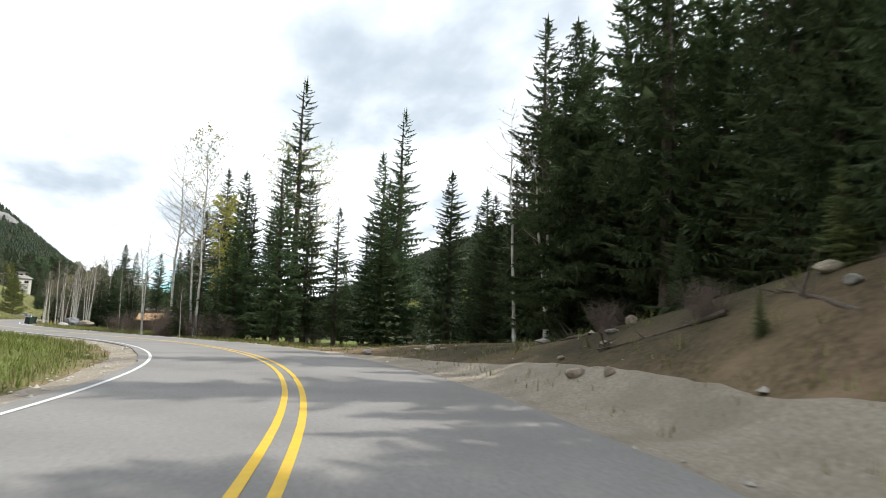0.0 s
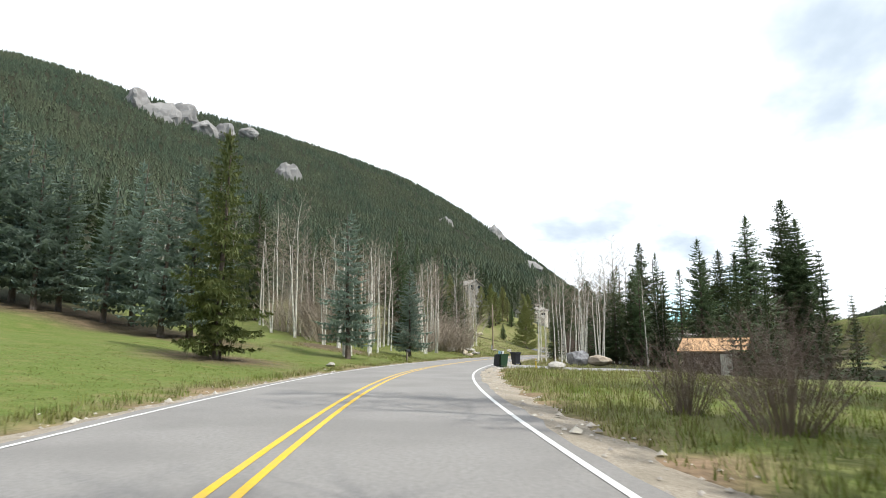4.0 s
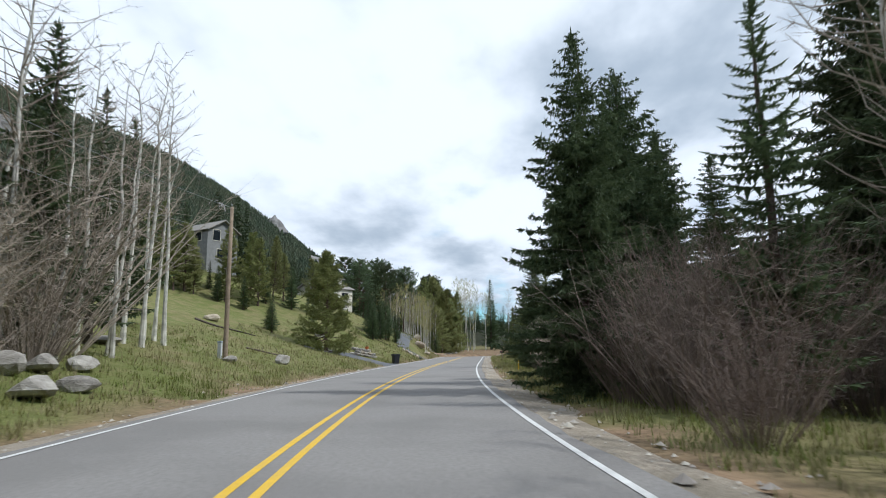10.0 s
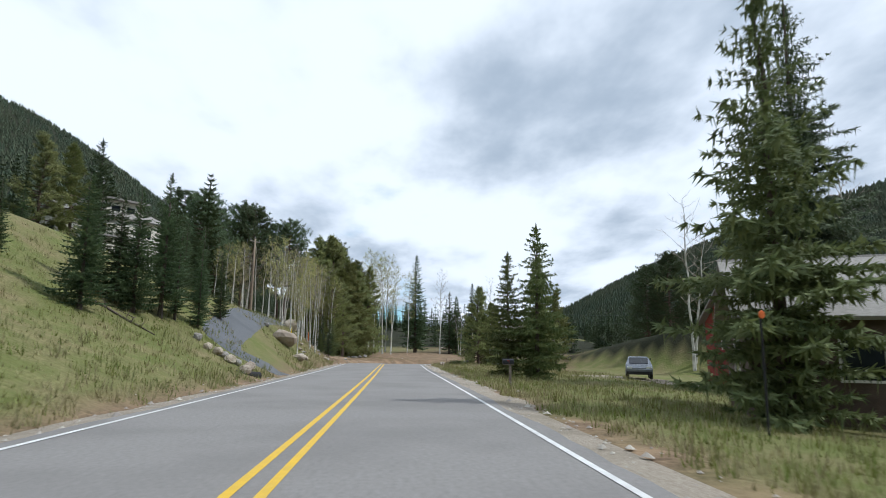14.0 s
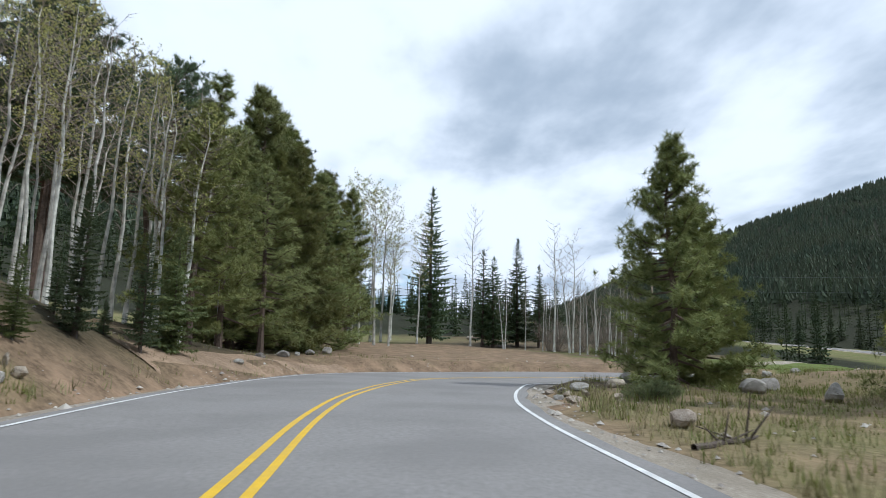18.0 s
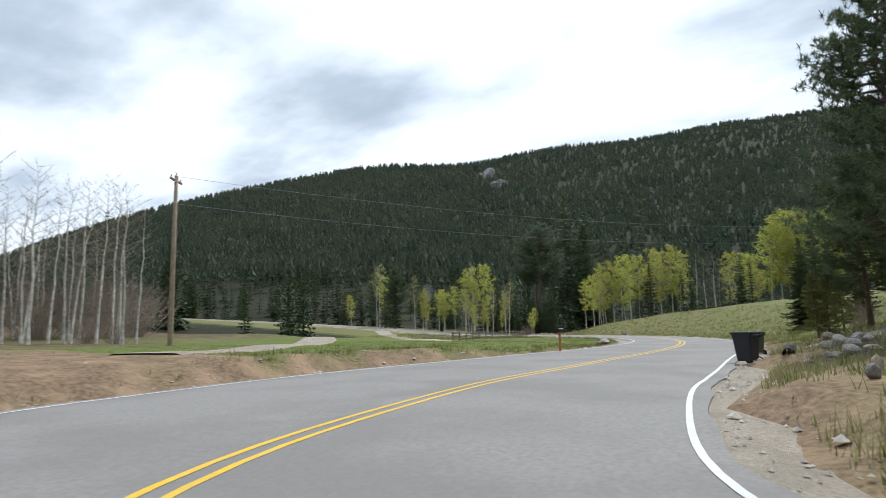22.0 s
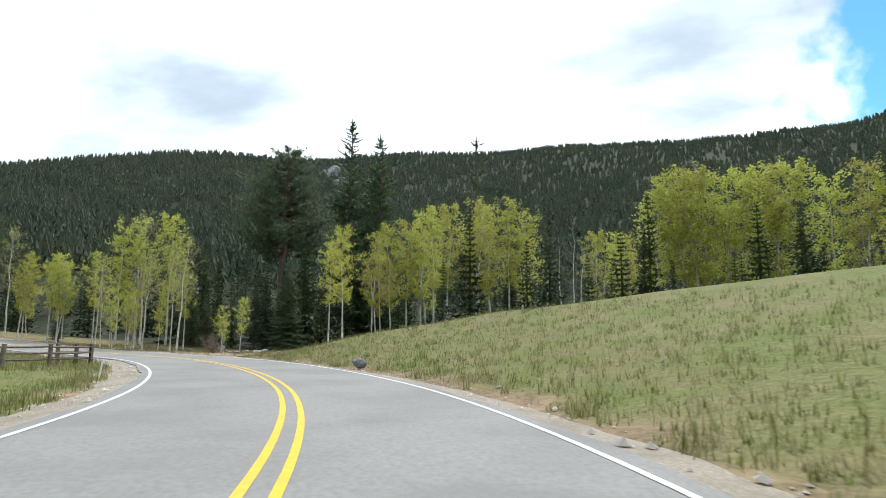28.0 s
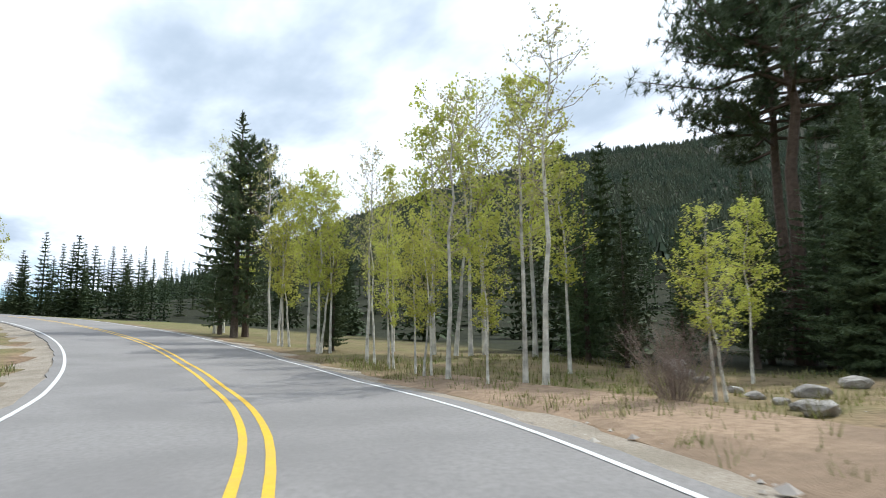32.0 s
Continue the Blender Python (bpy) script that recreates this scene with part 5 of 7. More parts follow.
for kind, x, y, h in [
        ('bushpine', -23.4, 277.6, 10.6), ('bushpine', -21.2, 280.0, 8.6), ('pine', -17.5, 269.0, 13.8), ('bushpine', -16.3, 272.0, 8.6), ('pine', -14.0, 272.6, 9.7),
        ('roundpine', 4.3, 285.7, 15.0), ('roundpine', 6.5, 282.7, 16.0), ('spruce', 35.6, 290.0, 9.1), ('spruce', 28.8, 286.9, 7.1), ('pine', 12.0, 288.1, 3.1),
        ('pine', 27.6, 287.3, 2.7), ('pine', 8.1, 289.1, 3.3), ('roundpine', 9.6, 287.0, 8.6), ('roundpine', 15.8, 281.4, 11.0), ('spruce', 29.9, 284.0, 6.0),
        ('pine', 8.9, 288.7, 3.2), ('pine', 22.8, 283.5, 5.8), ('bigspruce', 30.7, 290.8, 7.3), ('bigspruce', 50.4, 289.2, 7.0), ('spruce', 58.7, 288.9, 4.2),
        ('spruce', 63.3, 290.2, 2.8), ('bushpine', 19.0, 282.5, 6.6), ('bush', 13.0, 287.4, 1.6), ('bush', 21.5, 285.0, 1.8), ('shrub', 12.0, 289.0, .8)]:
    plant(kind, x, y, h, 'inside the bend')
for kind, x, y, h in [
        ('gold', 81.9, 359.1, 8.8), ('gold', 82.6, 359.2, 7.8), ('gold', 80.9, 326.1, 9.0), ('gold', 82.1, 328.1, 8.6), ('gold', 92.7, 329.3, 11.0),
        ('gold', 99.1, 330.0, 13.6), ('gold', 100.6, 328.9, 14.3), ('gold', 101.2, 327.3, 14.7), ('gold', 93.7, 321.6, 12.9), ('gold', 97.0, 324.2, 14.0),
        ('gold', 100.2, 320.5, 14.8), ('gold', 104.4, 319.9, 15.0), ('gold', 105.9, 318.1, 15.9), ('gold', 107.1, 317.0, 14.6), ('gold', 135.8, 311.1, 17.3),
        ('gold', 135.9, 307.8, 16.9), ('gold', 135.9, 305.8, 15.9), ('gold', 129.8, 302.3, 22.2), ('gold', 130.6, 299.9, 24.3), ('gold', 130.5, 298.3, 24.8),
        ('gold', 130.3, 296.4, 24.6), ('gold', 130.1, 294.8, 23.7), ('gold', 130.7, 292.4, 24.5), ('gold', 130.3, 290.0, 24.5), ('gold', 131.8, 287.7, 25.0),
        ('gold', 131.4, 285.8, 25.2), ('gold', 132.8, 283.2, 25.5), ('bare', 121.3, 316.5, 16.9), ('bare', 125.7, 313.1, 16.7), ('bare', 123.5, 314.8, 15.1),
        ('bare', 93.2, 328.5, 9.9), ('gold', 127.9, 280.1, 22.4), ('gold', 127.2, 276.4, 23.2), ('gold', 126.4, 272.8, 22.0), ('gold', 125.4, 269.0, 23.1), ('gold', 129.2, 306.4, 15.5), ('bare', 128.0, 310.0, 15.0)]:
    plant(kind, x, y, h, 'valley aspens')
for kind, x, y, h in [
        ('bigpine', 99.5, 345.2, 24.9), ('spruce', 118.0, 345.8, 35), ('spruce', 117.8, 340.8, 32), ('snag', 137.7, 331.3, 37), ('spruce', 90.4, 349.9, 8.5),
        ('spruce', 94.8, 344.9, 8.4), ('spruce', 104.8, 344.6, 12.8), ('spruce', 96.4, 349.2, 6.3), ('spruce', 107.9, 343.4, 11.9), ('spruce', 118.6, 340.1, 15.4)]:
    plant(kind, x, y, h, 'valley conifers')
for kind, x, y, h in [
        ('pale', 81.6, 376.4, 14.0), ('pale', 82.6, 378.0, 13.2), ('gold', 83.8, 377.0, 11.4), ('pale', 82.3, 367.0, 11.5), ('gold', 87.2, 357.0, 12.4), ('gold', 88.4, 355.6, 13.4), ('pale', 90.0, 356.5, 15.0), ('gold', 91.2, 354.0, 14.6), ('gold', 86.0, 359.0, 9.5), ('gold', 82.0, 364.1, 7.7), ('gold', 68.4, 372.9, 6.7), ('pale', 81.6, 353.5, 8.8), ('gold', 82.0, 360.4, 8.6),
        ('pale', 81.5, 352.7, 6.2), ('gold', 81.0, 348.0, 5.2), ('pale', 80.8, 346.8, 8.9), ('pale', 81.9, 343.8, 10.6), ('pale', 81.9, 344.6, 8.7),
        ('gold', 80.7, 344.8, 4.6), ('gold', 86.0, 346.8, 8.1), ('gold', 82.4, 339.2, 4.1), ('gold', 87.6, 341.2, 5.2), ('spruce', 89.6, 347.2, 6.0),
        ('spruce', 81.7, 372.1, 15.4), ('bigpine', 82.6, 372.7, 13.7), ('gold', 81.1, 349.1, 4.8), ('spruce', 92.1, 351.9, 6.0), ('darkbush', 81.6, 339.6, 1.9),
        ('spruce', 83.4, 360.7, 6.4), ('spruce', 81.5, 374.8, 9.1), ('bigpine', 102.5, 347.1, 23.0), ('spruce', 98.5, 346.2, 8.9), ('spruce', 97.6, 343.3, 10.2),
        ('bigspruce', 94.5, 340.4, 10.2), ('gold', 81.4, 351.4, 5.6), ('gold', 82.0, 364.7, 8.8)]:
    plant(kind, x, y, h, 'end trees')


# ---- small structures: lanes, fence, poles ----
def drape(name, pts, width, mat, label, lift=.06, category="driveway", joins=False):
    """A lane laid over the ground along a few plan points; one that joins the road meets its edge flush, with a flared mouth."""
    pts = [Vector(p) for p in pts]
    fine = []
    for i in range(len(pts) - 1):
        n = max(2, int((pts[i + 1] - pts[i]).length / .7))
        p0, p1, p2, p3 = pts[max(i - 1, 0)], pts[i], pts[i + 1], pts[min(i + 2, len(pts) - 1)]
        for k in range(n):
            u = k / n
            fine.append(.5 * (2 * p1 + (p2 - p0) * u + (2 * p0 - 5 * p1 + 4 * p2 - p3) * u * u + (3 * p1 - p0 - 3 * p2 + p3) * u ** 3))
    fine.append(pts[-1])
    verts, faces, rng = [], [], random.Random(len(name))
    for i, p in enumerate(fine):
        d = (fine[min(i + 1, len(fine) - 1)] - fine[max(i - 1, 0)]).normalized()
        s = Vector((-d.y, d.x))
        off = float(nearest(np.array([[p.x, p.y]]))[0][0])
        mouth = 1 + (.5 * math.exp(-max(0, off - 4) / 1.6) if joins else 0)
        for c in range(7):
            u = (c / 6 - .5) * width * mouth * (1 + rng.uniform(-.04, .04))
            q = p + s * u
            zz = ground_z(q.x, q.y) + lift
            if joins:
                away, _, i_road = (v[0] for v in nearest(np.array([[q.x, q.y]])))
                if away < 9:
                    zz = max(zz, ROAD_Z[int(i_road)] - .02 - .045 * max(0, away - 4.4) ** 1.3)
            verts.append((q.x, q.y, ground_z(q.x, q.y) - .1 if c in (0, 6) else zz))
    for i in range(len(fine) - 1):
        for c in range(6):
            faces.append((i * 7 + c + 1, i * 7 + c, i * 7 + 7 + c, i * 7 + 8 + c))
    tagged(new(name, mesh_of(name, verts, faces, mat)), label, category, kind="structure")


CONCRETE = shade("worn concrete", (.24, .23, .215), (.31, .30, .285), 6, .9, .3, 60, large=((.19, .18, .17), .7, .5))
DARK_ASPHALT = shade("newer asphalt", (.10, .105, .115), (.15, .155, .165), 10, .85, .3, 150, large=((.08, .085, .09), .5, .5))
drape("driveway", [(-25.2, 101.0), (-22.8, 102.2), (-19.4, 104.4), (-13.69, 109.6)], 7.2, CONCRETE, "pale concrete driveway between the bins", joins=True)
drape("driveway", [(-40.6, 194.3), (-42.98, 194.02), (-46.5, 193.4), (-50.0, 192.2)], 5.5, DARK_ASPHALT, "dark asphalt driveway beside a stone wall", joins=True)
drape("driveway", [(-42.01, 232.00), (-44.87, 230.18), (-46.38, 240.65), (-47.62, 260.74)], 2.9, DARK_ASPHALT, "curving asphalt driveway climbing the slope", lift=.04)
drape("driveway", [(1.62, 289.59), (5.01, 282.77), (6.86, 267.85)], 4.4, GRAVEL, "gravel driveway beside the bins", lift=.03)
drape("gravel_lane", [(69.50, 366.00), (60.00, 356.00), (44.68, 334.68), (28.89, 333.52), (21.26, 333.98), (8.0, 322.0), (-4.0, 312.5), (-14.0, 308.0)], 3.6, GRAVEL, "pale gravel lane behind the fenced lawn", lift=.06, category="lane")
drape("turnout", [(-43.4, 274.5), (-41.4, 282.6), (-37.3, 289.6)], 2.6, DIRT, "tan dirt turnout outside the bend", lift=.05, category="turnout")
drape("turnout", [(2.7, -8.62), (7.5, 19.01), (1.4, 45.66)], 2.8, GRAVEL, "sunlit gravel apron beside the road", lift=.05, category="turnout")
drape("turnout", [(76.09, 331.51), (79.79, 339.07), (80.39, 347.94)], 4.5, DIRT, "bare dirt pullout beside the road", lift=.05, category="turnout")
drape("parking_yard", [(-19.41, 243.05), (-17.01, 238.71), (-13.60, 233.22)], 5.0, GRAVEL, "pale gravel lane across the low meadow", lift=.05)


def lathe(profile, seg=16):
    bm = bmesh.new()
    rings = []
    for r, z in profile:
        rings.append([bm.verts.new((r * math.cos(2 * math.pi * k / seg), r * math.sin(2 * math.pi * k / seg), z)) for k in range(seg)])
    for a, b in zip(rings, rings[1:]):
        for k in range(seg):
            bm.faces.new((a[k], a[(k + 1) % seg], b[(k + 1) % seg], b[k]))
    bm.faces.new(rings[0][::-1])
    bm.faces.new(rings[-1])
    return bm


def flat(name, colour, rough=.5, metal=0.0, spec=.4):
    return shade(name, tuple(c * .9 for c in colour), tuple(min(1, c * 1.08) for c in colour), 5, rough, .05, 40, metal, spec=spec, large=(tuple(c * .7 for c in colour), 1.5, .3))


PLASTIC_BLACK = flat("black bin plastic", (.016, .017, .022), .5)
PLASTIC_GREEN = flat("green bin plastic", (.022, .055, .028), .5)
PLASTIC_OLIVE = flat("grey-green bin plastic", (.055, .07, .055), .5)
RUBBER = flat("black rubber", (.02, .02, .02), .8)
GREY_METAL = flat("grey metal", (.35, .36, .37), .45, .7)
LABEL_WHITE = flat("white print", (.7, .72, .7), .6)
LABEL_BLUE = flat("blue print", (.06, .2, .65), .6)
WOOD_GREY = shade("weathered wood", (.13, .105, .085), (.25, .21, .175), 5, .9, .6, 40, vary=.2)
WOOD_POLE = shade("pole wood", (.22, .165, .12), (.33, .26, .19), 4, .9, .5, 30)
WOOD_RED = shade("stained post wood", (.33, .13, .05), (.42, .18, .08), 6, .8, .4, 30)
YELLOW_POST = flat("yellow plastic", (.7, .48, .04), .5)
ORANGE_POST = flat("orange plastic", (.75, .17, .04), .5)
WHITE_BOARD = shade("white boarding", (.66, .62, .53), (.74, .70, .61), 3, .7, .2, 20)
GREY_SIDING = shade("grey siding", (.21, .21, .21), (.28, .28, .275), 3, .8, .3, 20)
BROWN_SIDING = shade("brown siding", (.085, .06, .045), (.13, .095, .07), 3, .85, .4, 20)
BARN_RED = shade("barn red boards", (.22, .045, .035), (.30, .065, .05), 3, .85, .4, 20)
ROOF_GREY = shade("grey shingle", (.25, .235, .215), (.33, .31, .285), 8, .9, .5, 40, vary=.1)
ROOF_TAN = shade("tan shingle", (.48, .28, .15), (.58, .36, .21), 8, .9, .5, 40, vary=.1)
TERRACOTTA = flat("terracotta", (.52, .15, .05), .75)
GLASS = flat("dark window glass", (.02, .025, .03), .08, 0, .6)
CAR_GREY = flat("silver-grey car paint", (.25, .27, .30), .25, .5)


def wheeled_bin(x, y, turn, mat, lid_mat, label, ink=LABEL_WHITE, cover=False):
    b = empty("wheeled_bin", Matrix.Translation((x, y, ground_z(x, y) if abs(ground_z(x, y)) > 0 else 0)) @ Matrix.Rotation(radians(turn), 4, "Z"), label, "bin", "wheeled bins by the road")
    bm = bmesh.new()
    rings = []
    for w, d, z, dy in ((.48, .50, .10, .02), (.50, .54, .16, .02), (.58, .68, .86, .0), (.60, .72, 1.0, -.01), (.64, .77, 1.01, -.01), (.64, .77, 1.05, -.01)):
        ring = []
        for cx, cy in ((-1, -1), (1, -1), (1, 1), (-1, 1)):
            for a in range(4):
                an = math.atan2(cy, cx) + (a - 1.5) * .45
                ring.append(bm.verts.new((cx * (w / 2 - .06) + .06 * math.cos(an), cy * (d / 2 - .06) + .06 * math.sin(an) + dy, z)))
        rings.append(ring)
    for a, c in zip(rings, rings[1:]):
        for k in range(16):
            bm.faces.new((a[k], a[(k + 1) % 16], c[(k + 1) % 16], c[k]))
    bm.faces.new(rings[0][::-1])
    bm.faces.new(rings[-1])
    part("body", bm, mat, b, smooth=False)
    lid = boxes(((0, -.01, 1.08), (.66, .80, .05), .02), ((0, -.02, 1.11), (.52, .62, .035), .015), ((0, -.42, 1.07), (.4, .06, .04), .015))
    if cover:
        bmesh.ops.rotate(lid, verts=lid.verts, cent=(0, .41, 1.06), matrix=Matrix.Rotation(radians(-262), 3, "X"))
        bmesh.ops.translate(lid, verts=lid.verts, vec=(0, .07, -.02))
    part("lid", lid, lid_mat, b, "hinged lid")
    part("handle", boxes(((0, .42, .99), (.5, .035, .035), .012), ((-.24, .39, .97), (.03, .09, .06), .01), ((.24, .39, .97), (.03, .09, .06), .01)), mat, b)
    part("axle", boxes(((0, .27, .13), (.6, .03, .03), .008)), GREY_METAL, b)
    for sgn in (-1, 1):
        wheel = lathe([(.02, -.03), (.10, -.03), (.13, -.02), (.13, .02), (.10, .03), (.02, .03)], 14)
        bmesh.ops.rotate(wheel, verts=wheel.verts, cent=(0, 0, 0), matrix=Matrix.Rotation(math.pi / 2, 3, "Y"))
        bmesh.ops.translate(wheel, verts=wheel.verts, vec=(sgn * .29, .27, .13))
        w = part("wheel", wheel, RUBBER, b)
        hub = lathe([(.06, -.036), (.06, .036)], 10)
        bmesh.ops.rotate(hub, verts=hub.verts, cent=(0, 0, 0), matrix=Matrix.Rotation(math.pi / 2, 3, "Y"))
        bmesh.ops.translate(hub, verts=hub.verts, vec=(sgn * .29, .27, .13))
        part("hub", hub, mat, w)
    for k, wd in enumerate((.26, .14, .22)):
        part("printed_bar", boxes(((0, -.355 + .012 * k, .80 - .055 * k), (wd, .008, .03))), ink, b, "bar of worn print on the bin front")
    if cover:
        t = empty("cardboard_box", b.matrix_world @ Matrix.Translation((0, .12, .9)) @ Matrix.Rotation(radians(188), 4, "Z"), "flat white carton with blue print sticking out of a bin", "box")
        part("box_body", boxes(((0, 0, .19), (.5, .14, .38), .006)), flat("white card", (.62, .64, .65), .7), t)
        part("printed_panel", boxes(((-.11, -.071, .19), (.24, .004, .34), 0)), flat("pale blue print", (.3, .55, .66), .6), t, "pale blue printed panel")
        part("printed_mark", boxes(((.13, -.071, .22), (.05, .004, .2), 0), ((.16, -.071, .13), (.1, .004, .05), 0)), flat("dark print", (.05, .06, .07), .6), t, "dark printed mark")
        part("tape", boxes(((0, 0, .382), (.5, .05, .004), 0)), flat("parcel tape", (.5, .42, .3), .35), t)
    return b


wheeled_bin(-22.24, 98.66, 140, PLASTIC_GREEN, PLASTIC_BLACK, "green wheeled bin with its black lid hanging open", cover=True)
wheeled_bin(-23.50, 105.94, 233, PLASTIC_BLACK, PLASTIC_BLACK, "black wheeled bin at the far side of a driveway", LABEL_BLUE)
wheeled_bin(-41.7, 197.6, 129, PLASTIC_BLACK, PLASTIC_BLACK, "black wheeled bin with blue print at the grass edge", LABEL_BLUE)
wheeled_bin(-1.95, 290.95, 153, PLASTIC_BLACK, PLASTIC_BLACK, "black wheeled bin on the gravel by the road", LABEL_BLUE)
wheeled_bin(6.60, 291.70, 147, PLASTIC_OLIVE, PLASTIC_OLIVE, "grey-green wheeled bin on the gravel shoulder")


def mailbox(x, y, turn, h, post_mat, label, bars=True):
    m = empty("mailbox", Matrix.Translation((x, y, ground_z(x, y))) @ Matrix.Rotation(radians(turn), 4, "Z"), label, "mailbox")
    part("post", boxes(((0, 0, h / 2 - .15), (.11, .11, h + .3), .012)), post_mat, m)
    part("arm", boxes(((0, -.08, h - .06), (.1, .5, .05), .01)), post_mat, m)
    bm = bmesh.new()
    prof = [(-.1, 0), (.1, 0)] + [(.1 * math.cos(a), .13 + .1 * math.sin(a)) for a in np.linspace(0, math.pi, 9)]
    ends = [[bm.verts.new((px, yy, h - .02 + pz)) for px, pz in prof] for yy in (-.36, .16)]
    n = len(prof)
    for k in range(n):
        bm.faces.new((ends[0][k], ends[0][(k + 1) % n], ends[1][(k + 1) % n], ends[1][k]))
    bm.faces.new(ends[0][::-1])
    bm.faces.new(ends[1])
    part("letter_box", bm, PLASTIC_BLACK, m, "black metal letter box")
    part("flag", boxes(((.108, -.1, h + .12), (.008, .1, .05)), ((.108, -.06, h + .08), (.008, .02, .12))), BARN_RED, m)
    if bars:
        pl = part("plate", boxes(((0, -.366, h + .09), (.17, .008, .09))), LABEL_WHITE, m, "white plate with worn print")
        for k in range(4):
            part("printed_bar", boxes(((-.055 + .036 * k, -.372, h + .09), (.02, .005, .055))), PLASTIC_BLACK, pl)
    return m


mailbox(-35.97, 109.87, 162, 1.0, WOOD_GREY, "black mailbox on a dark wooden post in grass", bars=False)
mailbox(7.2, 301.8, 82, 1.25, WOOD_RED, "black mailbox on a red-brown post by the lawn")
mailbox(-29.75, 222.88, 269, 1.05, WOOD_GREY, "small dark mailbox on a thin post in dry grass", bars=False)


def marker_post(x, y, h, mat, label, tilt=0.0):
    m = empty("marker_post", Matrix.Translation((x, y, ground_z(x, y))) @ Matrix.Rotation(radians(tilt), 4, "X"), label, "post")
    part("stake", boxes(((0, 0, h / 2 - .1), (.075, .02, h + .2), .004)), mat, m)
    part("band", boxes(((0, 0, h - .12), (.079, .026, .07), .003)), LABEL_WHITE, m, "pale reflective band")


marker_post(-19.92, 99.40, .75, YELLOW_POST, "yellow plastic marker post beside a boulder")
marker_post(-30.32, 174.49, .7, YELLOW_POST, "leaning yellow marker post in roadside grass", 14)
marker_post(-44.65, 252.62, 1.1, YELLOW_POST, "yellow utility marker post on a grassy bank", -10)
marker_post(-44.89, 266.63, 1.2, ORANGE_POST, "orange and white survey stake on a bank", 3)
def reflector_post(x, y, h, turn):
    m = empty("reflector_post", Matrix.Translation((x, y, ground_z(x, y))) @ Matrix.Rotation(turn, 4, "Z"), "orange round reflector on a thin dark post", "post")
    v, f = tube([(0, 0, -.2), (.01, 0, h * .5), (0, 0, h)], [.03, .027, .024], 8)
    part("post", mesh_of("post", v, f, RUBBER), None, m)
    disc = lathe([(.0, -.015), (.085, -.015), (.095, 0), (.085, .015), (.0, .02)], 16)
    bmesh.ops.rotate(disc, verts=disc.verts, cent=(0, 0, 0), matrix=Matrix.Rotation(math.pi / 2, 3, "X"))
    bmesh.ops.translate(disc, verts=disc.verts, vec=(0, -.04, h - .1))
    part("reflector", disc, ORANGE_POST, m, "round orange reflector")


reflector_post(-27.2, 207.1, 2.7, .3)
marker_post(53.11, 320.41, .7, LABEL_WHITE, "white forked marker stake at the lawn edge", 8)


def utility_pole(x, y, h, label, turn=0.0, arm=True):
    p = empty("utility_pole", Matrix.Translation((x, y, ground_z(x, y))) @ Matrix.Rotation(turn, 4, "Z"), label, "utility pole")
    v, f = tube([(0, 0, -.5), (0, 0, h * .5), (.03, 0, h)], [.15, .125, .095], 10)
    part("pole", mesh_of("pole", v, f, WOOD_POLE), None, p, smooth=True)
    if arm:
        part("crossarm", boxes(((0, 0, h - .3), (1.5, .09, .11), .01)), WOOD_GREY, p)
    for sx, z in ((-.6, h - .2), (.6, h - .2), (0, h + .05), (.14, h - 1.6)):
        if not arm and sx in (-.6, .6):
            continue
        ins = lathe([(.02, 0), (.045, .03), (.03, .06), (.045, .09), (.02, .13)], 10)
        bmesh.ops.translate(ins, verts=ins.verts, vec=(sx, 0, z))
        part("insulator", ins, GREY_METAL, p)
    return Vector((x, y, ground_z(x, y) + h))


def wire(a, b, sag, label):
    a, b = Vector(a), Vector(b)
    pts = [a.lerp(b, u) + Vector((0, 0, -sag * 4 * u * (1 - u))) for u in np.linspace(0, 1, 25)]
    v, f = tube(pts, [.009] * 25, 4)
    tagged(new("power_line", mesh_of("power_line", v, f, GREY_METAL)), label, "cable", "power lines")


TOPS = [utility_pole(-47.08, 118.98, 8.6, "wooden utility pole standing behind leafless trees", 1.2),
        utility_pole(-46.89, 166.71, 8.6, "tall brown wooden utility pole on the meadow edge", 1.2, arm=False),
        utility_pole(-50.20, 260.14, 8.0, "wooden utility pole among aspens on the slope", 1.0),
        utility_pole(-6.4, 318.5, 9.4, "wooden utility pole with a crossarm beyond the turnout", .6),
        utility_pole(65.48, 279.53, 8.5, "wooden utility pole on a grassy slope", .4)]
for a, b, sag in ((0, 1, 1.2), (3, 4, 2.0)):
    for dz in (-.05, -1.6):
        wire(TOPS[a] + Vector((0, 0, dz)), TOPS[b] + Vector((0, 0, dz)), sag, "thin overhead power line across the valley")


def pedestal(x, y):
    p = empty("utility_pedestal", Matrix.Translation((x, y, ground_z(x, y))), "pale grey utility pedestal at the foot of a pole", "utility box")
    part("cabinet", boxes(((0, 0, .4), (.2, .2, .9), .02)), flat("pale grey enamel", (.5, .52, .54), .5), p)
    part("cap", boxes(((0, 0, .88), (.24, .24, .1), .02)), flat("blue-grey enamel", (.3, .34, .4), .5), p)


pedestal(-46.95, 166.13)


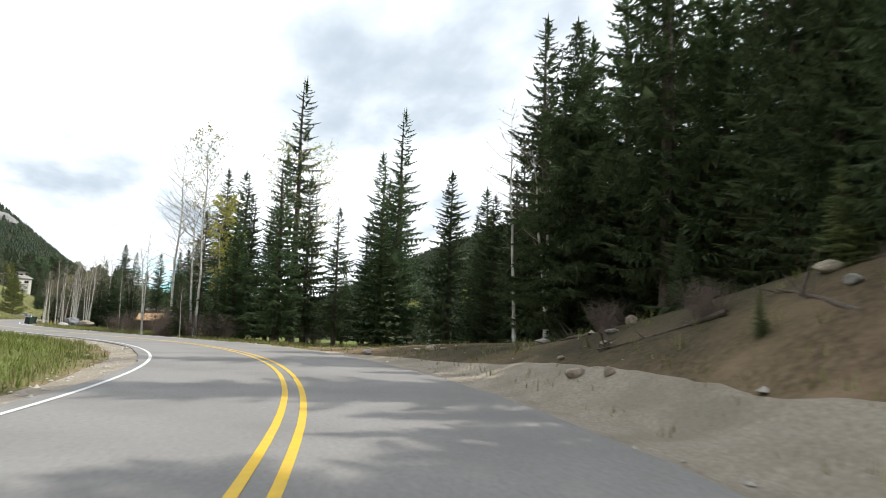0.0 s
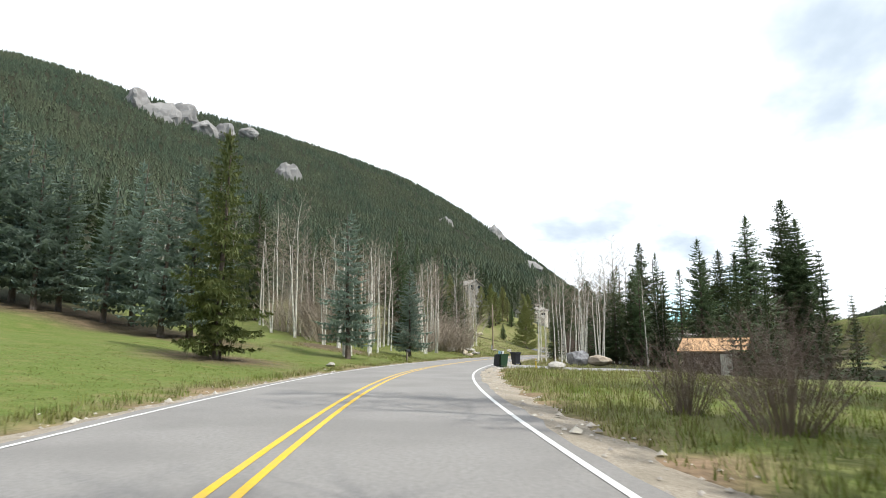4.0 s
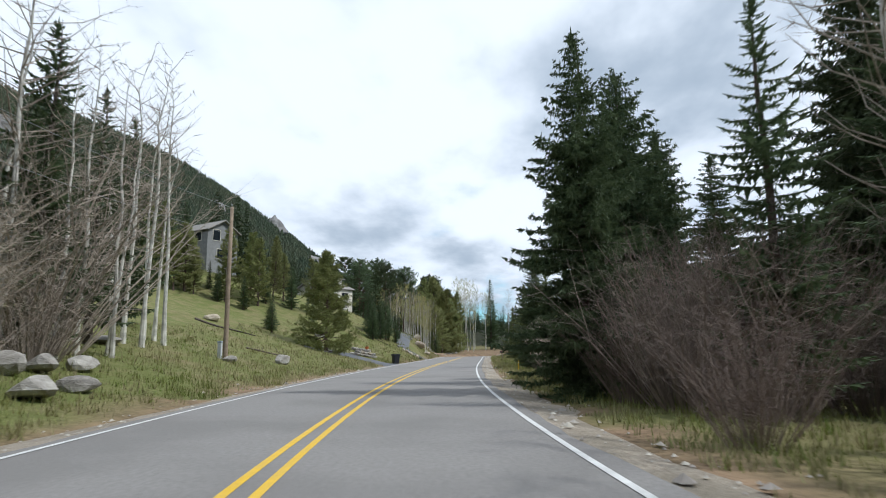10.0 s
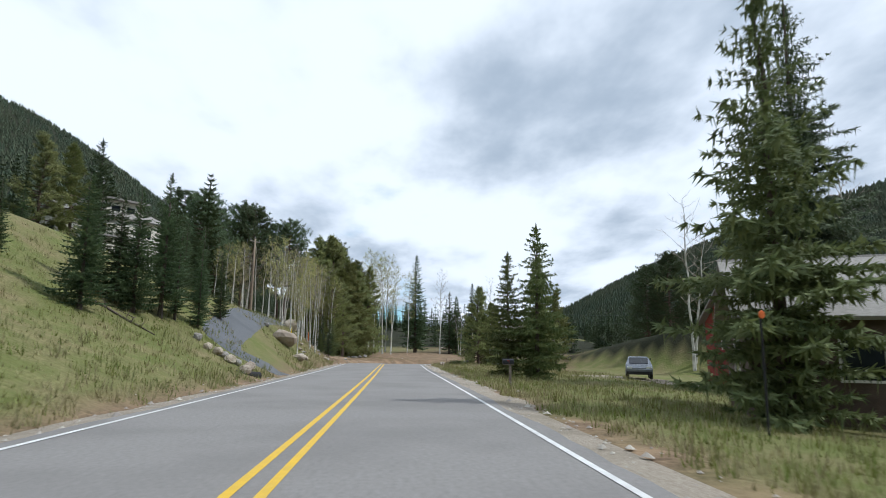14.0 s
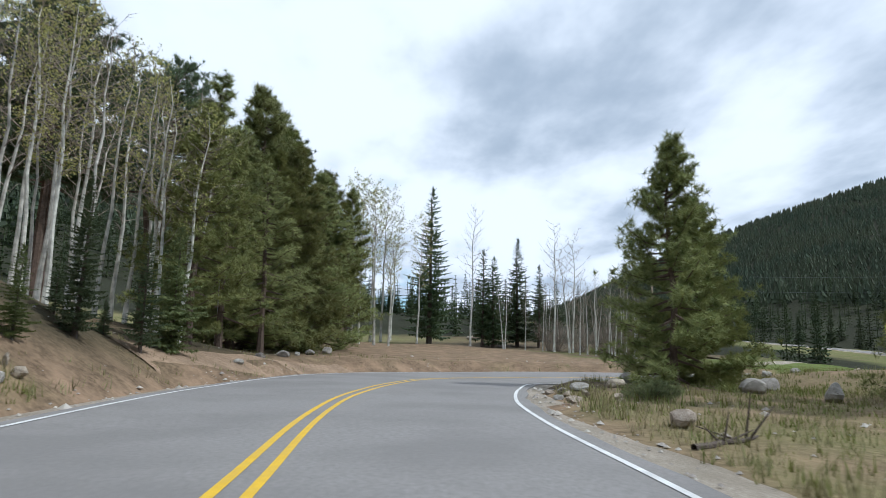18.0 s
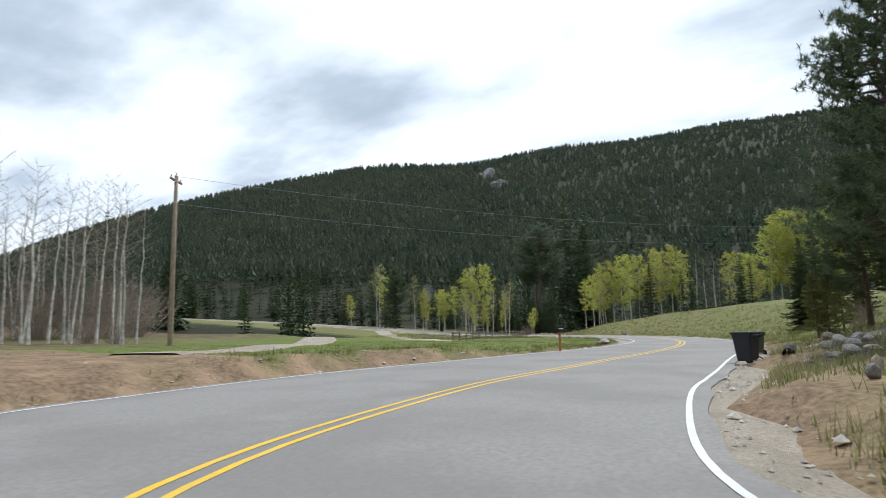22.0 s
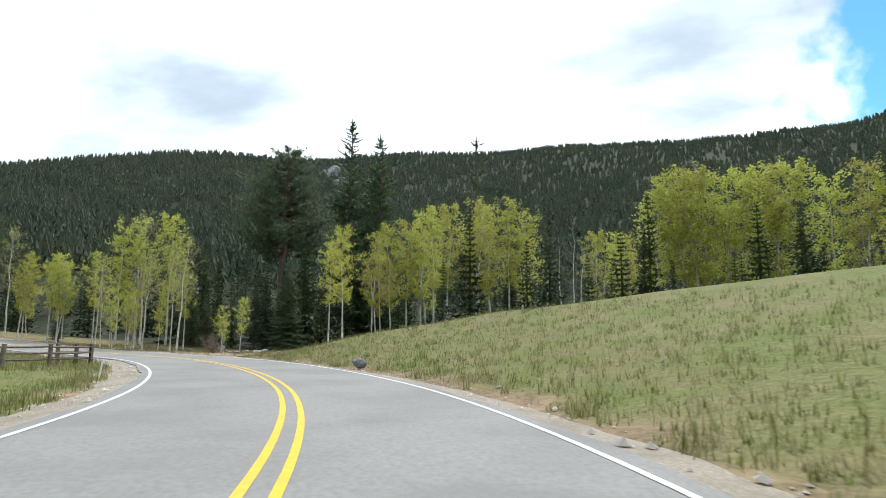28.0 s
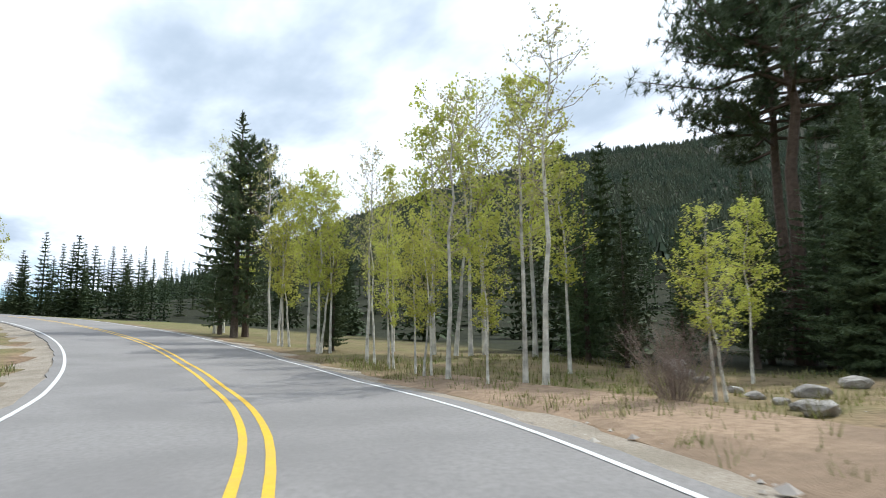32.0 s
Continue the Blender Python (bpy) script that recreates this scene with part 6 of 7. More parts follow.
def rail_fence(points):
    fence = empty("rail_fence", Matrix.Translation((*points[0], ground_z(*points[0]))), "grey split-rail fence along the lawn", "fence")
    o = Vector((*points[0], ground_z(*points[0])))
    for i, p in enumerate(points):
        z = ground_z(*p)
        bm = boxes(((p[0] - o.x, p[1] - o.y, z - o.z + .5), (.15, .15, 1.25), .02, Matrix.Rotation(.03 * (i % 3 - 1), 4, "X")))
        part("post", bm, WOOD_GREY, fence)
        if i:
            q = points[i - 1]
            for hgt in (.38, .68, .98):
                a = Vector((q[0], q[1], ground_z(*q) + hgt + .02 * math.sin(i * 3 + hgt * 9))) - o
                b = Vector((p[0], p[1], z + hgt + .02 * math.sin(i * 5 + hgt * 7))) - o
                v, f = tube([a, a.lerp(b, .5) + Vector((0, 0, -.015)), b], [.05, .055, .045], 6)
                part("rail", mesh_of("rail", v, f, WOOD_GREY), None, fence)


rail_fence([(61.0, 330.0), ] + [tuple(Vector((61.0, 330.0)).lerp(Vector((34.5, 326.6)), k / 11) + Vector((.35, 1.1)) * math.sin(k / 11 * 3.1)) for k in range(1, 12)])
rail_fence([(60.2, 331.4), (60.7, 330.7), (61.0, 330.0)])


# ---- stones ----
def stone_mesh(seed, mat, name="stone", cuts_n=9):
    rng = random.Random(seed)
    bm = bmesh.new()
    bmesh.ops.create_icosphere(bm, subdivisions=2, radius=1)
    cuts = [(rnd_dir(rng), rng.uniform(.5, .9)) for _ in range(cuts_n)]
    for v in bm.verts:
        for n, d in cuts:
            over = v.co.dot(n) - d
            if over > 0:
                v.co -= n * over * .92
        v.co *= 1 + .05 * noise.noise(v.co * 2.5 + Vector((seed, 0, 0)))
    me = bpy.data.meshes.new(name)
    bm.to_mesh(me)
    bm.free()
    me.materials.append(mat)
    return me


STONES = [stone_mesh(k, ROCK) for k in range(6)] + [stone_mesh(k + 20, ROCK_WARM) for k in range(6)]
stone_rng = random.Random(5)


def stone(x, y, w, h, warm=False, label="", name="boulder", parent=None, sink=.3, z=None):
    me = STONES[stone_rng.randrange(6) + (6 if warm else 0)]
    ob = new(name, me)
    zz = ground_z(x, y) if z is None else z
    ob.matrix_world = Matrix.Translation((x, y, zz + h * (.5 - sink * .5))) @ Matrix.Rotation(stone_rng.uniform(0, 6.28), 4, "Z") @ Matrix.Diagonal((w * .56, w * .48 * stone_rng.uniform(.8, 1.15), h * .58, 1))
    if parent:
        ob.parent = parent
        ob.matrix_parent_inverse = parent.matrix_world.inverted()
    else:
        tagged(ob, label or ("buff" if warm else "grey") + " weathered stone lying in the grass", "rock", "stones by the road")
    return ob


stone(-18.7, 100.5, 1.73, 0.69, False, 'large pale-topped boulder in tall roadside grass')
stone(-44.0, 245.2, 2.0, 1.5, True, 'large buff boulder beside a climbing driveway')
stone(-45.9, 260.1, 1.32, 1.41, True, 'large buff boulder on a grassy bank')
stone(22.7, 304.6, 1.21, 0.58, False, 'flat grey stone lying on the lawn')
for x, y, w, h, seed, mat, label in [(-20.9, 118.6, 2.5, 1.9, 51, ROCK_DARK, "dark grey jagged boulder at the edge of tall grass"), (-18.7, 118.9, 2.6, 1.5, 52, ROCK_WARM, "buff rounded boulder at the edge of tall grass")]:
    stone(x, y, w, h, False, label).data = stone_mesh(seed, mat, cuts_n=15)
dark = stone(62.8, 315.2, .78, .72, False, 'dark jagged boulder at the foot of a grassy slope')
dark.data = stone_mesh(44, ROCK_DARK, cuts_n=16)
for x, y, w, h, warm in [(-32.1, 91.0, 0.82, 0.36, 0), (-42.7, 142.2, 1.09, 0.87, 1), (-42.1, 142.3, 0.71, 0.57, 1), (-46.1, 149.8, 1.34, 0.77, 0), (-45.9, 151.1, 1.12, 0.69, 0), (-45.7, 152.7, 1.0, 0.61, 0), (-42.4, 143.6, 0.8, 0.49, 1), (-44.3, 145.1, 1.1, 0.76, 1), (-46.1, 144.4, 1.94, 0.86, 0), (-43.3, 147.4, 1.4, 0.68, 0), (-45.7, 145.3, 1.1, 0.62, 0), (-43.6, 149.5, 1.02, 0.54, 0), (-50.3, 161.3, 1.53, 0.49, 0), (-58.5, 190.7, 1.75, 0.7, 1), (-45.2, 171.4, 1.11, 0.74, 0), (-46.2, 165.7, 0.8, 0.4, 0)]:
    stone(x, y, w, h, bool(warm))
for x, y, w, h, warm in [(-51.6, 204.7, 1.44, 1.04, 0), (-42.6, 244.1, 1.19, 0.64, 1), (-42.3, 224.7, 0.66, 0.49, 1), (-43.3, 225.7, 0.6, 0.46, 1), (-44.0, 226.0, 0.62, 0.47, 1), (-44.5, 226.1, 0.57, 0.43, 1), (-42.6, 226.9, 0.63, 0.48, 1), (-43.1, 226.3, 0.57, 0.43, 0), (-43.7, 226.3, 0.57, 0.43, 0), (-45.4, 227.1, 0.6, 0.45, 0), (-46.2, 264.7, 0.81, 0.4, 1), (-42.9, 312.3, 1.44, 1.1, 0), (-29.4, 264.7, 0.54, 0.43, 1), (-19.5, 277.5, 1.12, 0.64, 0), (-21.3, 275.7, 1.02, 0.63, 0), (-19.8, 273.4, 0.75, 0.84, 0), (-42.3, 300.1, 0.9, 0.69, 0)]:
    stone(x, y, w, h, bool(warm))
for x, y, w, h, warm in [(-25.0, 278.4, 0.76, 0.53, 0), (-26.6, 275.6, 0.97, 0.38, 1), (-28.6, 273.6, 0.68, 0.33, 0), (-29.7, 272.1, 0.38, 0.2, 0), (-29.2, 273.5, 0.33, 0.21, 0), (-29.2, 273.4, 0.42, 0.25, 0), (-20.5, 363.0, 2.0, 0.85, 1), (0.4, 287.6, 0.25, 0.2, 0), (-1.3, 287.3, 0.33, 0.22, 0), (-1.9, 287.9, 0.36, 0.21, 0), (-2.4, 287.4, 0.35, 0.22, 0), (6.3, 288.7, 0.58, 0.39, 1), (5.8, 289.5, 0.36, 0.19, 1), (6.1, 289.1, 0.38, 0.2, 1), (87.2, 343.2, 0.81, 0.42, 0), (86.6, 342.2, 0.59, 0.26, 0), (84.9, 340.2, 0.48, 0.22, 0), (83.6, 339.0, 0.46, 0.23, 0)]:
    stone(x, y, w, h, bool(warm))
for x, y, w, h, warm in [(82.7, 338.0, 0.4, 0.19, 0), (82.0, 337.2, 0.62, 0.25, 0), (81.4, 336.6, 0.49, 0.23, 0), (90.1, 345.4, 1.02, 0.48, 0), (81.2, 336.6, 0.72, 0.36, 0), (85.1, 338.5, 0.79, 0.37, 0), (81.6, 334.8, 0.74, 0.35, 0), (88.5, 338.9, 0.88, 0.41, 0), (8.4, 288.6, 0.23, 0.12, 1), (9.4, 288.2, 0.25, 0.11, 0), (9.5, 288.4, 0.25, 0.17, 1), (8.4, 288.5, 0.21, 0.11, 0), (7.8, 288.4, 0.23, 0.16, 1), (7.6, 288.6, 0.19, 0.1, 0), (8.3, 288.2, 0.21, 0.16, 0), (9.0, 288.7, 0.17, 0.16, 0), (8.2, 288.8, 0.2, 0.12, 0), (7.6, 288.6, 0.22, 0.14, 0)]:
    stone(x, y, w, h, bool(warm))
for x, y, w, h, warm in [(8.4, 288.5, 0.24, 0.12, 1), (8.3, 288.4, 0.19, 0.14, 1), (9.4, 288.4, 0.24, 0.17, 0), (8.3, 289.0, 0.22, 0.13, 1), (8.1, 288.4, 0.2, 0.1, 0), (9.3, 288.6, 0.16, 0.13, 0), (7.9, 288.6, 0.16, 0.12, 0), (9.3, 288.6, 0.26, 0.16, 0), (8.5, 288.7, 0.22, 0.15, 1), (9.7, 288.3, 0.26, 0.18, 1), (8.3, 288.4, 0.2, 0.16, 1), (8.6, 288.4, 0.19, 0.1, 1), (8.2, 288.8, 0.15, 0.15, 1), (8.5, 288.1, 0.15, 0.12, 0), (7.9, 288.6, 0.18, 0.1, 1), (8.0, 288.8, 0.15, 0.11, 0), (6.1, 2.9, 0.31, 0.13, 1), (10.3, 7.6, 0.47, 0.25, 1)]:
    stone(x, y, w, h, bool(warm))
for x, y, w, h, warm in [(8.5, 13.5, 0.22, 0.12, 1), (10.4, 28.2, 0.47, 0.26, 1), (8.6, 4.5, 0.44, 0.27, 0), (6.6, -3.4, 0.42, 0.2, 1), (7.6, 11.4, 0.52, 0.27, 1), (9.7, 4.3, 0.38, 0.28, 0), (9.0, 12.3, 0.39, 0.19, 1), (9.3, 4.4, 0.17, 0.11, 0), (8.0, 3.5, 0.34, 0.17, 0), (6.8, 0.6, 0.23, 0.23, 1), (9.5, 6.6, 0.28, 0.21, 0), (4.8, -2.0, 0.24, 0.25, 0), (7.0, 2.6, 0.22, 0.19, 1), (11.2, 19.0, 0.53, 0.25, 0), (5.0, -5.0, 0.54, 0.26, 1), (9.6, 28.1, 0.48, 0.16, 1), (7.6, 10.3, 0.3, 0.29, 1), (4.1, -4.8, 0.22, 0.26, 1)]:
    stone(x, y, w, h, bool(warm))
for x, y, w, h, warm in [(6.3, 3.9, 0.54, 0.18, 1), (4.6, -2.9, 0.22, 0.24, 1), (6.0, -4.2, 0.25, 0.3, 1), (10.5, 13.3, 0.31, 0.3, 1), (7.3, 2.6, 0.16, 0.18, 1), (10.6, 27.1, 0.35, 0.11, 1), (6.5, 2.8, 0.24, 0.27, 1), (7.7, -4.6, 0.38, 0.3, 1), (9.9, 27.0, 0.47, 0.25, 1), (5.4, -2.1, 0.5, 0.28, 0), (8.9, 5.5, 0.47, 0.23, 0), (10.0, 13.4, 0.42, 0.15, 0), (7.4, 28.9, 0.54, 0.29, 0), (7.6, -4.6, 0.2, 0.29, 0), (-42.7, 246.7, 0.44, 0.28, 0), (-42.9, 267.0, 0.15, 0.38, 1), (-42.5, 265.9, 0.51, 0.34, 0), (-45.3, 259.6, 0.24, 0.31, 1)]:
    stone(x, y, w, h, bool(warm))
for x, y, w, h, warm in [(-44.9, 265.9, 0.36, 0.27, 1), (-44.3, 246.7, 0.37, 0.36, 0), (-43.4, 249.7, 0.5, 0.27, 1), (-45.2, 264.8, 0.19, 0.27, 1), (-43.2, 263.7, 0.26, 0.26, 0), (-42.5, 247.7, 0.43, 0.37, 1), (-45.2, 256.8, 0.5, 0.14, 0), (-43.2, 250.8, 0.53, 0.24, 0), (-45.3, 250.8, 0.23, 0.16, 1), (-44.0, 254.8, 0.56, 0.32, 1), (-44.0, 254.8, 0.37, 0.32, 1), (-43.0, 247.7, 0.53, 0.22, 0), (-44.3, 268.2, 0.45, 0.29, 1), (-43.8, 267.0, 0.56, 0.21, 0), (-44.4, 263.7, 0.35, 0.16, 0), (-44.5, 255.8, 0.21, 0.14, 1), (-42.7, 264.8, 0.56, 0.22, 1), (-44.3, 254.8, 0.19, 0.23, 0)]:
    stone(x, y, w, h, bool(warm))
for x, y, w, h, warm in [(-44.5, 250.8, 0.3, 0.2, 1), (-45.6, 245.7, 0.52, 0.34, 0), (-42.6, 267.0, 0.41, 0.26, 1), (-44.9, 267.0, 0.59, 0.15, 0), (-9.6, 285.0, 0.43, 0.35, 1), (-6.2, 286.8, 0.42, 0.37, 0), (-15.2, 286.2, 0.3, 0.3, 0), (-7.1, 286.8, 0.33, 0.35, 1), (-13.9, 287.6, 0.23, 0.27, 0), (-10.5, 286.6, 0.58, 0.29, 1), (-16.7, 282.1, 0.59, 0.38, 0), (-15.4, 286.8, 0.27, 0.18, 0), (-7.0, 285.1, 0.22, 0.19, 1), (-6.2, 287.9, 0.51, 0.31, 0), (-6.2, 287.4, 0.39, 0.16, 1), (-17.9, 284.8, 0.2, 0.14, 0), (-14.3, 283.4, 0.47, 0.32, 0), (-6.1, 284.7, 0.47, 0.28, 0)]:
    stone(x, y, w, h, bool(warm))
for x, y, w, h, warm in [(-8.9, 286.0, 0.38, 0.16, 0), (-13.1, 287.5, 0.23, 0.36, 1)]:
    stone(x, y, w, h, bool(warm))


def stone_wall(a, b, rows=3):
    a, b = Vector(a), Vector(b)
    w = empty("stone_wall", Matrix.Translation((a.x, a.y, ground_z(a.x, a.y))), "low dry-stone retaining wall of rough grey blocks", "wall")
    bpy.context.view_layer.update()
    L = (b - a).length
    for r in range(rows):
        u = .15 * (r % 2)
        while u < 1 - .12 * r:
            p = a.lerp(b, u)
            s = stone_rng.uniform(.35, .6)
            stone(p.x + stone_rng.uniform(-.06, .06), p.y + .1 * r, s * 1.15, .34, r == 1 and stone_rng.random() < .3, name="block", parent=w, sink=0, z=ground_z(p.x, p.y) + .27 * r - .05)
            u += s * .92 / L
    return w


stone_wall((-45.88, 195.62), (-44.08, 199.31))


def flower_pot(x, y, z):
    p = empty("flower_pot", Matrix.Translation((x, y, z)), "terracotta flower pot standing on a stone wall", "plant pot")
    part("pot", lathe([(.13, 0), (.19, .26), (.215, .27), (.215, .33), (.185, .33), (.17, .27)], 20), TERRACOTTA, p, smooth=False)
    part("soil", lathe([(.0, .27), (.175, .27), (.175, .285), (.0, .29)], 16), DIRT, p)
    tw = Pile()
    rng = random.Random(3)
    for k in range(40):
        d = rnd_dir(rng, 1.2)
        tw.tri(Vector((.01, 0, .28)), Vector((-.01, 0, .28)), Vector((0, 0, .28)) + d * rng.uniform(.15, .4))
    part("dry_stalk", tw.mesh("dry_stalk", DRY_BLADE), None, p)


flower_pot(-44.80, 197.83, ground_z(-44.80, 197.83) + .75)


def culvert(x, y, turn, label):
    c = empty("culvert_pipe", Matrix.Translation((x, y, ground_z(x, y) + .02)) @ Matrix.Rotation(radians(turn), 4, "Z") @ Matrix.Rotation(radians(4), 4, "Y"), label, "pipe")
    bm = bmesh.new()
    seg = 18
    rings = [[bm.verts.new((xx, r * math.cos(2 * math.pi * k / seg), r * math.sin(2 * math.pi * k / seg))) for k in range(seg)] for xx, r in ((-1.2, .19), (.4, .19), (.4, .165), (-1.2, .165))]
    for a, b in zip(rings, rings[1:]):
        for k in range(seg):
            bm.faces.new((a[k], a[(k + 1) % seg], b[(k + 1) % seg], b[k]))
    part("pipe", bm, RUBBER, c)


culvert(-2.6, 289.6, 182, "black plastic culvert pipe end in the ditch")
culvert(-42.04, 225.27, 60, "dark culvert pipe end below a driveway")


def log(x, y, length, r, turn, label):
    rng = random.Random(int(x * 7 + y))
    g = empty("fallen_log", Matrix.Translation((x, y, ground_z(x, y) + r * .6)) @ Matrix.Rotation(radians(turn), 4, "Z"), label, "log")
    dx, dy = math.cos(radians(turn)), math.sin(radians(turn))
    pts = [(u * length, rng.uniform(-.1, .1), ground_z(x + u * length * dx, y + u * length * dy) - ground_z(x, y)) for u in np.linspace(0, 1, 6)]
    v, f = tube(pts, [r, r * .9, r * .8, r * .65, r * .5, r * .3], 7)
    part("stem", mesh_of("stem", v, f, BARK_GREY), None, g)
    for k in range(6):
        u = rng.uniform(.3, 1)
        b = Vector((u * length, 0, pts[int(u * 5)][2]))
        v, f = tube([b, b + rnd_dir(rng, .6) * rng.uniform(.3, .9)], [.025, .008], 4)
        part("branch_stub", mesh_of("branch_stub", v, f, BARK_GREY), None, g)


log(8.6, 6.0, 2.6, .05, 60, 'dead branch lying on the cut bank')
log(9.4, 9.0, 3.4, .06, 100, 'grey broken limb on the bare bank')
log(10.3, 15.0, 3.0, .06, 75, 'fallen branch at the top of the bank')
log(7.9, 3.2, 1.8, .04, 20, 'short dead branch on brown soil')
log(-58.97, 188.31, 7, 0.12, -20, 'grey fallen tree trunk lying across the meadow')
log(-48.99, 175.12, 3, 0.08, 20, 'short weathered branch lying in dry grass')
log(-49.77, 223.23, 4, 0.08, -10, 'dead branch lying on the grassy bank')
log(-30.28, 262.53, 2, 0.06, 30, 'small dead branch beside the road edge')
log(-25.70, 136.88, 3, 0.06, 40, 'dead branch leaning in the roadside brush')


# ---- houses ----
def window_part(parent, m, w, h, frame_mat=WHITE_BOARD, panes=2):
    """A window set in a wall plane: frame, panes and sill, m maps x along the wall, y outward, z up."""
    fr = part("window", boxes(((0, .02, h / 2 + .04), (w + .16, .06, .08)), ((0, .02, -h / 2 - .04), (w + .16, .06, .08)), ((-w / 2 - .04, .02, 0), (.08, .06, h)), ((w / 2 + .04, .02, 0), (.08, .06, h))), frame_mat, parent)
    fr.matrix_local = m
    for k in range(panes):
        part("pane", boxes(((-w / 2 + (k + .5) * w / panes, .012, 0), (w / panes - .05, .02, h))), GLASS, fr)


def gable(bm, w, d, h, rise):
    """A body of w by d with gable ends on the x sides."""
    pts = [(-w / 2, -d / 2), (w / 2, -d / 2), (w / 2, d / 2), (-w / 2, d / 2)]
    low = [bm.verts.new((x, y, -1.5)) for x, y in pts]
    top = [bm.verts.new((x, y, h)) for x, y in pts]
    ra, rb = bm.verts.new((-w / 2, 0, h + rise)), bm.verts.new((w / 2, 0, h + rise))
    for k in range(4):
        bm.faces.new((low[k], low[(k + 1) % 4], top[(k + 1) % 4], top[k]))
    bm.faces.new((top[0], top[1], rb, ra))
    bm.faces.new((top[2], top[3], ra, rb))
    bm.faces.new((top[3], top[0], ra))
    bm.faces.new((top[1], top[2], rb))
    return bm


def roof_slopes(parent, w, d, h, rise, mat, over=.5, rows=0):
    for sgn in (-1, 1):
        run = math.hypot(d / 2, rise)
        an = math.atan2(rise, d / 2) * sgn
        bm = boxes(((0, 0, 0), (w + 2 * over, run + over, .14), .02))
        ob = part("roof", bm, mat, parent)
        ob.matrix_local = Matrix.Translation((0, sgn * (-d / 4 - over * .25), h + rise / 2 - over * .25 * rise / (d / 2) + .1)) @ Matrix.Rotation(an, 4, "X")


def house(name, x, y, turn, w, d, h, rise, wall_mat, roof_mat, label, windows=(), category="house", zup=0.0, door=None, chimney=None):
    b = empty(name, Matrix.Translation((x, y, ground_z(x, y) + zup)) @ Matrix.Rotation(radians(turn), 4, "Z"), label, category)
    part("wall", gable(bmesh.new(), w, d, h, rise), wall_mat, b)
    roof_slopes(b, w, d, h, rise, roof_mat)
    for face, u, z, ww, hh, n in windows:
        if face == "front":
            m = Matrix.Translation((u, -d / 2, z)) @ Matrix.Rotation(math.pi, 4, "Z")
        elif face == "back":
            m = Matrix.Translation((u, d / 2, z))
        elif face == "left":
            m = Matrix.Translation((-w / 2, u, z)) @ Matrix.Rotation(math.pi / 2, 4, "Z")
        else:
            m = Matrix.Translation((w / 2, u, z)) @ Matrix.Rotation(-math.pi / 2, 4, "Z")
        window_part(b, m, ww, hh, panes=n)
    if door:
        part("door", boxes(((door, -d / 2 - .02, 1.0), (.95, .06, 2.05), .01)), WHITE_BOARD, b)
    if chimney:
        part("chimney", boxes(((chimney, d * .12, h + rise * .8 + .4), (.7, .7, 1.6), .03)), GREY_SIDING, b)
    return b


WH = house("white_house", -64.67, 257.03, 48, 9, 6.5, 6.4, 1.2, WHITE_BOARD, ROOF_GREY, "cream three-storey hillside house with a covered deck", (("front", -2.2, 5.2, 2.4, .9, 4), ("front", 2.6, 3.0, 1.6, 1.2, 2), ("front", 2.6, 5.2, 1.6, .9, 2), ("left", 0, 5.0, 1.4, 1.0, 2), ("left", 0, 2.6, 1.4, 1.2, 2)))
part("upper_storey", boxes(((1.0, 1.2, 7.6), (5.5, 3.5, 2.2), .02)), WHITE_BOARD, WH)
part("upper_roof", boxes(((1.0, 1.1, 8.8), (6.3, 4.4, .2), .03)), ROOF_GREY, WH)
for k in range(3):
    window_part(WH, Matrix.Translation((-.6 + 1.5 * k, -.55, 7.9)) @ Matrix.Rotation(math.pi, 4, "Z"), .9, .6, panes=1)
part("deck", boxes(((-1.2, -4.4, 2.35), (6.4, 2.4, .2), .01)), WHITE_BOARD, WH)
part("porch_roof", boxes(((-1.2, -4.4, 4.35), (7.0, 2.9, .16), .02, Matrix.Rotation(radians(9), 4, "X"))), ROOF_GREY, WH)
for sx in (-4.2, -1.2, 1.8):
    part("porch_post", boxes(((sx, -5.45, 2.1), (.2, .2, 5.2), .02)), WHITE_BOARD, WH)
part("deck_rail", boxes(((-1.2, -5.5, 3.3), (6.4, .08, .1), .01), ((-1.2, -5.5, 2.62), (6.4, .06, .08), .01)), WHITE_BOARD, WH)
for k in range(26):
    part("baluster", boxes(((-4.3 + k * .25, -5.5, 2.95), (.07, .04, .62))), WHITE_BOARD, WH)

GH = house("grey_house", -74.6, 224.0, -27, 6.4, 5.6, 5.3, 1.6, GREY_SIDING, ROOF_GREY, "grey gabled house high among pines on the hillside", (("right", -1.2, 4.6, 1.3, 1.6, 1), ("right", 1.4, 4.6, 1.3, 1.6, 1), ("right", 0, 1.8, 2.0, 1.4, 2), ("front", 1, 4.4, 1.6, 1.3, 2), ("front", -2, 2, 1.6, 1.3, 2), ("left", 0, 4.6, 1.6, 1.4, 2)))
house("shed", -7.84, 117.84, -11, 4.8, 4.0, 2.3, 1.0, BROWN_SIDING, ROOF_TAN, "low brown shed with a tan roof beyond tall grass", (), "shed", door=1.2)
house("brown_house", -16.09, 213.27, -25, 14, 8, 2.9, 2.2, BROWN_SIDING, ROOF_GREY, "dark single-storey house with a pale grey roof", zup=.7, windows= (("front", -4, 1.6, 1.1, 1.2, 1), ("front", 1.5, 1.6, 1.8, 1.2, 2), ("front", 5, 1.6, 1.4, 1.2, 2), ("left", 0, 1.6, 1.4, 1.2, 2)), chimney=2.0)
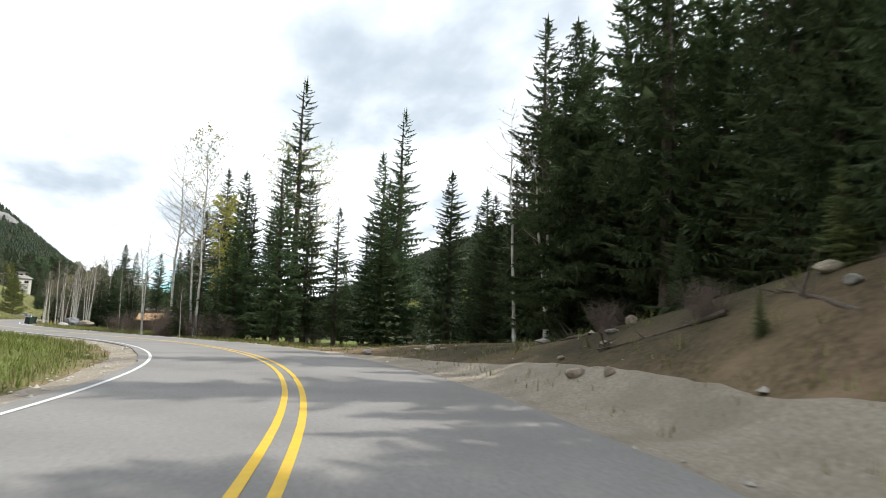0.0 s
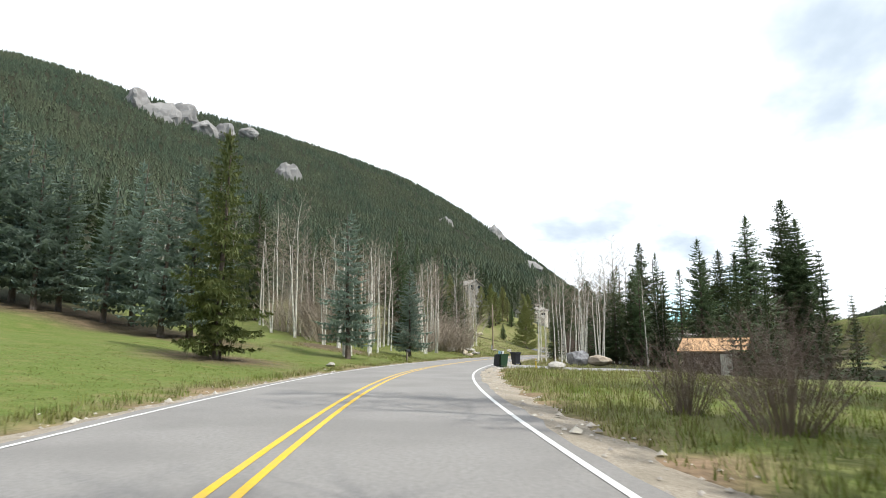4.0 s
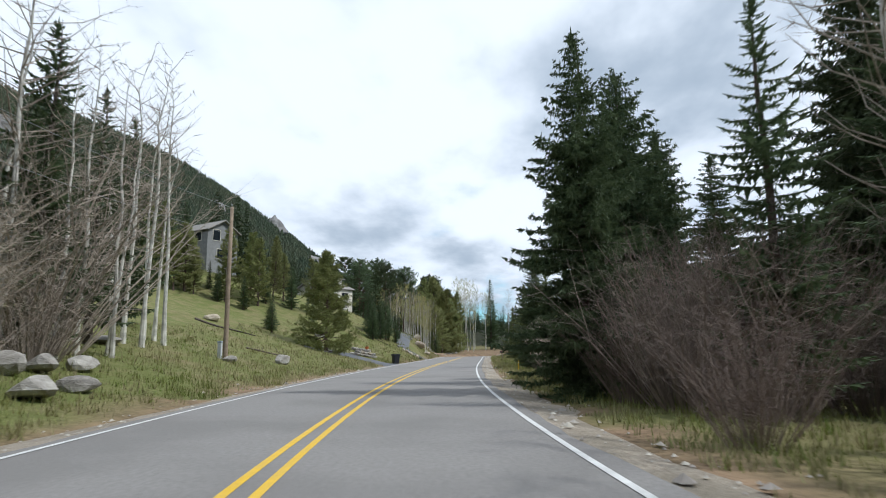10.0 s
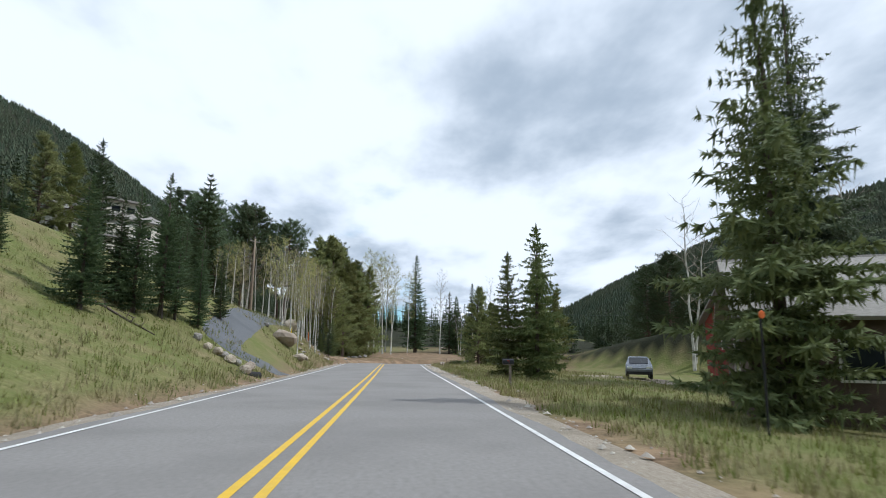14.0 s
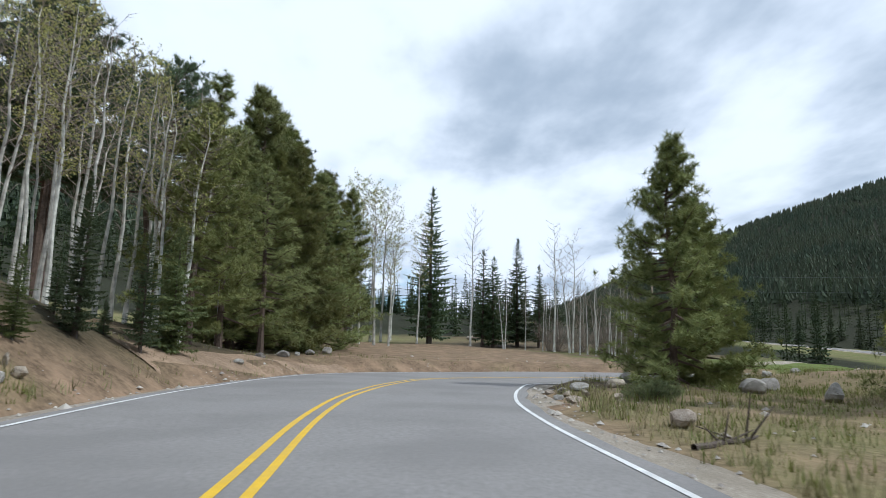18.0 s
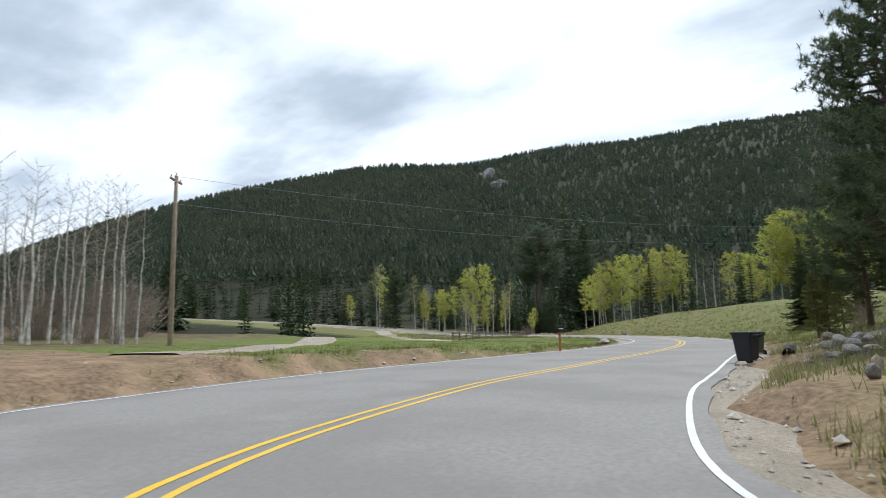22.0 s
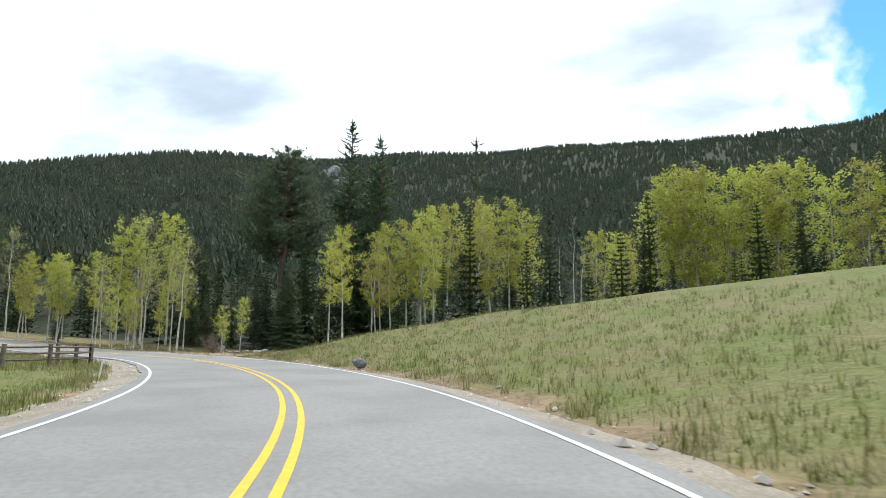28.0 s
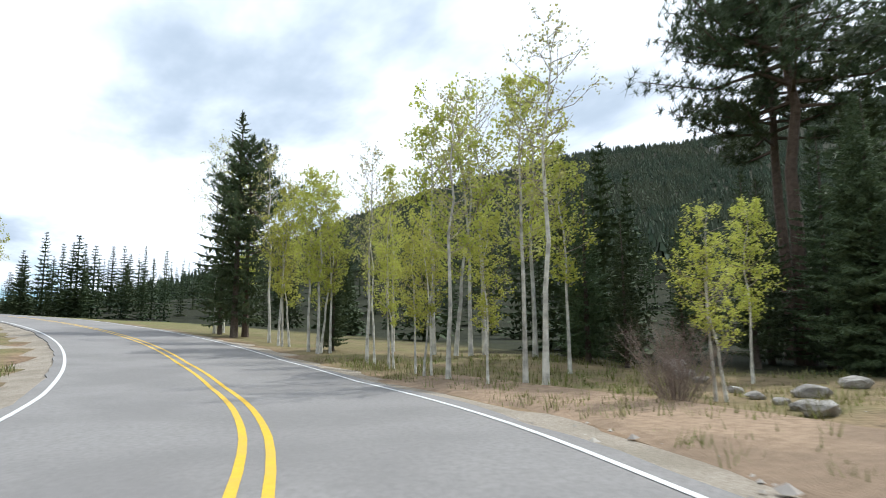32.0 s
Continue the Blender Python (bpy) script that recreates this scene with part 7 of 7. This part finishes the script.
house("red_barn", -8.81, 234.61, -3, 7, 6, 4.6, 2.2, BARN_RED, ROOF_GREY, "red board barn with a pale roof behind spruces", (("left", 0, 3.2, 1.0, 1.0, 2),), "barn")
house("cabin", 172.0, 426.0, 30, 8, 6, 2.6, 2.0, GREY_SIDING, ROOF_GREY, "small grey cabin among trees across the valley", zup=4.0, windows=(("front", -1.5, 1.5, 1.2, 1.1, 2), ("front", 1.8, 1.5, 1.2, 1.1, 2)))


# ---- parked car ----
def parked_car(x, y, turn):
    c = empty("parked_car", Matrix.Translation((x, y, ground_z(x, y) + .06)) @ Matrix.Rotation(radians(turn), 4, "Z"), "silver-grey car parked on the meadow lane", "car")
    bm = bmesh.new()
    prof = [(-2.2, .35), (-2.25, .75), (-2.1, .98), (-1.2, 1.05), (-.55, 1.55), (1.2, 1.6), (1.95, 1.1), (2.2, .98), (2.22, .4)]
    sides = [[bm.verts.new((px, s * (.9 if pz < 1.2 else .68), pz)) for px, pz in prof] for s in (-1, 1)]
    n = len(prof)
    for k in range(n):
        bm.faces.new((sides[0][k], sides[0][(k + 1) % n], sides[1][(k + 1) % n], sides[1][k]))
    bm.faces.new(sides[0][::-1])
    bm.faces.new(sides[1])
    bmesh.ops.bevel(bm, geom=list(bm.edges), offset=.05, segments=2, affect="EDGES")
    part("body", bm, CAR_GREY, c)
    part("windscreen", boxes(((-.9, 0, 1.31), (.04, 1.3, .68), .0, Matrix.Rotation(radians(53), 4, "Y"))), GLASS, c)
    for s in (-1, 1):
        part("side_window", boxes(((.3, s * .80, 1.3), (1.7, .03, .4), 0, Matrix.Rotation(radians(-s * 26), 4, "X"))), GLASS, c)
        part("headlight", boxes(((-2.2, s * .65, .82), (.06, .35, .14), .02)), LABEL_WHITE, c, "clear headlight")
        for xx in (-1.4, 1.4):
            wh = lathe([(.1, -.1), (.3, -.1), (.34, -.07), (.34, .07), (.3, .1), (.1, .1)], 18)
            bmesh.ops.rotate(wh, verts=wh.verts, cent=(0, 0, 0), matrix=Matrix.Rotation(math.pi / 2, 3, "X"))
            bmesh.ops.translate(wh, verts=wh.verts, vec=(xx, s * .82, .34))
            w = part("wheel", wh, RUBBER, c)
            rim = lathe([(.18, -.105), (.2, -.11), (.2, .11), (.18, .105)], 14)
            bmesh.ops.rotate(rim, verts=rim.verts, cent=(0, 0, 0), matrix=Matrix.Rotation(math.pi / 2, 3, "X"))
            bmesh.ops.translate(rim, verts=rim.verts, vec=(xx, s * .82, .34))
            part("rim", rim, GREY_METAL, w)
    part("bumper", boxes(((-2.25, 0, .45), (.12, 1.7, .22), .04)), RUBBER, c)


parked_car(-17.01, 238.71, 69)


ISLAND_STONE = stone_mesh(53, ROCK_WARM, cuts_n=18)
for x, y, w, h in [(-29.3, 272.6, .55, .4), (-29.6, 270.9, .7, .45), (-30.2, 268.9, .4, .28), (-29.6, 273.7, .5, .35), (-28.9, 272.0, .6, .5), (-28.7, 269.6, .35, .25), (-28.2, 271.1, .45, .35)]:
    stone(x, y, w * .75, h * .55, True, "pale angular stone on the island inside the bend").data = ISLAND_STONE
for x, y, w, h in [(-2.6, 288.5, .4, .3), (-2.2, 288.2, .55, .4), (-1.3, 287.6, .5, .35), (-5.5, 288.4, .3, .22), (-5.9, 288.9, .28, .2), (-3.6, 287.8, .45, .3), (-6.6, 288.2, .35, .24), (-1.9, 287.4, .35, .3), (-4.5, 287.9, .3, .25)]:
    stone(x, y, w, h, False, "pale stone on the shady ditch bank")
for x, y, w, h in [(-41.3, 284.5, .5, .35), (-40.9, 288.6, .7, .45), (-40.2, 294.6, .6, .4), (-39.6, 299.3, .9, .6), (-41.6, 281.4, .45, .3), (-40.6, 291.7, .4, .3)]:
    stone(x, y, w, h, False, "dark shaded stone at the foot of a pine bank")


def juniper(x, y, h, r):
    """A low evergreen shrub: many short needle tufts over a few creeping stems."""
    rng = random.Random(int(x * 10))
    bush = empty("juniper", Matrix.Translation((x, y, ground_z(x, y))), "low bright green juniper in dry grass", "shrub")
    stems, pile = Pile(), Pile()
    for k in range(26):
        an, q = k * 2.4, math.sqrt((k + .5) / 26)
        tip = Vector((r * q * math.cos(an), r * q * math.sin(an), h * (1.05 - .6 * q * q) * rng.uniform(.7, 1)))
        v, f = tube([(0, 0, -.03), tip * .5, tip], [.02, .014, .006], 4)
        stems.add(v, f)
        for j in range(14):
            tuft(pile, rng, tip * rng.uniform(.55, 1.05) + rnd_dir(rng) * .12, .12)
    part("stems", stems.mesh("stems", BARK_PINE), None, bush)
    tagged(part("foliage", pile.mesh("foliage", NEEDLE_GREEN), None, bush), kind="stuff")


juniper(-27.4, 270.6, .5, .9)
juniper(-26.6, 271.8, .45, .7)

# ---- grass, litter and pebbles along the road ----
DRIVES = [(-24, 101.8, -13.7, 109.6, 6.6), (-42.5, 194, -50, 192.2, 5.5), (-42, 232, -46.4, 240.6, 3.2), (1.6, 290.5, 6.5, 270, 4.4)]


def grass_field():
    rng = np.random.default_rng(8)
    n = 120000
    idx = rng.integers(np.argmax(WHEN > -1.5), np.argmax(WHEN > 35), n)
    d = 5.1 + 15.0 * rng.random(n) ** 1.7
    sgn = rng.choice([-1, 1], n)
    xy = ROAD[idx] + WAY[idx] * rng.random(n)[:, None] + (sgn * (d + np.where(sgn > 0, ROAD_L[idx], ROAD_W[idx])))[:, None] * LEFT[idx]
    cov = cover_of(xy)
    dist, _, near = nearest(xy)
    mown = np.where(sgn > 0, np.interp(WHEN[near], [3, 5, 7.5, 8.6, 10, 11, 21.5, 22.4, 29, 31], [.5, 1, 1, .4, 1, 0, 0, 1, 1, .6]), np.interp(WHEN[near], [2, 3, 4], [.3, .6, 0]))
    luck, clump = rng.random(n), waves(xy, 3.1, 61)
    paved = np.zeros(n, bool)
    for ax, ay, bx, by, w in DRIVES:
        a, b = np.array((ax, ay)), np.array((bx, by))
        u = np.clip(((xy - a) @ (b - a)) / ((b - a) @ (b - a)), 0, 1)[:, None]
        paved |= np.linalg.norm(xy - a - u * (b - a), axis=1) < w / 2 + .1
    keep = ~paved & (dist > 4.95) & ~((cov[:, 1] > .75) & (luck < .9)) & ~((cov[:, 2] > .6) & (luck < .8)) & (luck > .3 * cov[:, 1] - .15 * clump)
    xy, cov, dist, mown, clump = xy[keep], cov[keep], dist[keep], mown[keep], clump[keep]
    n = len(xy)
    i = np.clip(np.searchsorted(GX, xy[:, 0]) - 1, 0, len(GX) - 2)
    j = np.clip(np.searchsorted(GY, xy[:, 1]) - 1, 0, len(GY) - 2)
    u, v = (xy[:, 0] - GX[i]) / (GX[i + 1] - GX[i]), (xy[:, 1] - GY[j]) / (GY[j + 1] - GY[j])
    z = (GZ[i, j] * (1 - u) + GZ[i + 1, j] * u) * (1 - v) + (GZ[i, j + 1] * (1 - u) + GZ[i + 1, j + 1] * u) * v - .02
    tall = np.where((mown > .6) & (dist > 6.2), .07, rng.uniform(.1, .34, n) * (1 + .35 * clump)) * rng.uniform(.7, 1.25, n)
    is_dry = rng.random(n) < cov[:, 0] * .8 + np.where(dist < 6.1, .3, 0)
    for name, mask, mat, label in (("green_grass", ~is_dry, GRASS_BLADE, "green roadside grass in loose tufts"), ("dry_grass", is_dry, DRY_BLADE, "straw-coloured dry roadside grass")):
        p, zz, h = np.repeat(xy[mask], 5, 0), np.repeat(z[mask], 5), np.repeat(tall[mask], 5)
        m = len(p)
        p = p + rng.uniform(-.16, .16, (m, 2))
        a, lean, w = rng.uniform(0, 6.28, m), rng.uniform(.1, .7, m), rng.uniform(.008, .02, m)
        c, s = np.cos(a), np.sin(a)
        verts = np.empty((m, 3, 3))
        verts[:, 0] = np.stack([p[:, 0] - s * w, p[:, 1] + c * w, zz], 1)
        verts[:, 1] = np.stack([p[:, 0] + s * w, p[:, 1] - c * w, zz], 1)
        verts[:, 2] = np.stack([p[:, 0] + c * lean * h, p[:, 1] + s * lean * h, zz + h * rng.uniform(.7, 1.15, m)], 1)
        tagged(new(name, soup(name, verts, mat)), label, "grass", kind="stuff")


def pebbles():
    rng = np.random.default_rng(9)
    pile = Pile()
    n = 7000
    idx = rng.integers(np.argmax(WHEN > -1), np.argmax(WHEN > 33), n)
    sgn = rng.choice([-1, 1], n)
    d = 4.05 + 1.2 * rng.random(n) + np.where(rng.random(n) < .35, 7 * rng.random(n), 0)
    xy = ROAD[idx] + WAY[idx] * rng.random(n)[:, None] + (sgn * (d + np.where(sgn > 0, ROAD_L[idx], ROAD_W[idx])))[:, None] * LEFT[idx]
    cov = cover_of(xy)
    dist = nearest(xy)[0]
    for k in range(n):
        if dist[k] < 3.95 or (dist[k] > 6 and cov[k, 1] < .4):
            continue
        x, y = xy[k]
        r = rng.uniform(.015, .05) * (1 if rng.random() < .9 else 2.6)
        base = max(ground_z(x, y), ROAD_Z[idx[k]] - .02 - .15 * (dist[k] - 3.8) / 1.6 if dist[k] < 5.4 else -99)
        c = np.array((x, y, base + r * .3))
        a = rng.uniform(0, 6.28)
        ring = [tuple(c + (r * rng.uniform(.8, 1.3) * math.cos(a + q * 1.257), r * rng.uniform(.7, 1.2) * math.sin(a + q * 1.257), r * rng.uniform(-.2, .2))) for q in range(5)]
        n0 = len(pile.v)
        pile.v += ring + [tuple(c + (0, 0, r * .7))]
        pile.f += [(n0 + q, n0 + (q + 1) % 5, n0 + 5) for q in range(5)]
    tagged(new("loose_stone", pile.mesh("loose_stone", shade("pebble", (.3, .27, .23), (.5, .46, .41), 3, .9, 0, island=.25))), "scattered loose stones on shoulders and banks", "gravel", kind="stuff")


grass_field()
pebbles()


# ---- woods on the slopes ----
def conifer_shape(seed, h, r, gap, whorl, steps):
    """Triangles of one forest spruce, its foot at the origin."""
    rng = random.Random(seed)
    pile, z = Pile(), h * .07
    v, f = tube([(0, 0, -.4), (0, 0, h * .5), (0, 0, h * .96)], [.16, .11, .03], 4)
    pile.add(v, f)
    while z < h * .97:
        u = z / h
        a0 = rng.uniform(0, 6.28)
        for k in range(whorl):
            if rng.random() < .12:
                continue
            an = a0 + 6.283 * k / whorl + rng.uniform(-.35, .35)
            L = r * ((1 - u) ** .85 + .04) * rng.uniform(.6, 1.2)
            needle_branch(pile, rng, Vector((0, 0, z)), Vector((math.cos(an), math.sin(an), .3 * u)), L, max(.25, L * .42), .35 * rng.uniform(.6, 1.3) * (1 - u * .8), steps, fine=False)
        z += gap * (1 - .4 * u) * rng.uniform(.8, 1.2)
    verts = np.array([tuple(q) for q in pile.v])
    return np.array([[verts[f[0]], verts[f[q]], verts[f[q + 1]]] for f in pile.f for q in range(1, len(f) - 1)])


def stamp(shapes, places, rng):
    """Every shape set out at its share of the places (x, y, z, scale)."""
    out = []
    for k, tri in enumerate(shapes):
        rows = places[k::len(shapes)]
        a, s = rng.uniform(0, 6.28, len(rows)), rows[:, 3]
        wide = s * rng.uniform(.8, 1.2, len(rows))
        x = tri[None, :, :, 0] * np.cos(a)[:, None, None] - tri[None, :, :, 1] * np.sin(a)[:, None, None]
        y = tri[None, :, :, 0] * np.sin(a)[:, None, None] + tri[None, :, :, 1] * np.cos(a)[:, None, None]
        v = np.stack([x * wide[:, None, None] + rows[:, 0, None, None], y * wide[:, None, None] + rows[:, 1, None, None], tri[None, :, :, 2] * s[:, None, None] + rows[:, 2, None, None]], -1)
        out.append(v.reshape(-1, 3, 3))
    return np.concatenate(out)


def woods():
    rng = np.random.default_rng(12)
    lo, hi = ROAD.min(0) - 190, ROAD.max(0) + 190
    cand = rng.uniform(lo, hi, (9500, 2))
    cov, (d, sgn, idx) = cover_of(cand), nearest(cand)
    when = WHEN[idx]
    near_at, mid_at = [], []
    for k in range(len(cand)):
        x, y = cand[k]
        if cov[k, 2] < .7 or d[k] > 185 or d[k] < 13:
            continue
        keep = .6
        if sgn[k] > 0 and 9.5 < when[k] < 16 and d[k] < 75:
            keep = .5 if d[k] > 46 else .1
        if sgn[k] < 0 and 11.5 < when[k] < 21.5:
            keep = .0
        if sgn[k] > 0 and 19.3 < when[k] < 22.5 and d[k] < 90:
            keep = .08
        if rng.random() > keep:
            continue
        h = rng.uniform(7, 15)
        (near_at if d[k] < 62 else mid_at).append((x, y, ground_z(x, y) - .2, h / 12))
    close = [conifer_shape(s, 12, r, .62, 6, 3) for s, r in ((301, 2.1), (302, 1.7), (303, 2.4), (304, 1.9))]
    middle = [conifer_shape(s, 12, r, 1.25, 5, 2) for s, r in ((311, 2.0), (312, 1.7), (313, 2.3))]
    mat = shade("wood needles", (.05, .08, .04), (.12, .155, .075), .35, .85, 0, through=.1, large=((.075, .085, .04), .03, .6))
    far_mat = shade("wooded slope needles", (.034, .053, .033), (.072, .093, .055), .05, .9, 0, island=.3, large=((.08, .09, .05), .012, .7))
    near_at, mid_at = np.array(near_at), np.array(mid_at)
    tagged(new("conifer_wood", soup("conifer_wood", np.concatenate([stamp(close, near_at, rng), stamp(middle, mid_at, rng)]), mat)), "dark conifer wood on the valley sides", "forest", kind="stuff")
    # the mountains
    spots = []
    for centre, table in (WEST, EAST):
        tab = np.array(table)
        tab = tab[np.argsort(tab[:, 0])]
        n = 34000
        az = rng.uniform(max(tab[:, 0].min(), -140), min(tab[:, 0].max(), 100), n)
        far = np.interp(az, tab[:, 0], tab[:, 2])
        rad = 185 + (far + 40 - 185) * rng.uniform(0, 1, n) ** .75
        xs, ys = centre[0] - rad * np.sin(np.radians(az)), centre[1] + rad * np.cos(np.radians(az))
        pts = np.stack([xs, ys], 1)
        dd = nearest(pts)[0]
        thin = waves(pts, 170, 41) + .5 * waves(pts, 60, 42)
        for k in np.nonzero((dd > 150) & (thin < 1.1))[0]:
            z = ground_z(xs[k], ys[k])
            if z > 6:
                spots.append((xs[k], ys[k], z - .8, rng.uniform(6.5, 12.5) / 12))
    tiny = []
    for s in (1, 2, 3):
        r2, pile = np.random.default_rng(s), Pile()
        low_conifer(pile, r2, 0, 0, 0, 12, (3.0, 3.6, 2.6)[s - 1], 4, 4)
        v = np.array([tuple(q) for q in pile.v])
        tiny.append(np.array([[v[q] for q in f] for f in pile.f]))
    tagged(new("mountain_forest", soup("mountain_forest", stamp(tiny, np.array(spots), rng), far_mat)), "dark conifer forest covering the mountainsides", "forest", kind="stuff")
    print("woods", len(near_at), len(mid_at), len(spots), [len(c) for c in close + middle + tiny])


def low_conifer(pile, rng, x, y, z, h, r, tiers, sides):
    a0 = rng.random() * 6.28
    for t in range(tiers):
        u = t / tiers
        zc = z + h * (.10 + .9 * u)
        top = min(z + h * 1.0, zc + h * (1.45 / tiers))
        rr = r * (1 - u) ** .9 * (.85 + .3 * rng.random())
        for k in range(sides):
            a = a0 + t * .9 + 6.283 * k / sides
            q = 3.1416 / sides * 1.25
            lo = zc - rr * .28 * (.5 + rng.random())
            pile.tri((x, y, top), (x + rr * math.cos(a - q), y + rr * math.sin(a - q), lo + rr * .15), (x + rr * 1.08 * math.cos(a + q * .2), y + rr * 1.08 * math.sin(a + q * .2), lo))


woods()


def crag(x, y, w, h, turn, seed):
    """A bare rock outcrop on the mountainside."""
    bm = bmesh.new()
    bmesh.ops.create_icosphere(bm, subdivisions=4, radius=1)
    rng = random.Random(seed)
    cuts = [(rnd_dir(rng), rng.uniform(.45, .85)) for _ in range(16)]
    for v in bm.verts:
        for n, dd in cuts:
            over = v.co.dot(n) - dd
            if over > 0:
                v.co -= n * over * .9
        v.co *= 1 + .22 * noise.noise(v.co * 1.8 + Vector((seed, 0, 0))) + .12 * noise.noise(v.co * 5 + Vector((0, seed, 0)))
    me = bpy.data.meshes.new("rock_outcrop")
    bm.to_mesh(me)
    bm.free()
    me.materials.append(CRAG)
    ob = new("rock_outcrop", me)
    ob.matrix_world = Matrix.Translation((x, y, ground_z(x, y) - h * .12)) @ Matrix.Rotation(radians(turn), 4, "Z") @ Matrix.Diagonal((w * .55, w * .5, h * .75, 1))
    tagged(ob, "bare grey rock outcrop high on the forested mountain", "rock", "mountain outcrops")


CRAG = shade("mountain rock", (.22, .21, .205), (.37, .355, .34), .12, .95, .9, .5, large=((.12, .115, .11), .05, .6))
crag(-793, 670, 62, 46, 10, 11)
crag(-763, 683, 64, 52, 20, 0)
crag(-782, 742, 66, 48, 65, 11)
crag(-736, 748, 66, 46, 20, 5)
crag(-717, 773, 60, 40, 30, 11)
crag(-731, 841, 50, 26, 75, 8)
crag(-403, 1188, 45, 43, 20, 1)
crag(-298, 1099, 40, 33, 74, 5)
crag(-388, 919, 26, 21, 55, 1)
crag(-542, 728, 46, 40, 0, 8)
crag(795, 748, 36, 26, 30, 12)
crag(901, -91, 56, 56, 60, 4)
crag(734, 690, 32, 19, 0, 15)
